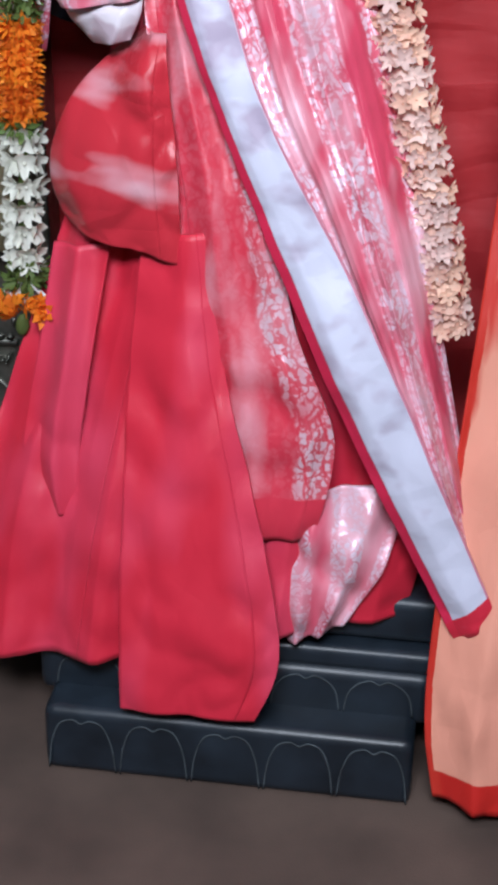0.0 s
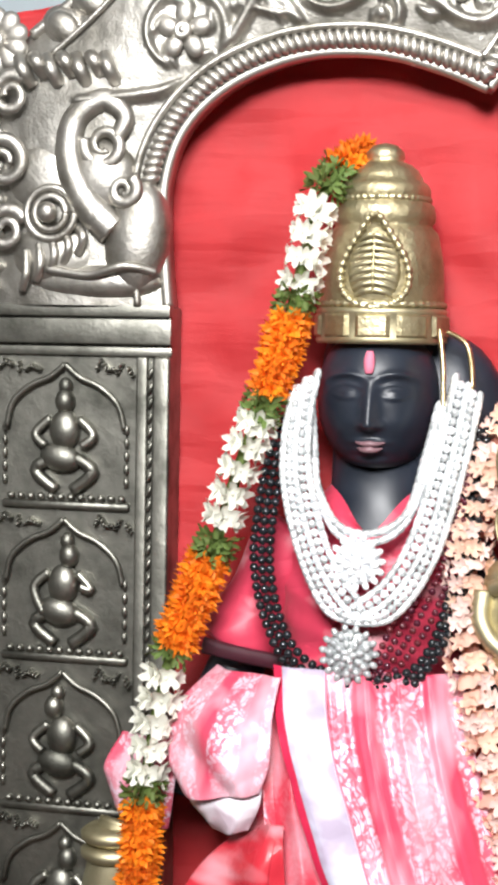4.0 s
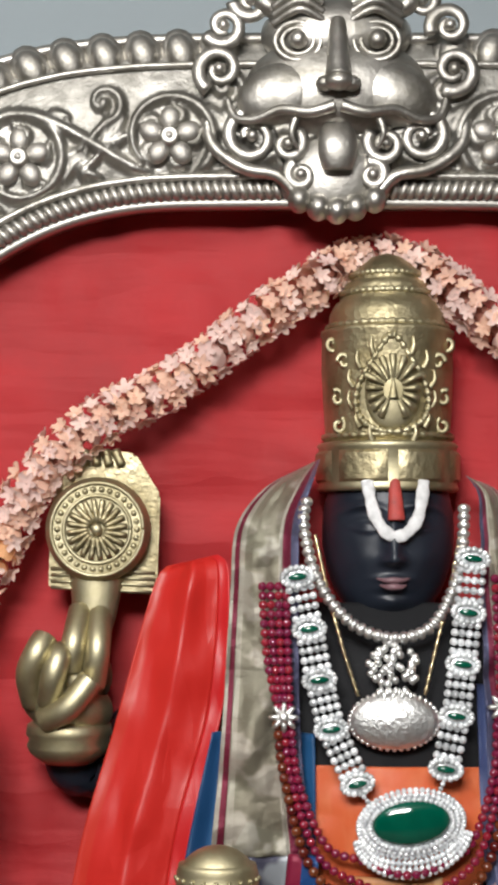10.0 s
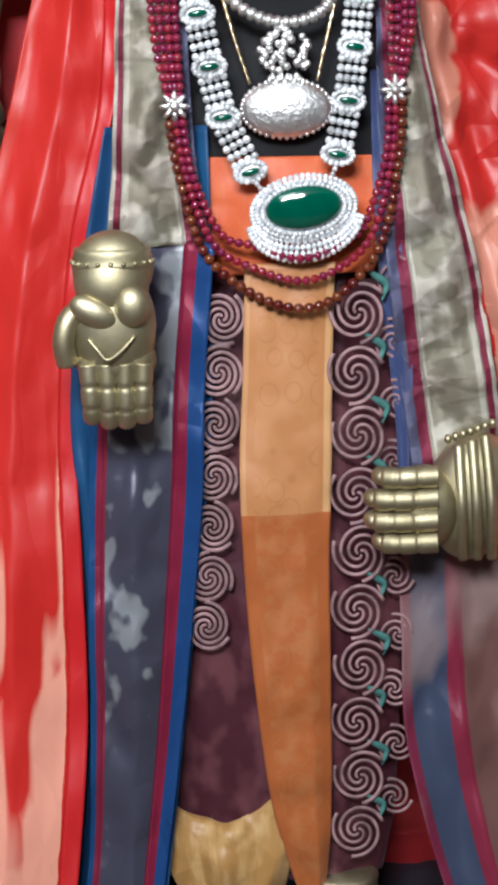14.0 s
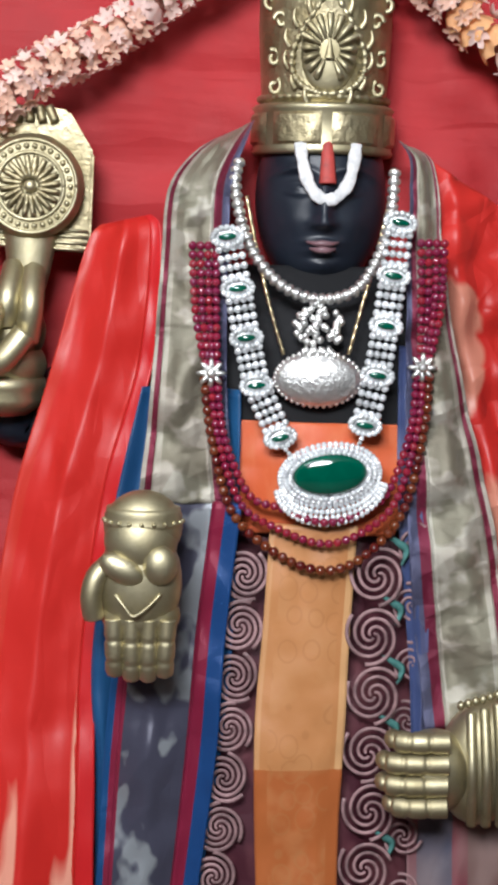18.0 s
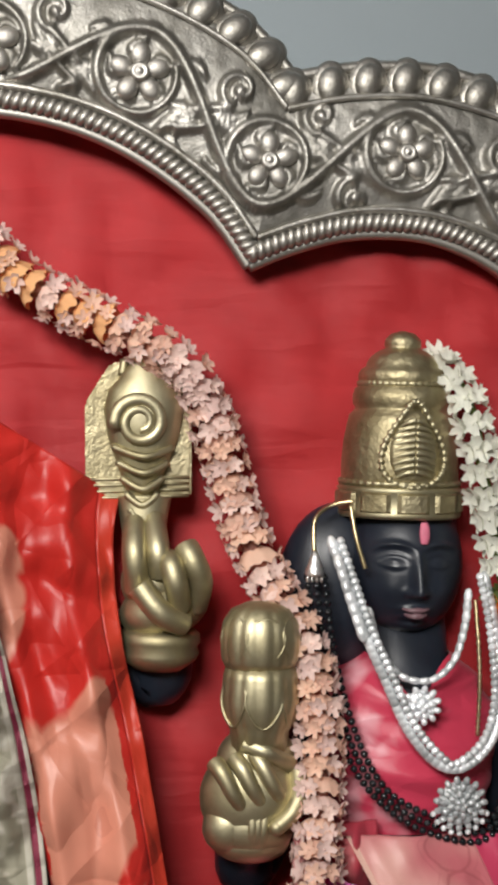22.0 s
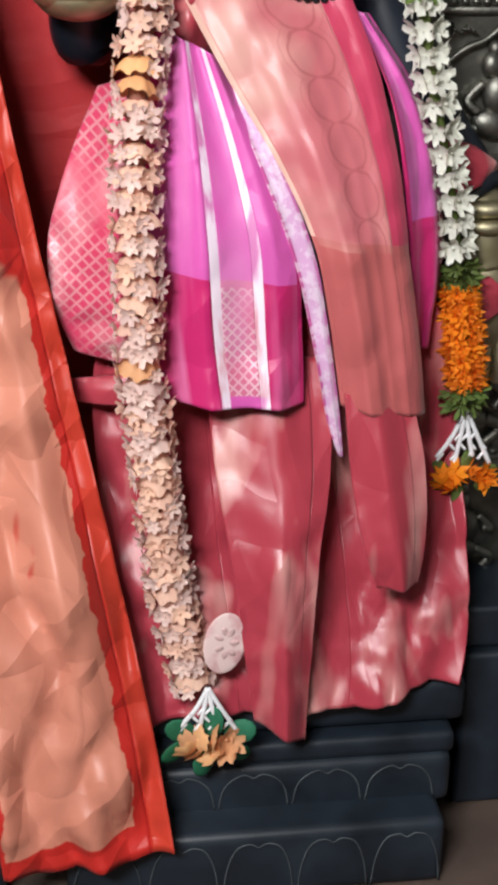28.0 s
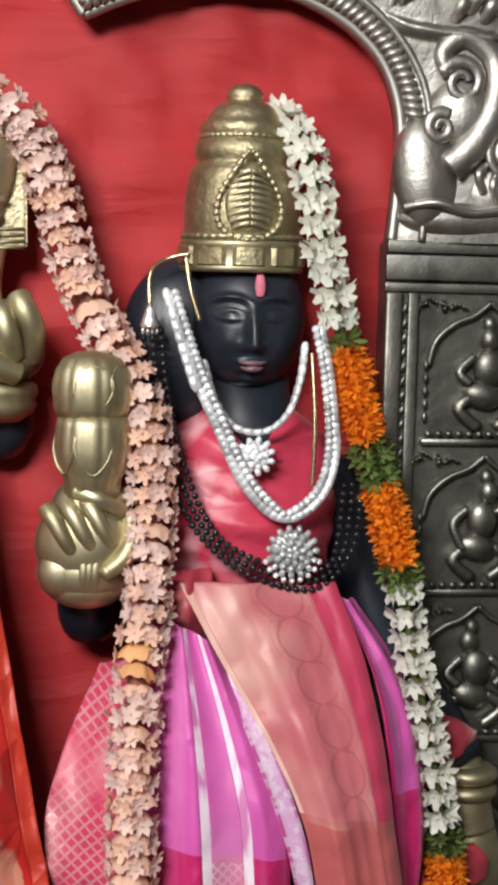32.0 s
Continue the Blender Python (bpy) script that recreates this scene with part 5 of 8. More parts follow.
MID_BODY = [(0.92, 0.0), (0.905, 0.045), (0.93, 0.18), (0.955, 0.38), (0.955, 0.55), (0.975, 0.565), (0.97, 0.58), (0.88, 0.592), (0.85, 0.62), (0.84, 0.67), (0.76, 0.725), (0.70, 0.737), (0.69, 0.75), (0.66, 0.762), (0.66, 0.80), (0.61, 0.832), (0.52, 0.85), (0.54, 0.865), (0.48, 0.90), (0.37, 0.935), (0.24, 0.972), (0.10, 0.99), (0.02, 1.0)]
crown("tall tiered brass crown on the red-skirted goddess", -0.690, -0.012, 1.555, 0.083, SIDE_BODY, 0.046, 0.212, (0.235, 0.47, 0.97), 10, False)
crown("tall tiered brass crown on the magenta-skirted goddess", 0.775, 0.0, 1.553, 0.082, SIDE_BODY, 0.042, 0.208, (0.235, 0.47, 0.97), 10, False)
crown("tall embossed brass crown on the standing deity", 0.068, 0.012, 1.695, 0.089, MID_BODY, 0.063, 0.250, (0.25, 0.42, 0.95), 7, True)

# ---------------------------------------------------------------- brass arm coverings
def fingers(bm, roots, r):
    for pts in roots:
        tube(bm, pts, r, 10, 14, 1.0, lambda s: 1.0 - 0.25 * s)
        blob(bm, pts[-1], (r * 0.76,) * 3, (0, 0, 0), 10, 8)


def fist_parts(made, parent):
    """Links a hand and its fingers, each a part of its own."""
    hand, digits = made
    part("fist", hand, GOLD, parent)
    for bm in digits:
        part("finger", bm, GOLD, parent)


def holding_fist(x, y, z, k, s=1.0):
    """A closed brass fist with two fingers raised behind the emblem's stem and two folded; k turns it left or right."""
    bm, digits = bmesh.new(), []
    more = lambda: digits.append(bmesh.new()) or digits[-1]
    blob(bm, (x - 0.004 * k * s, y, z - 0.024 * s), (0.056 * s, 0.046 * s, 0.036 * s), (0, 14 * k, 0), 24, 16)
    blob(bm, (x + 0.010 * k * s, y, z + 0.010 * s), (0.040 * s, 0.036 * s, 0.042 * s), (0, 0, 0), 20, 14)
    tube(more(), [(x - k * 0.040 * s, y - 0.020 * s, z - 0.020 * s), (x - k * 0.044 * s, y - 0.040 * s, z + 0.014 * s), (x - k * 0.034 * s, y - 0.046 * s, z + 0.040 * s), (x - k * 0.026 * s, y - 0.034 * s, z + 0.056 * s)], 0.0160 * s, 12, 16)
    tube(more(), [(x - k * 0.020 * s, y - 0.038 * s, z - 0.018 * s), (x - k * 0.014 * s, y - 0.054 * s, z + 0.012 * s), (x - k * 0.008 * s, y - 0.050 * s, z + 0.034 * s), (x - k * 0.006 * s, y - 0.036 * s, z + 0.040 * s)], 0.0150 * s, 12, 16)
    tube(more(), [(x + k * 0.004 * s, y - 0.030 * s, z + 0.020 * s), (x + k * 0.008 * s, y - 0.036 * s, z + 0.052 * s), (x + k * 0.012 * s, y - 0.004 * s, z + 0.088 * s)], 0.0150 * s, 12, 16)
    tube(more(), [(x + k * 0.030 * s, y - 0.026 * s, z + 0.000 * s), (x + k * 0.036 * s, y - 0.036 * s, z + 0.046 * s), (x + k * 0.034 * s, y - 0.002 * s, z + 0.086 * s)], 0.0155 * s, 12, 16)
    tube(more(), [(x - k * 0.026 * s, y - 0.040 * s, z - 0.038 * s), (x + k * 0.004 * s, y - 0.054 * s, z - 0.022 * s), (x + k * 0.030 * s, y - 0.046 * s, z + 0.010 * s)], 0.0155 * s, 12, 16)
    return bm, digits


def cuff(x, y, z, s, profile=((0.030, -0.034), (0.047, -0.022), (0.052, -0.012), (0.049, -0.004), (0.053, 0.002), (0.052, 0.012), (0.045, 0.018))):
    return lathe(bmesh.new(), [(a * s, b * s) for a, b in profile], (x, y, z), 28)


fist = thing("brass_fist", (-0.333, -0.03, 1.36), "brass fist covering that bears an embossed discus", "idol covering", "brass coverings")
fist_parts(holding_fist(-0.335, -0.035, 1.452, 1, 1.05), fist)
part("cuff", cuff(-0.337, -0.03, 1.388, 1.02), GOLD, fist)
bm = bmesh.new()
tube(bm, [(-0.315, -0.035, 1.49), (-0.306, -0.035, 1.54), (-0.304, -0.03, 1.585)], 0.028, 12, 12, 0.6, lambda s: 0.75 + 0.5 * s)
part("stem", bm, GOLD, fist)
bm = bmesh.new()
lathe(bm, [(0.060, -0.012), (0.066, -0.004), (0.066, 0.004), (0.060, 0.012)], (0, 0, 0), 48)
disc = place("discus", mesh_of(bm, "discus", GOLD, sharp=40), fist, Matrix.Translation((-0.301, -0.045, 1.646)) @ Matrix.Rotation(radians(90), 4, "X"))
bm = bmesh.new()
for i in range(20):
    a = 2 * math.pi * i / 20
    tube(bm, [(-0.301 + 0.010 * math.cos(a), -0.062, 1.646 + 0.010 * math.sin(a)), (-0.301 + 0.038 * math.cos(a + 0.12), -0.061, 1.646 + 0.038 * math.sin(a + 0.12))], 0.0036, 6, 4)
part("spokes", bm, GOLD_DEEP, fist, "radiating embossed spokes")
bm = bmesh.new()
for r in (0.042, 0.058):
    tube(bm, [(-0.301 + r * math.cos(a), -0.058, 1.646 + r * math.sin(a)) for a in (2 * math.pi * i / 24 for i in range(25))], 0.0028, 6, 72)
for i in range(30):
    a = 2 * math.pi * i / 30
    blob(bm, (-0.301 + 0.050 * math.cos(a), -0.057, 1.646 + 0.050 * math.sin(a)), (0.004,) * 3, (0, 0, 0), 8, 5)
blob(bm, (-0.301, -0.064, 1.646), (0.008, 0.006, 0.008))
part("rim", bm, GOLD, fist)


def back_plate(x, y, z, k, parent):
    """The five-sided fluted plate behind an emblem."""
    bm = bmesh.new()
    pts = [(-0.070, -0.075), (0.068, -0.082), (0.072, 0.045), (0.040, 0.098), (-0.012, 0.105), (-0.052, 0.085), (-0.068, 0.03)]
    f = [bm.verts.new((x + k * px, y - 0.008, z + pz)) for px, pz in pts]
    b = [bm.verts.new((x + k * px * 0.97, y + 0.03, z + pz * 0.97)) for px, pz in pts]
    bm.faces.new(f), bm.faces.new(b[::-1])
    for i in range(len(pts)):
        bm.faces.new((f[i], f[(i + 1) % 7], b[(i + 1) % 7], b[i]))
    bmesh.ops.bevel(bm, geom=list(bm.edges), offset=0.004, segments=2, affect="EDGES")
    part("back_plate", bm, GOLD_DEEP, parent, sharp=40)
    for q in range(4):
        part("flute", tube(bmesh.new(), [(x - k * 0.066, y - 0.010, z - 0.072 + 0.008 * q), (x + k * 0.066, y - 0.010, z - 0.078 + 0.008 * q)], 0.0022, 6, 4), GOLD, parent)
        part("flute", tube(bmesh.new(), [(x - 0.025 + 0.016 * q, y - 0.012, z + 0.082), (x - 0.022 + 0.012 * q, y - 0.010, z + 0.102)], 0.006, 6, 4), GOLD, parent)


back_plate(-0.296, -0.022, 1.645, 1, fist)

fist = thing("brass_fist", (0.455, -0.03, 1.36), "brass fist covering that bears an embossed conch", "idol covering", "brass coverings")
fist_parts(holding_fist(0.452, -0.035, 1.455, -1, 1.05), fist)
part("cuff", cuff(0.452, -0.03, 1.385, 1.02), GOLD, fist)
part("stem", tube(bmesh.new(), [(0.432, -0.035, 1.50), (0.428, -0.035, 1.54), (0.428, -0.03, 1.575)], 0.030, 12, 12, 0.6, lambda s: 0.8 + 0.4 * s), GOLD, fist)
bm = bmesh.new()
lathe(bm, [(0.010, -0.105), (0.020, -0.085), (0.032, -0.05), (0.046, -0.012), (0.052, 0.022), (0.046, 0.048), (0.034, 0.062), (0.030, 0.070), (0.022, 0.078), (0.016, 0.090), (0.004, 0.10)], (0.424, -0.035, 1.665), 32, 0.55)
conch = part("conch", bm, GOLD, fist, "embossed conch shell")
bm = bmesh.new()
vine_spiral(bm, (0.418, 1.672), 0.034, 1.8, 3.4, -1, 0.0075, -0.062)
part("whorl", bm, GOLD, fist)
for q in range(5):
    part("ridge", tube(bmesh.new(), [(0.384 + 0.006 * q, -0.046, 1.640 - 0.020 * q), (0.424, -0.064 + 0.004 * q, 1.628 - 0.021 * q), (0.462 - 0.006 * q, -0.046, 1.640 - 0.020 * q)], 0.005, 6, 12), GOLD, fist)
back_plate(0.420, -0.022, 1.650, -1, fist)


def clenched(x, y, z, k):
    """A clenched brass fist seen from the front: four slanting fingers over the heel, the thumb laid across from the other side."""
    bm, digits = bmesh.new(), []
    more = lambda: digits.append(bmesh.new()) or digits[-1]
    blob(bm, (x, y, z - 0.018), (0.067, 0.048, 0.066), (0, 0, 0), 36, 24)
    blob(bm, (x, y, z - 0.052), (0.058, 0.045, 0.046), (0, 0, 0), 36, 24)
    blob(bm, (x + 0.006 * k, y, z + 0.032), (0.052, 0.038, 0.040), (0, 0, 0), 30, 20)
    blob(bm, (x - k * 0.030, y - 0.012, z - 0.052), (0.034, 0.028, 0.036), (0, 20 * k, 0), 24, 16)
    for q in range(3):
        fx, fz = x + k * (-0.046 + 0.025 * q), z + 0.020 + 0.005 * q
        fingers(more(), [[(fx - k * 0.006, y - 0.028, fz + 0.012), (fx + k * 0.002, y - 0.041, fz + 0.002), (fx + k * 0.014, y - 0.046, fz - 0.020), (fx + k * 0.024, y - 0.043, fz - 0.036)]], 0.0122)
    fingers(more(), [[(x + k * 0.056, y - 0.020, z + 0.024), (x + k * 0.058, y - 0.030, z - 0.006), (x + k * 0.046, y - 0.040, z - 0.030), (x + k * 0.026, y - 0.045, z - 0.046)]], 0.0145)
    tube(more(), [(x - k * 0.016, y - 0.030, z + 0.056), (x + k * 0.012, y - 0.041, z + 0.047), (x + k * 0.046, y - 0.026, z + 0.028)], 0.0105, 12, 18, 0.8)
    for q in (-1, 0, 1):
        tube(bm, [(x + k * (0.004 + 0.008 * q), y - 0.042, z - 0.030), (x + k * (0.003 + 0.007 * q), y - 0.044, z - 0.054), (x + k * (0.002 + 0.006 * q), y - 0.030, z - 0.086)], 0.0062, 8, 12, 0.5)
    return bm, digits


def lotus_fist(label, x, y, z, k, s=1.0):
    """A brass fist with a two-tier lotus bud standing on it."""
    f = thing("brass_fist", (x, y, z - 0.06), label, "idol covering", "brass coverings")
    fist_parts(clenched(x, y, z, -k), f)
    part("cuff", blob(bmesh.new(), (x, y + 0.004, z - 0.074), (0.053, 0.043, 0.030), (0, 0, 0), 32, 16), GOLD, f)
    flute = lambda a, zz: 0.055 * abs(math.cos(7 * a)) ** 0.6 - 0.035
    part("lower_bud", lathe(bmesh.new(), [(0.036 * s, -0.02), (0.037 * s, 0.004), (0.045 * s, 0.018), (0.049 * s, 0.045 * s), (0.047 * s, 0.072 * s), (0.044 * s, 0.086 * s)], (x + 0.006, y - 0.012, z + 0.066 * s), 96, 0.9, flute), GOLD, f, "fluted lotus bud")
    part("upper_bud", lathe(bmesh.new(), [(0.043 * s, 0), (0.048 * s, 0.010), (0.050 * s, 0.036 * s), (0.047 * s, 0.058 * s), (0.037 * s, 0.074 * s), (0.020 * s, 0.082 * s), (0.004, 0.084 * s)], (x + 0.004, y - 0.012, z + 0.150 * s), 96, 0.9, flute), GOLD, f, "fluted lotus bud")
    for base, high, reach, wide in ((0.078, 0.064, 0.0490, 0.024), (0.158, 0.058, 0.0500, 0.026)):
        for turn in (-58, 0, 58):
            loop = []
            for i in range(21):
                g = 2 * math.pi * i / 20
                a = radians(turn) + wide / reach * math.sin(g) * (1 - 0.25 * math.cos(g))
                h = 0.5 - 0.5 * math.cos(g)
                q = reach * (0.75 + 0.25 * math.sin(math.pi * min(1.0, 0.15 + 0.75 * h))) * s
                loop.append((x + 0.005 + q * math.sin(a), y - 0.012 - 0.9 * q * math.cos(a), z + (base + high * h) * s))
            part("petal_line", tube(bmesh.new(), loop, 0.0019, 6, 48), GOLD, f)
    return f


lotus_fist("brass fist covering with a lotus bud beside the red-skirted goddess", -0.485, -0.10, 1.232, 1)
lotus_fist("brass fist covering with a lotus bud beside the magenta-skirted goddess", 0.570, -0.09, 1.215, -1)

def jointed(bm, a, b, r, joints=3):
    """A finger from a to b with a shallow groove at each joint."""
    a, b = Vector(a), Vector(b)
    pts = [a, a.lerp(b, 0.35) + Vector((0, -0.002, 0)), a.lerp(b, 0.7) + Vector((0, -0.002, 0)), b + Vector((0, 0.004, 0))]
    dent = lambda s: sum(math.exp(-(((s - q / joints) / 0.035) ** 2)) for q in range(1, joints))
    return tube(bm, pts, r, 12, 36, 0.95, lambda s: (1.0 - 0.13 * dent(s)) * (1 if s < 0.86 else max(0.35, math.sqrt(max(0.0, 1 - ((s - 0.86) / 0.15) ** 2)))))


palm = thing("brass_palm", (-0.15, -0.22, 1.06), "open brass palm covering that points down", "idol covering", "brass coverings")
bm = bmesh.new()
blob(bm, (-0.146, -0.222, 1.180), (0.050, 0.030, 0.072), seg=24, rings=16)
blob(bm, (-0.146, -0.222, 1.230), (0.044, 0.034, 0.042), seg=24, rings=16)
blob(bm, (-0.122, -0.248, 1.206), (0.021, 0.014, 0.024))
blob(bm, (-0.166, -0.246, 1.200), (0.030, 0.013, 0.017), (0, 28, 0))
blob(bm, (-0.145, -0.222, 1.140), (0.048, 0.024, 0.032), seg=24, rings=12)
part("palm", bm, GOLD, palm)
part("wrist_top", blob(bmesh.new(), (-0.144, -0.216, 1.246), (0.047, 0.034, 0.044), (0, 0, 0), 28, 18), GOLD, palm)
wrist = part("wrist_band", lathe(bmesh.new(), [(0.044, 0), (0.0475, 0.003), (0.0475, 0.007), (0.0455, 0.010), (0.0465, 0.014), (0.0445, 0.019), (0.044, 0.024)], (-0.144, -0.216, 1.246), 36, 0.74), GOLD, palm)
for q in range(11):
    a = math.pi * (q / 10 - 0.5)
    part("stud", blob(bmesh.new(), (-0.144 + 0.0465 * math.sin(a), -0.216 - 0.035 * math.cos(a), 1.254), (0.0030,) * 3, (0, 0, 0), 8, 6), GOLD, wrist)
for q in range(4):
    tip = 1.060 + 0.006 * (q in (0, 3))
    part("finger", jointed(bmesh.new(), (-0.176 + 0.0212 * q, -0.236, 1.138), (-0.174 + 0.0195 * q, -0.230, tip), 0.0116), GOLD, palm)
part("thumb", tube(bmesh.new(), [(-0.178, -0.225, 1.205), (-0.196, -0.235, 1.190), (-0.203, -0.238, 1.165), (-0.200, -0.232, 1.138)], 0.013, 10, 16), GOLD, palm)
part("palm_crease", tube(bmesh.new(), [(-0.174, -0.249, 1.170), (-0.162, -0.254, 1.156), (-0.152, -0.256, 1.146), (-0.136, -0.255, 1.156), (-0.120, -0.249, 1.172)], 0.0022, 6, 20), GOLD, palm)

fist = thing("brass_fist", (0.24, -0.18, 0.85), "brass fist covering rested on the hip of the deity", "idol covering", "brass coverings")
bm = bmesh.new()
blob(bm, (0.222, -0.180, 0.938), (0.052, 0.040, 0.052), seg=24, rings=16)
blob(bm, (0.285, -0.165, 0.945), (0.058, 0.048, 0.082), (0, 8, 0), 24, 16)
part("fist", bm, GOLD, fist)
for q in range(4):
    z = 0.982 - 0.0275 * q
    part("finger", jointed(bmesh.new(), (0.234, -0.214, z + 0.003), (0.158 + 0.010 * (q in (0, 3)), -0.206, z), 0.0140), GOLD, fist)
    part("fingertip", blob(bmesh.new(), (0.158 + 0.010 * (q in (0, 3)), -0.194, z), (0.012, 0.016, 0.0115)), GOLD, fist)
for q in range(3):
    part("bangle", tube(bmesh.new(), [(0.262 + 0.016 * q, -0.195, 1.018 + 0.006 * q), (0.262 + 0.018 * q, -0.222, 0.95), (0.268 + 0.018 * q, -0.20, 0.875)], 0.0065, 8, 20), GOLD, fist)
for q in range(7):
    part("stud", blob(bmesh.new(), (0.250 + 0.009 * q, -0.188, 1.024 + 0.003 * q), (0.005, 0.006, 0.006), (0, 0, 0), 8, 6), GOLD, fist)

for n, (x, lab) in enumerate(((-0.024, "brass foot covering with separate toes"), (0.128, "brass foot covering with separate toes"))):
    k = 1 if n else -1
    foot = thing("foot_covering", (x, -0.19, 0.315), lab, "idol covering", "brass feet")
    bm = bmesh.new()
    blob(bm, (x, -0.175, 0.340), (0.050, 0.065, 0.026))
    blob(bm, (x - 0.006 * k, -0.135, 0.375), (0.044, 0.048, 0.040))
    blob(bm, (x - 0.006 * k, -0.10, 0.345), (0.040, 0.04, 0.03))
    part("instep", bm, GOLD, foot)
    bm = lathe(bmesh.new(), [(0.045, 0), (0.049, 0.006), (0.047, 0.014), (0.050, 0.02), (0.043, 0.028)], (x - 0.006 * k, -0.125, 0.385), 28, 0.95)
    part("anklet", bm, GOLD, foot)
    for q in range(5):
        o = (q - 2) * 0.0205
        big = 1.35 if (q == 0 and k > 0) or (q == 4 and k < 0) else 1.0
        yy = -0.232 - 0.012 * (1 - abs(q - 2) / 2) - (0.004 if big > 1 else 0)
        part("toe", tube(bmesh.new(), [(x + o * 0.8, -0.195, 0.345), (x + o, yy + 0.012, 0.342), (x + o * 1.04, yy, 0.328)], 0.0098 * big, 8, 10), GOLD, foot)

# lower brass arm pieces at the outer hips of the two goddesses
for x, y, z, k, lab in ((-1.035, -0.075, 0.83, 1, "brass arm covering beside the red-skirted goddess"), (1.115, -0.05, 0.80, -1, "brass arm covering beside the magenta-skirted goddess")):
    arm = thing("arm_covering", (x, y, z - 0.16), lab, "idol covering", "brass coverings")
    part("palm", blob(bmesh.new(), (x, y, z - 0.07), (0.046, 0.034, 0.085)), GOLD, arm)
    part("wrist", tube(bmesh.new(), [(x + 0.02 * k, y + 0.02, z + 0.075), (x + 0.01 * k, y + 0.005, z + 0.03), (x, y, z - 0.02)], 0.036, 14, 12, 0.85), GOLD, arm)
    for q in range(2):
        part("bangle", lathe(bmesh.new(), [(0.036, 0), (0.043, 0.006), (0.043, 0.014), (0.036, 0.02)], (x + 0.008 * k, y + 0.002, z + 0.03 + 0.024 * q), 24, 0.9), GOLD, arm)
    for q in range(3):
        part("finger", tube(bmesh.new(), [(x + (q - 1) * 0.024, y - 0.012, z - 0.11), (x + (q - 1) * 0.024, y - 0.016, z - 0.155), (x + (q - 1) * 0.022, y - 0.01, z - 0.185)], 0.0115, 8, 10), GOLD, arm)

# ---------------------------------------------------------------- clothes of the standing deity
def wrap(rings, open_angle=None):
    """Cloth wound round a body: rings of (x, y, z, rx, ry); creases run round it."""
    bm = bmesh.new()
    uvl = bm.loops.layers.uv.new("UVMap")
    n, m = 48, 40
    rows, uv = [], {}
    for j in range(m + 1):
        v = j / m
        f = v * (len(rings) - 1)
        i = min(int(f), len(rings) - 2)
        a, b = rings[i], rings[i + 1]
        x, y, z, rx, ry = (p + (q - p) * (f - i) for p, q in zip(a, b))
        row = []
        for k in range(n):
            t = 2 * math.pi * k / n + math.pi
            w = 1 + 0.03 * noise.noise(Vector((math.sin(t) * 3, z * 26, x))) + 0.02 * math.sin(z * 130 + 3 * math.sin(t))
            dip = 0.055 * (1 - v) ** 3 * math.exp(-((math.sin(t) / 0.55) ** 2)) if math.cos(t) > 0 else 0.0
            vert = bm.verts.new((x + rx * w * math.sin(t), y - ry * w * math.cos(t) - dip * 0.4, z - dip))
            uv[vert] = (k / n, v)
            row.append(vert)
        rows.append(row)
    for a, b in zip(rows, rows[1:]):
        for k in range(n):
            bm.faces.new((a[k], a[(k + 1) % n], b[(k + 1) % n], b[k]))
    for face in bm.faces:
        for lp in face.loops:
            lp[uvl].uv = uv[lp.vert]
    return bm


cloth_thing("chest_cloth", "black cloth across the chest of the standing deity", "cloth",
            sheet([(-0.06, -0.035, 1.555), (-0.06, -0.075, 1.49), (-0.06, -0.09, 1.40), (-0.05, -0.09, 1.30)], [(0.195, -0.035, 1.555), (0.195, -0.075, 1.49), (0.19, -0.09, 1.40), (0.18, -0.09, 1.30)], bulge=0.012, nu=24, nv=24, rough=0.002), CHEST)
cloth_thing("waist_cloth", "orange folded cloth round the waist of the standing deity", "cloth",
            sheet([(-0.045, -0.102, 1.362), (-0.04, -0.106, 1.30), (-0.02, -0.108, 1.22)], [(0.185, -0.102, 1.360), (0.185, -0.106, 1.30), (0.17, -0.108, 1.22)], bulge=0.012, nu=28, nv=28, rough=0.004, seed=2), ORANGE_CLOTH)
dhoti = thing("dhoti", (0.06, -0.1, 0.40), "plum silk dhoti woven with pale swirls", "garment")
part("skirt", sheet([(-0.05, -0.08, 1.25), (-0.062, -0.09, 1.05), (-0.075, -0.10, 0.85), (-0.095, -0.11, 0.65), (-0.10, -0.11, 0.50), (-0.10, -0.11, 0.42)], [(0.195, -0.08, 1.25), (0.205, -0.09, 1.05), (0.205, -0.10, 0.85), (0.202, -0.11, 0.65), (0.195, -0.11, 0.50), (0.178, -0.11, 0.405)], folds=((0.0035, 5, 0.2, 0.15, -1),), bulge=0.035, nu=60, nv=60, seed=1.3), DHOTI, dhoti)
random.seed(5)


def swirl(x, z, r, turns, start, sign, y, mat, thick=0.0030):
    """A woven double spiral: two raised arms wound about one centre."""
    for arm in (0, 2.09, 4.19):
        pts = []
        for i in range(26):
            f = i / 25
            a = start + arm + sign * turns * 2 * math.pi * f
            q = r * (1 - 0.93 * f)
            pts.append((x + q * math.cos(a), y - 0.002 * f, z + q * math.sin(a) * 1.1))
        part("swirl", tube(bmesh.new(), pts, thick, 6, 36, 0.30, lambda s: 1.15 - 0.3 * s), mat, dhoti)


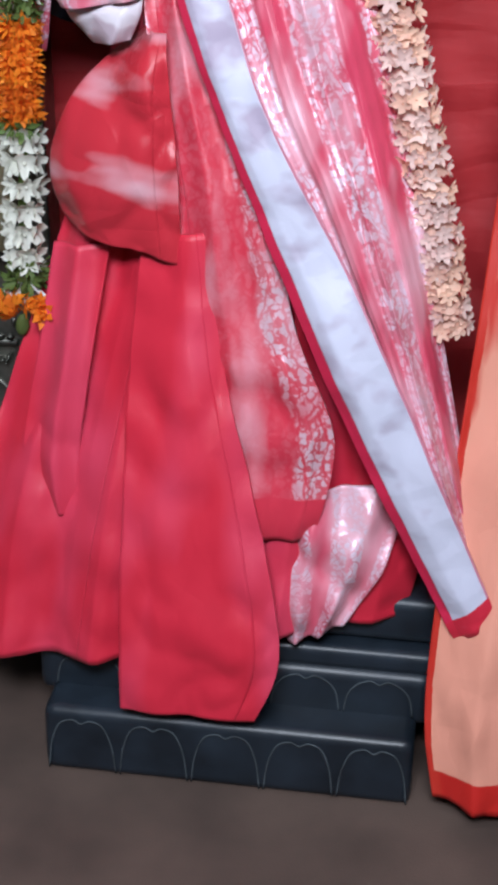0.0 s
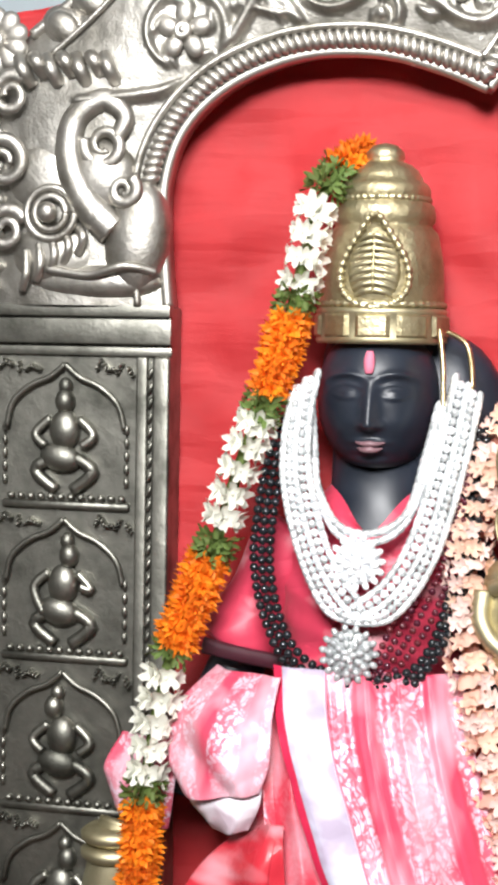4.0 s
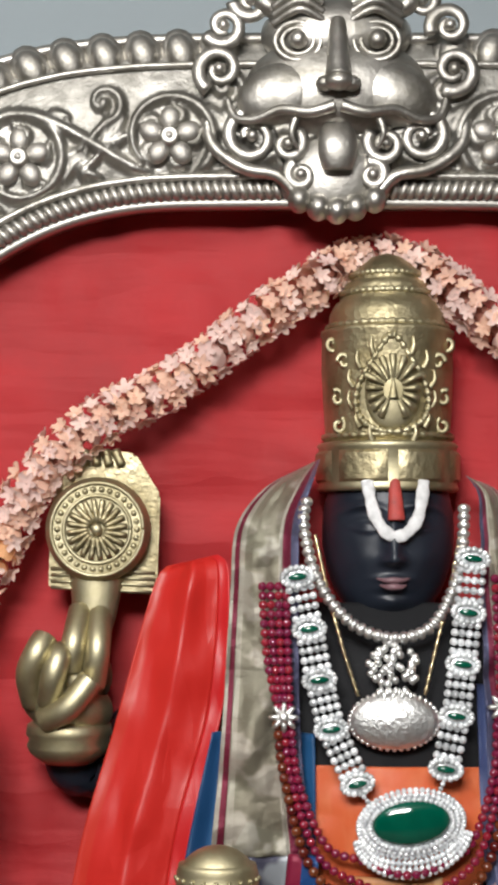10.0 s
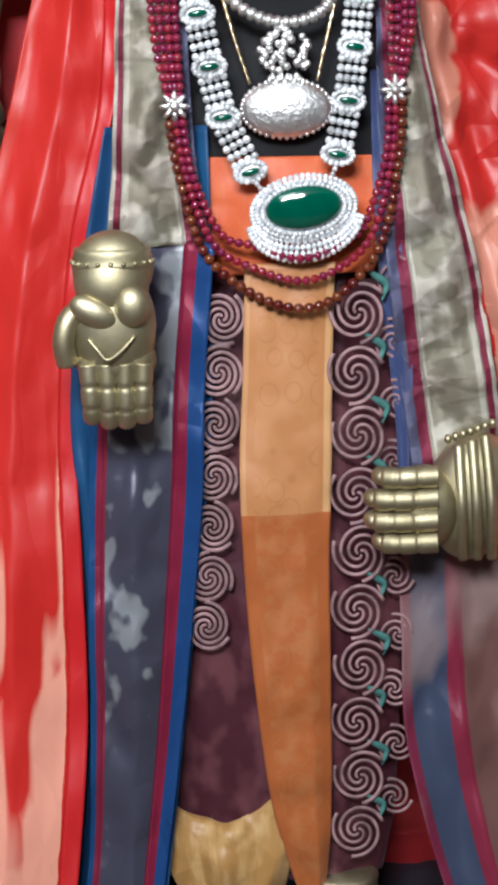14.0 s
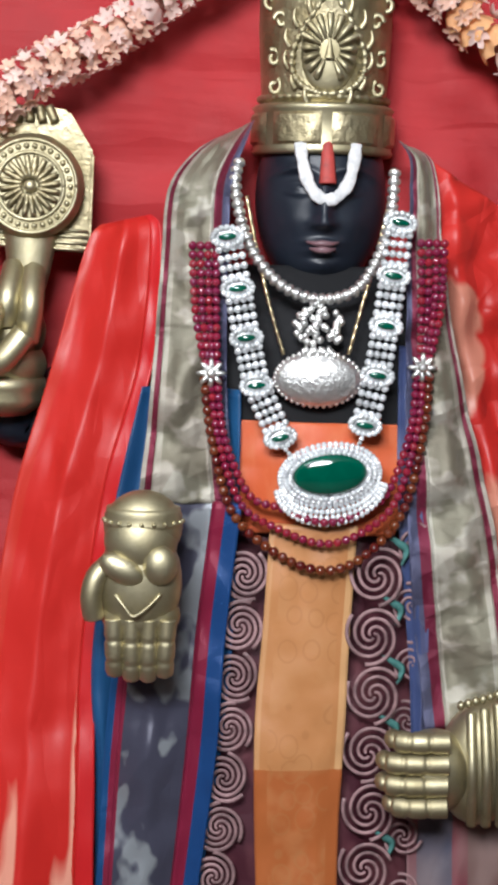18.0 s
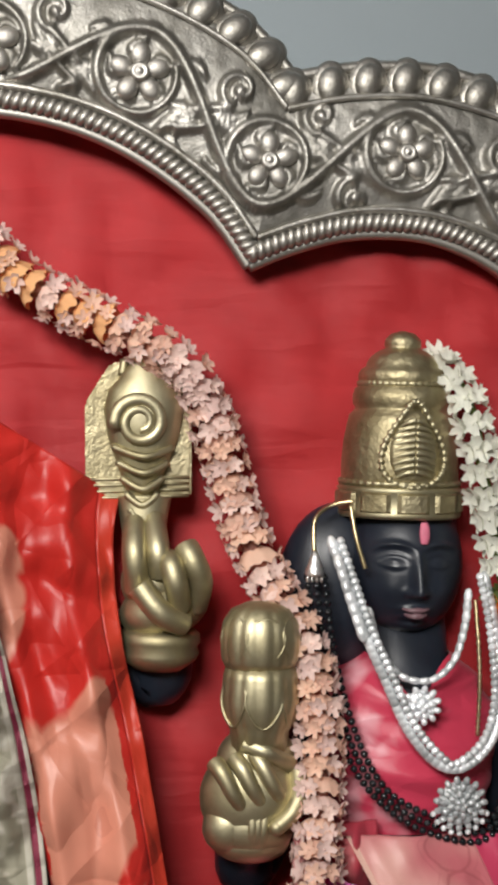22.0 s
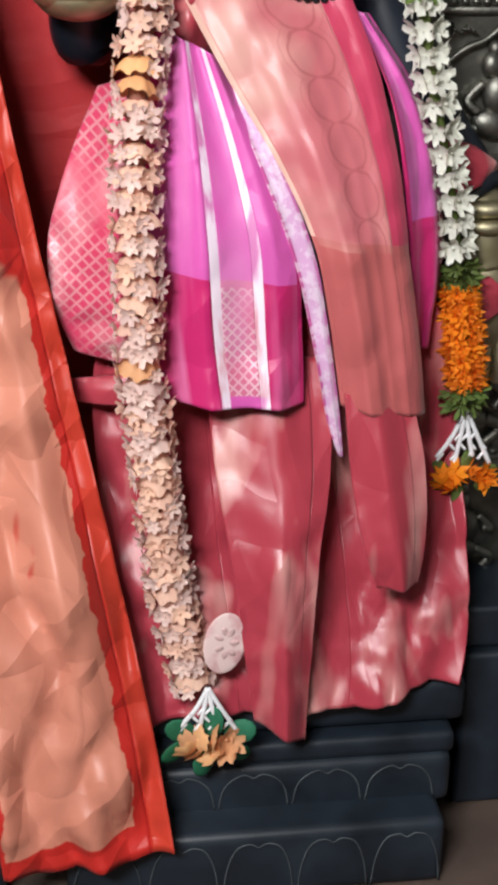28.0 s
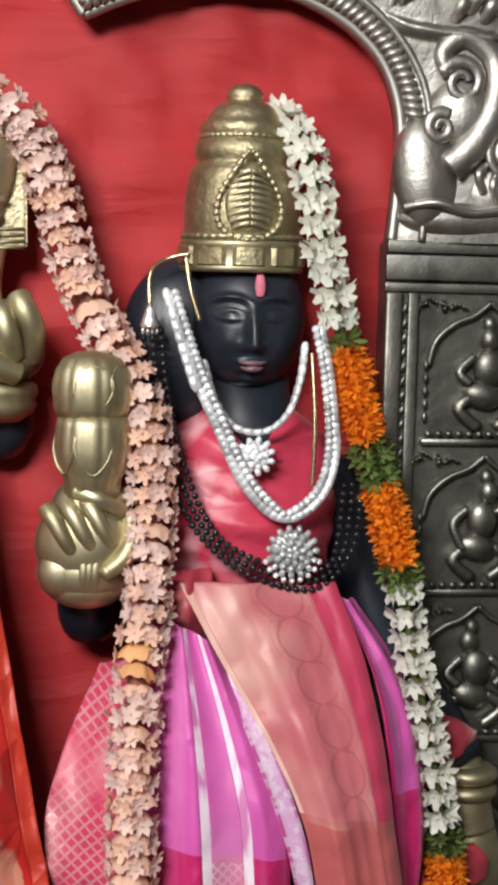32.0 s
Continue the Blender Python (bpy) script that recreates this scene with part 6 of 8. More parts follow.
for q in range(10):
    z = 1.175 - 0.0765 * q
    x = 0.146 - 0.004 * (q % 2) - 0.002 * (q > 6)
    yy = -0.1415 - 0.0017 * q
    swirl(x, z, 0.0355, 1.10, 2.4 if q % 2 else 0.6, 1, yy, SWIRL, 0.0023)
    swirl(x + 0.050, z + 0.038, 0.0250, 0.9, 4.0, -1, yy + 0.016, SWIRL, 0.0020)
    pts = [(x + 0.010, yy + 0.003, z + 0.050), (x + 0.026, yy + 0.006, z + 0.040), (x + 0.036, yy + 0.010, z + 0.030), (x + 0.030, yy + 0.008, z + 0.012)]
    part("teal_figure", tube(bmesh.new(), pts, 0.0042, 5, 16, 0.2, lambda s: 0.3 + math.sin(math.pi * s)), TEAL, dhoti)
for q in range(7):
    z = 1.170 - 0.066 * q
    swirl(-0.020 - 0.005 * q, z, 0.031, 1.3, 1.0 + 2.2 * q, 1 if q % 2 else -1, -0.1325 - 0.0018 * q, SWIRL, 0.0024)
cloth_thing("hanging_cloth", "golden orange woven silk panel hung down the front of the deity", "cloth",
            sheet([(0.010, -0.128, 1.235), (0.004, -0.142, 1.10), (-0.003, -0.150, 0.98), (0.000, -0.155, 0.84), (0.010, -0.160, 0.69), (0.030, -0.160, 0.52), (0.066, -0.155, 0.385)], [(0.120, -0.128, 1.235), (0.114, -0.142, 1.10), (0.111, -0.150, 0.98), (0.107, -0.155, 0.84), (0.107, -0.160, 0.69), (0.106, -0.160, 0.52), (0.098, -0.155, 0.405)], folds=((0.006, 1.5, 0.1, 0.2, 0.3),), bulge=0.008, nu=28, nv=70, rough=0.004, seed=3.1), PALLU)
cloth_thing("inner_silk", "yellow silk hem that shows above the brass feet", "cloth",
            sheet([(-0.122, -0.120, 0.535), (-0.120, -0.150, 0.47), (-0.095, -0.155, 0.405)], [(0.055, -0.135, 0.560), (0.060, -0.150, 0.48), (0.040, -0.150, 0.385)], folds=((0.0120, 2.2, 0.3, 0.4, -1),), bulge=0.012, top=0.055, nu=36, nv=26, rough=0.006, seed=4.2), YELLOW_SILK)

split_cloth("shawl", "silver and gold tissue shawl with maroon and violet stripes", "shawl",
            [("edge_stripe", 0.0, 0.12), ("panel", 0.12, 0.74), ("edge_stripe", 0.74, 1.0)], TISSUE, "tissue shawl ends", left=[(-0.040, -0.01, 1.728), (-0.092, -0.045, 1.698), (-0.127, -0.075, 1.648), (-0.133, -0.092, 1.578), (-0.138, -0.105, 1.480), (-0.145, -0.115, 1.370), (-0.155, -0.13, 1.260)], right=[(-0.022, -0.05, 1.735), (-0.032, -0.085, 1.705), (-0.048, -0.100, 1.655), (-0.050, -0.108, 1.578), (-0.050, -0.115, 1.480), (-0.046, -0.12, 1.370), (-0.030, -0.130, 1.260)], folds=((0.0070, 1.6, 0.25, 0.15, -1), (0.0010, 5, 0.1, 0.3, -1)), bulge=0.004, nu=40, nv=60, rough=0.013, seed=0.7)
split_cloth("shawl", "grey and blue tissue shawl fall with maroon stripes", "shawl",
            [("edge_stripe", 0.0, 0.12), ("panel", 0.12, 0.74), ("edge_stripe", 0.74, 1.0)], BLUE_TISSUE, "tissue shawl ends", left=[(-0.158, -0.125, 1.262), (-0.178, -0.14, 1.10), (-0.192, -0.15, 0.95), (-0.198, -0.16, 0.80), (-0.203, -0.17, 0.62), (-0.212, -0.19, 0.47), (-0.228, -0.23, 0.36)], right=[(-0.026, -0.132, 1.262), (-0.042, -0.14, 1.10), (-0.050, -0.15, 0.95), (-0.066, -0.155, 0.80), (-0.088, -0.165, 0.62), (-0.110, -0.19, 0.47), (-0.125, -0.23, 0.36)], folds=((0.0120, 1.4, 0.35, 0.2, -1),), nu=36, nv=60, rough=0.006, seed=1.9)
cloth_thing("shawl_end", "blue and grey striped shawl end lying over the pedestal edge", "shawl",
            sheet([(-0.232, -0.235, 0.375), (-0.245, -0.30, 0.325), (-0.262, -0.325, 0.24), (-0.275, -0.335, 0.12)], [(-0.128, -0.235, 0.375), (-0.105, -0.30, 0.325), (-0.075, -0.325, 0.24), (-0.055, -0.335, 0.13)], folds=((0.0080, 1.3, 0.3, 0.2, -1),), nu=30, nv=40, seed=2.7), BLUE_TISSUE, "tissue shawl ends")
cloth_thing("blue_lining", "blue silk lining behind the shawl fall", "cloth",
            sheet([(-0.155, -0.085, 1.40), (-0.192, -0.10, 1.22), (-0.212, -0.115, 1.05), (-0.205, -0.12, 0.90), (-0.21, -0.13, 0.62), (-0.25, -0.20, 0.36)], [(-0.03, -0.095, 1.40), (-0.03, -0.11, 1.22), (-0.035, -0.125, 1.05), (-0.05, -0.13, 0.90), (-0.085, -0.14, 0.62), (-0.12, -0.20, 0.36)], folds=((0.0120, 3, 0.1, 0.3, -1),), nu=40, nv=50, seed=3.3), BLUE)
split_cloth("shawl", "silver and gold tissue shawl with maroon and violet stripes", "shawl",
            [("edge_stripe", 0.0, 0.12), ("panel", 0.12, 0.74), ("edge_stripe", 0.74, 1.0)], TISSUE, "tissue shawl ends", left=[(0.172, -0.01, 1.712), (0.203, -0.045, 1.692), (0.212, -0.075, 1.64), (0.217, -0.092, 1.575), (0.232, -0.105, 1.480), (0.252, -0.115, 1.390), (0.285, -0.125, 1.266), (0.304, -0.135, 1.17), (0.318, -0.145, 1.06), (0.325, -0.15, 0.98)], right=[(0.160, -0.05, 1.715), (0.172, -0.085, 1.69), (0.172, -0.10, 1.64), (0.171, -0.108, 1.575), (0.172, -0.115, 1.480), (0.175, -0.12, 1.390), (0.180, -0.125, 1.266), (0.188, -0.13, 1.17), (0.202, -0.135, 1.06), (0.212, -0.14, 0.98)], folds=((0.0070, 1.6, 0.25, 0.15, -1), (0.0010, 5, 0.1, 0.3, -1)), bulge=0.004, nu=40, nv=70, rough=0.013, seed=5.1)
cloth_thing("shawl", "grey tissue shawl fall with a violet lining beside the dhoti", "shawl",
            sheet([(0.330, -0.10, 0.90), (0.335, -0.12, 0.75), (0.345, -0.14, 0.60), (0.375, -0.19, 0.42), (0.425, -0.27, 0.24)], [(0.200, -0.12, 0.90), (0.200, -0.13, 0.75), (0.207, -0.15, 0.60), (0.258, -0.20, 0.40), (0.330, -0.28, 0.235)], folds=((0.0140, 1.6, 0.1, 0.2, -1),), nu=36, nv=44, rough=0.006, seed=6.4), PURPLE_SHEEN, "tissue shawl ends")
cloth_thing("violet_edge", "violet silk edge of the inner shawl", "cloth",
            sheet([(0.166, -0.100, 1.46), (0.168, -0.11, 1.33), (0.176, -0.12, 1.20), (0.192, -0.13, 1.05), (0.200, -0.135, 0.90)], [(0.186, -0.10, 1.46), (0.19, -0.112, 1.33), (0.208, -0.125, 1.20), (0.216, -0.130, 1.05), (0.214, -0.130, 0.90)], folds=((0.0060, 1.2, 0.3, 0.2, -1),), nu=16, nv=40, seed=7.7), VIOLET_EDGE)

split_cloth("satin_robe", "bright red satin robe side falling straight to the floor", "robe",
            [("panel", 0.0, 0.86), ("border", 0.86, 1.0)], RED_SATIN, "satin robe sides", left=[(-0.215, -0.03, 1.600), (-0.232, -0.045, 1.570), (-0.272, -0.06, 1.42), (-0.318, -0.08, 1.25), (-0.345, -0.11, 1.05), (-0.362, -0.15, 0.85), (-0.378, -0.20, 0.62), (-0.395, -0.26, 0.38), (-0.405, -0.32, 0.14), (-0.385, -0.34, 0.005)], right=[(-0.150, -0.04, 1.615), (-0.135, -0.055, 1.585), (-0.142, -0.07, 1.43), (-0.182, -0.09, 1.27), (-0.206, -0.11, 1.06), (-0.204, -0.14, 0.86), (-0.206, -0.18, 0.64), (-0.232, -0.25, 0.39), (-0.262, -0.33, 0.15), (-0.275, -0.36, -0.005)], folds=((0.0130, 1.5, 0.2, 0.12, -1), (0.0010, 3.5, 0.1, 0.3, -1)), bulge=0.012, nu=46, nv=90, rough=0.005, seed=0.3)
split_cloth("satin_robe", "red satin robe side with peach sheen, gathered in folds", "robe",
            [("border", 0.0, 0.13), ("panel", 0.13, 1.0)], RED_SATIN_PEACH_SHEEN, "satin robe sides", left=[(0.395, -0.02, 1.575), (0.388, -0.04, 1.52), (0.400, -0.055, 1.40), (0.430, -0.075, 1.27), (0.462, -0.10, 1.10), (0.500, -0.14, 0.90), (0.545, -0.19, 0.68), (0.592, -0.25, 0.45), (0.632, -0.31, 0.24), (0.655, -0.345, 0.085)], right=[(0.205, -0.03, 1.690), (0.215, -0.05, 1.62), (0.222, -0.065, 1.50), (0.262, -0.085, 1.34), (0.312, -0.105, 1.12), (0.345, -0.13, 0.90), (0.368, -0.17, 0.68), (0.395, -0.24, 0.45), (0.420, -0.32, 0.20), (0.430, -0.355, 0.050)], folds=((0.0200, 1.8, 0.3, 0.12, -1), (0.0028, 4.2, 0.1, 0.3, -1)), bulge=0.014, nu=50, nv=90, rough=0.015, seed=1.1)

# ---------------------------------------------------------------- clothes of the red-skirted goddess
cloth_thing("blouse", "pink silk wrapped round the upper body of the goddess", "garment",
            wrap([(-0.69, -0.002, 1.372, 0.062, 0.055), (-0.688, 0.0, 1.335, 0.10, 0.068), (-0.688, 0.0, 1.29, 0.134, 0.078), (-0.69, -0.005, 1.22, 0.128, 0.094), (-0.69, -0.002, 1.125, 0.112, 0.088)]), PINK_CLOTH, "goddess blouses")
cloth_thing("sleeve", "pink silk sleeve with a dark armlet", "garment", tube(bmesh.new(), [(-0.79, 0.0, 1.30), (-0.84, -0.01, 1.22), (-0.875, -0.02, 1.15)], 0.052, 16, 16, 0.9, lambda s: 1 + 0.12 * math.sin(9 * s)), PINK_CLOTH)
cloth_thing("armlet", "dark ribbon tied across the sleeve", "ribbon", tube(bmesh.new(), [(-0.905, -0.075, 1.158), (-0.85, -0.085, 1.150), (-0.78, -0.10, 1.145)], 0.011, 8, 12, 0.5), DARK_BAND)
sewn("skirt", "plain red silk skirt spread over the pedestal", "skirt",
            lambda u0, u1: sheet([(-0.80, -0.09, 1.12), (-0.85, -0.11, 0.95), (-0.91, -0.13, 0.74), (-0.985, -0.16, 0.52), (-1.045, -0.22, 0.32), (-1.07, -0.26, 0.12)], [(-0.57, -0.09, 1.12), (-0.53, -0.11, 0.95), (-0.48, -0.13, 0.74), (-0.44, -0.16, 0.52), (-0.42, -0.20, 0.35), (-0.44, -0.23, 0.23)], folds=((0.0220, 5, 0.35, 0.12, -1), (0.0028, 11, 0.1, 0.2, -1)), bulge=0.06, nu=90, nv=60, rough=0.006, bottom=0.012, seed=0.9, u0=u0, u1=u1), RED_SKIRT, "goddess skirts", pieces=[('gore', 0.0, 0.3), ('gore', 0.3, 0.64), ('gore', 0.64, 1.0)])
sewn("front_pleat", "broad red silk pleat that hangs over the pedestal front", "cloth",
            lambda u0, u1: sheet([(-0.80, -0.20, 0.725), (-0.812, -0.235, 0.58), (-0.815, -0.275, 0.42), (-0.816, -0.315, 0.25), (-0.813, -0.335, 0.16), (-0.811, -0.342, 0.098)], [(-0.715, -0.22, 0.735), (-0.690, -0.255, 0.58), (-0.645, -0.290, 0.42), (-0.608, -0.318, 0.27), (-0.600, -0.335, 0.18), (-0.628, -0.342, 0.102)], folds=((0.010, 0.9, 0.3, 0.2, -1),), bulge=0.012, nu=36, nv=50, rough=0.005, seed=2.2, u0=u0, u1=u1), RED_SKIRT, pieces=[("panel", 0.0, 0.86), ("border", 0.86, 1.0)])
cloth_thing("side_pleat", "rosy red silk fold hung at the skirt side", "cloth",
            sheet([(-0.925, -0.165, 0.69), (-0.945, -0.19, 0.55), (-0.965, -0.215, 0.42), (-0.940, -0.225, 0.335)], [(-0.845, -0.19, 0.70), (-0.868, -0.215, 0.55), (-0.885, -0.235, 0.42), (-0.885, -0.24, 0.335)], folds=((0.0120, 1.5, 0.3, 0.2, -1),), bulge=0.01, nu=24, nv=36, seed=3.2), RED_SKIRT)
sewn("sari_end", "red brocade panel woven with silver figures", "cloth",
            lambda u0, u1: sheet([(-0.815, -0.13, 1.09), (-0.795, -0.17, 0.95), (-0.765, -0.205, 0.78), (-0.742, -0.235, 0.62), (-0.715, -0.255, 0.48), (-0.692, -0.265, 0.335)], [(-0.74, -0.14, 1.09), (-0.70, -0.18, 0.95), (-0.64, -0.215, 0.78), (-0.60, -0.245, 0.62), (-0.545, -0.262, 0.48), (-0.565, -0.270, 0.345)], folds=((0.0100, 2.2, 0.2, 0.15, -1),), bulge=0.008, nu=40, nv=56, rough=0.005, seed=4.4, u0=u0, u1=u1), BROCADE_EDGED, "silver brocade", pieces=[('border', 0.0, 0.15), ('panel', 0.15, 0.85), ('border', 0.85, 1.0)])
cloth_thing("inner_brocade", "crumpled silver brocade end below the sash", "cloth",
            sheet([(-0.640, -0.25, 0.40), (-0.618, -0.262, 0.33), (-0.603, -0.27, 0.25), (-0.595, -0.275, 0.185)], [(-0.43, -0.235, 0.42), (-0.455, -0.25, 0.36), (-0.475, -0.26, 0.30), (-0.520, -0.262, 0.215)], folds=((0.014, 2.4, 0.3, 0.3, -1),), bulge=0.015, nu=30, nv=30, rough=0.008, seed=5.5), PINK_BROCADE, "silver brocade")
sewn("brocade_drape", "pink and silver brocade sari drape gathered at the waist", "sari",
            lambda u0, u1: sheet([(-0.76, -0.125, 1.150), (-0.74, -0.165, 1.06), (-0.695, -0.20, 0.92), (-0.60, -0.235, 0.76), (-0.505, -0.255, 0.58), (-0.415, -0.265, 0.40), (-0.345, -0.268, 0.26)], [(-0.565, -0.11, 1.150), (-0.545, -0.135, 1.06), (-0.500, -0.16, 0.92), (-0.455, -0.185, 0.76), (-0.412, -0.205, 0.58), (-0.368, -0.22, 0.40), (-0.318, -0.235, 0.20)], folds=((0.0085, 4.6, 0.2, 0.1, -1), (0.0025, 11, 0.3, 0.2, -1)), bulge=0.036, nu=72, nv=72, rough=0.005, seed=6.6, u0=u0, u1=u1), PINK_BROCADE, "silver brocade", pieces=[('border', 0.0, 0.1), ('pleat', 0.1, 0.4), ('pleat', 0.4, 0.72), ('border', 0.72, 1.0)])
sewn("sash", "white and silver sash edged in red, slung across the skirt", "sash",
            lambda u0, u1: sheet([(-0.800, -0.130, 1.150), (-0.785, -0.165, 1.08), (-0.755, -0.195, 1.00), (-0.700, -0.225, 0.87), (-0.590, -0.274, 0.64), (-0.470, -0.300, 0.405), (-0.372, -0.306, 0.225)], [(-0.730, -0.140, 1.150), (-0.718, -0.172, 1.08), (-0.690, -0.202, 1.00), (-0.640, -0.232, 0.88), (-0.520, -0.278, 0.68), (-0.412, -0.300, 0.46), (-0.322, -0.306, 0.270)], folds=((0.0060, 1.0, 0.5, 0.2, -1),), bulge=0.006, nu=28, nv=80, rough=0.005, seed=7.2, u0=u0, u1=u1), SILVER_SASH, pieces=[('border', 0.0, 0.17), ('panel', 0.17, 0.965), ('edge', 0.965, 1.0)])
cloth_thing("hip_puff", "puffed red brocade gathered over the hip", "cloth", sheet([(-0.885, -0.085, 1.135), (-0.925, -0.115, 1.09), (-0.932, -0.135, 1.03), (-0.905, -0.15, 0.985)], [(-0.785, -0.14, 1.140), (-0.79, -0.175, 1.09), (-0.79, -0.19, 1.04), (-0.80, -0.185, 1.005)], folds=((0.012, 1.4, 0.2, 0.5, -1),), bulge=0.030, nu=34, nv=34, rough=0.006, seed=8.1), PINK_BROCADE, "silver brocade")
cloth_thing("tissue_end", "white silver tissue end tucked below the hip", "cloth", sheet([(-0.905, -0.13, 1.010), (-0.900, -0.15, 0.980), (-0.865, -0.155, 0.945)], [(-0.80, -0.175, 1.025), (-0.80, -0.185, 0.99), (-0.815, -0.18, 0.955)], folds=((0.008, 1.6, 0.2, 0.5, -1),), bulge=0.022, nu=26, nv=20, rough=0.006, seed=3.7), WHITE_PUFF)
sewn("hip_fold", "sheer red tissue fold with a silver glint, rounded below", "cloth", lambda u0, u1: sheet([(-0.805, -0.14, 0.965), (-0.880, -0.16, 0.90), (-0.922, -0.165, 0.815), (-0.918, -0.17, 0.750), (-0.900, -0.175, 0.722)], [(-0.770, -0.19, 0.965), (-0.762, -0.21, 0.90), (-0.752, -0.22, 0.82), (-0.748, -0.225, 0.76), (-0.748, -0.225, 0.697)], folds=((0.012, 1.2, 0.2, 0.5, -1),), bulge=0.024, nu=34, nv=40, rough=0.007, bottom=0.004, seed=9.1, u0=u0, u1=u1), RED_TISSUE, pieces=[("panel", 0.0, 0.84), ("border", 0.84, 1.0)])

# ---------------------------------------------------------------- clothes of the magenta-skirted goddess
cloth_thing("blouse", "rose silk wrapped round the upper body of the goddess", "garment",
            wrap([(0.79, 0.0, 1.372, 0.060, 0.052), (0.79, 0.0, 1.34, 0.10, 0.066), (0.79, 0.0, 1.29, 0.128, 0.074), (0.79, -0.005, 1.22, 0.124, 0.090), (0.79, 0.0, 1.14, 0.112, 0.080)]), PINK_CLOTH, "goddess blouses")
sewn("skirt", "rose satin underskirt with pale shine spread over the pedestal", "skirt",
            lambda u0, u1: sheet([(0.60, -0.10, 0.78), (0.572, -0.12, 0.66), (0.575, -0.15, 0.52), (0.588, -0.18, 0.40), (0.605, -0.215, 0.30), (0.625, -0.242, 0.215)], [(1.02, -0.09, 0.78), (1.06, -0.10, 0.66), (1.074, -0.12, 0.52), (1.078, -0.17, 0.42), (1.076, -0.215, 0.32), (1.056, -0.246, 0.252)], folds=((0.016, 3.6, 0.25, 0.08, -1),), bulge=0.028, nu=90, nv=50, rough=0.012, bottom=0.008, seed=1.7, u0=u0, u1=u1), ROSE, "goddess skirts", pieces=[('gore', 0.0, 0.3), ('gore', 0.3, 0.64), ('gore', 0.64, 1.0)])
sewn("front_pleat", "rose satin centre pleat that hangs over the pedestal edge", "cloth",
            lambda u0, u1: sheet([(0.715, -0.165, 0.70), (0.722, -0.215, 0.58), (0.740, -0.275, 0.45), (0.754, -0.290, 0.34), (0.768, -0.299, 0.236)], [(0.872, -0.170, 0.70), (0.874, -0.225, 0.58), (0.852, -0.280, 0.45), (0.844, -0.293, 0.32), (0.838, -0.299, 0.198)], folds=((0.014, 1.2, 0.4, 0.1, -1),), bulge=0.012, nu=34, nv=46, rough=0.004, seed=2.9, u0=u0, u1=u1), ROSE, pieces=[("panel", 0.0, 0.84), ("border", 0.84, 1.0)])
sewn("pleated_front", "magenta silk pleats with a woven border hung over the skirt", "sari",
     lambda u0, u1: sheet([(0.662, -0.11, 1.110), (0.640, -0.145, 0.99), (0.625, -0.17, 0.88), (0.630, -0.185, 0.76), (0.645, -0.205, 0.664)], [(0.735, -0.125, 1.075), (0.790, -0.155, 0.96), (0.828, -0.18, 0.85), (0.836, -0.195, 0.74), (0.838, -0.212, 0.652)], folds=((0.016, 2.2, 0.2, 0.08, -1),), bulge=0.022, nu=24, nv=56, rough=0.003, seed=3.8, u0=u0, u1=u1), MAGENTA, "",
     [("panel", 0.0, 0.44), ("zari_stripe", 0.44, 0.50, ZARI_STRIPE), ("panel", 0.50, 0.70, MAGENTA_FIGURED), ("zari_stripe", 0.70, 0.76, ZARI_STRIPE), ("panel", 0.76, 1.0)])
cloth_thing("waist_fold", "rose satin bunched at the waist behind the garland", "cloth",
            sheet([(0.632, -0.085, 1.165), (0.622, -0.105, 1.115), (0.632, -0.085, 1.05)], [(0.735, -0.095, 1.165), (0.738, -0.105, 1.11), (0.735, -0.085, 1.05)], folds=((0.008, 2.2, 0.1, 0.4, -1),), bulge=0.012, nu=26, nv=22, rough=0.008, seed=6.9), ROSE)
cloth_thing("zari_strip", "narrow lavender pleat edge with silver zari", "cloth",
            sheet([(0.742, -0.135, 1.045), (0.785, -0.17, 0.94), (0.825, -0.195, 0.83), (0.850, -0.21, 0.72), (0.868, -0.215, 0.63), (0.884, -0.215, 0.580)], [(0.756, -0.135, 1.05), (0.808, -0.172, 0.95), (0.850, -0.198, 0.84), (0.872, -0.212, 0.72), (0.884, -0.217, 0.64), (0.890, -0.217, 0.578)], folds=((0.0040, 1.2, 0.2, 0.2, -1),), nu=14, nv=50, seed=5.0), ZARI)
sewn("pallu", "salmon gold tissue pallu slung over the hip", "sari",
            lambda u0, u1: sheet([(0.690, -0.110, 1.150), (0.742, -0.145, 1.055), (0.802, -0.18, 0.955), (0.846, -0.205, 0.86), (0.868, -0.215, 0.76), (0.885, -0.218, 0.65)], [(0.898, -0.095, 1.148), (0.932, -0.125, 1.06), (0.955, -0.155, 0.96), (0.972, -0.18, 0.84), (0.985, -0.195, 0.74), (1.000, -0.20, 0.63)], folds=((0.0100, 1.8, 0.3, 0.15, -1), (0.0014, 6, 0.2, 0.2, -1)), bulge=0.022, nu=50, nv=60, rough=0.004, seed=6.1, u0=u0, u1=u1), SALMON, pieces=[('edge', 0.0, 0.04), ('panel', 0.04, 0.8), ('border', 0.8, 1.0)])
roundel = part("roundel", blob(bmesh.new(), (0.729, -0.290, 0.350), (0.028, 0.003, 0.046), (0, 8, 0), 28, 12), WOVEN_PATCH)
tagged(roundel, "oval pale pink woven roundel on the rose skirt", "patch")
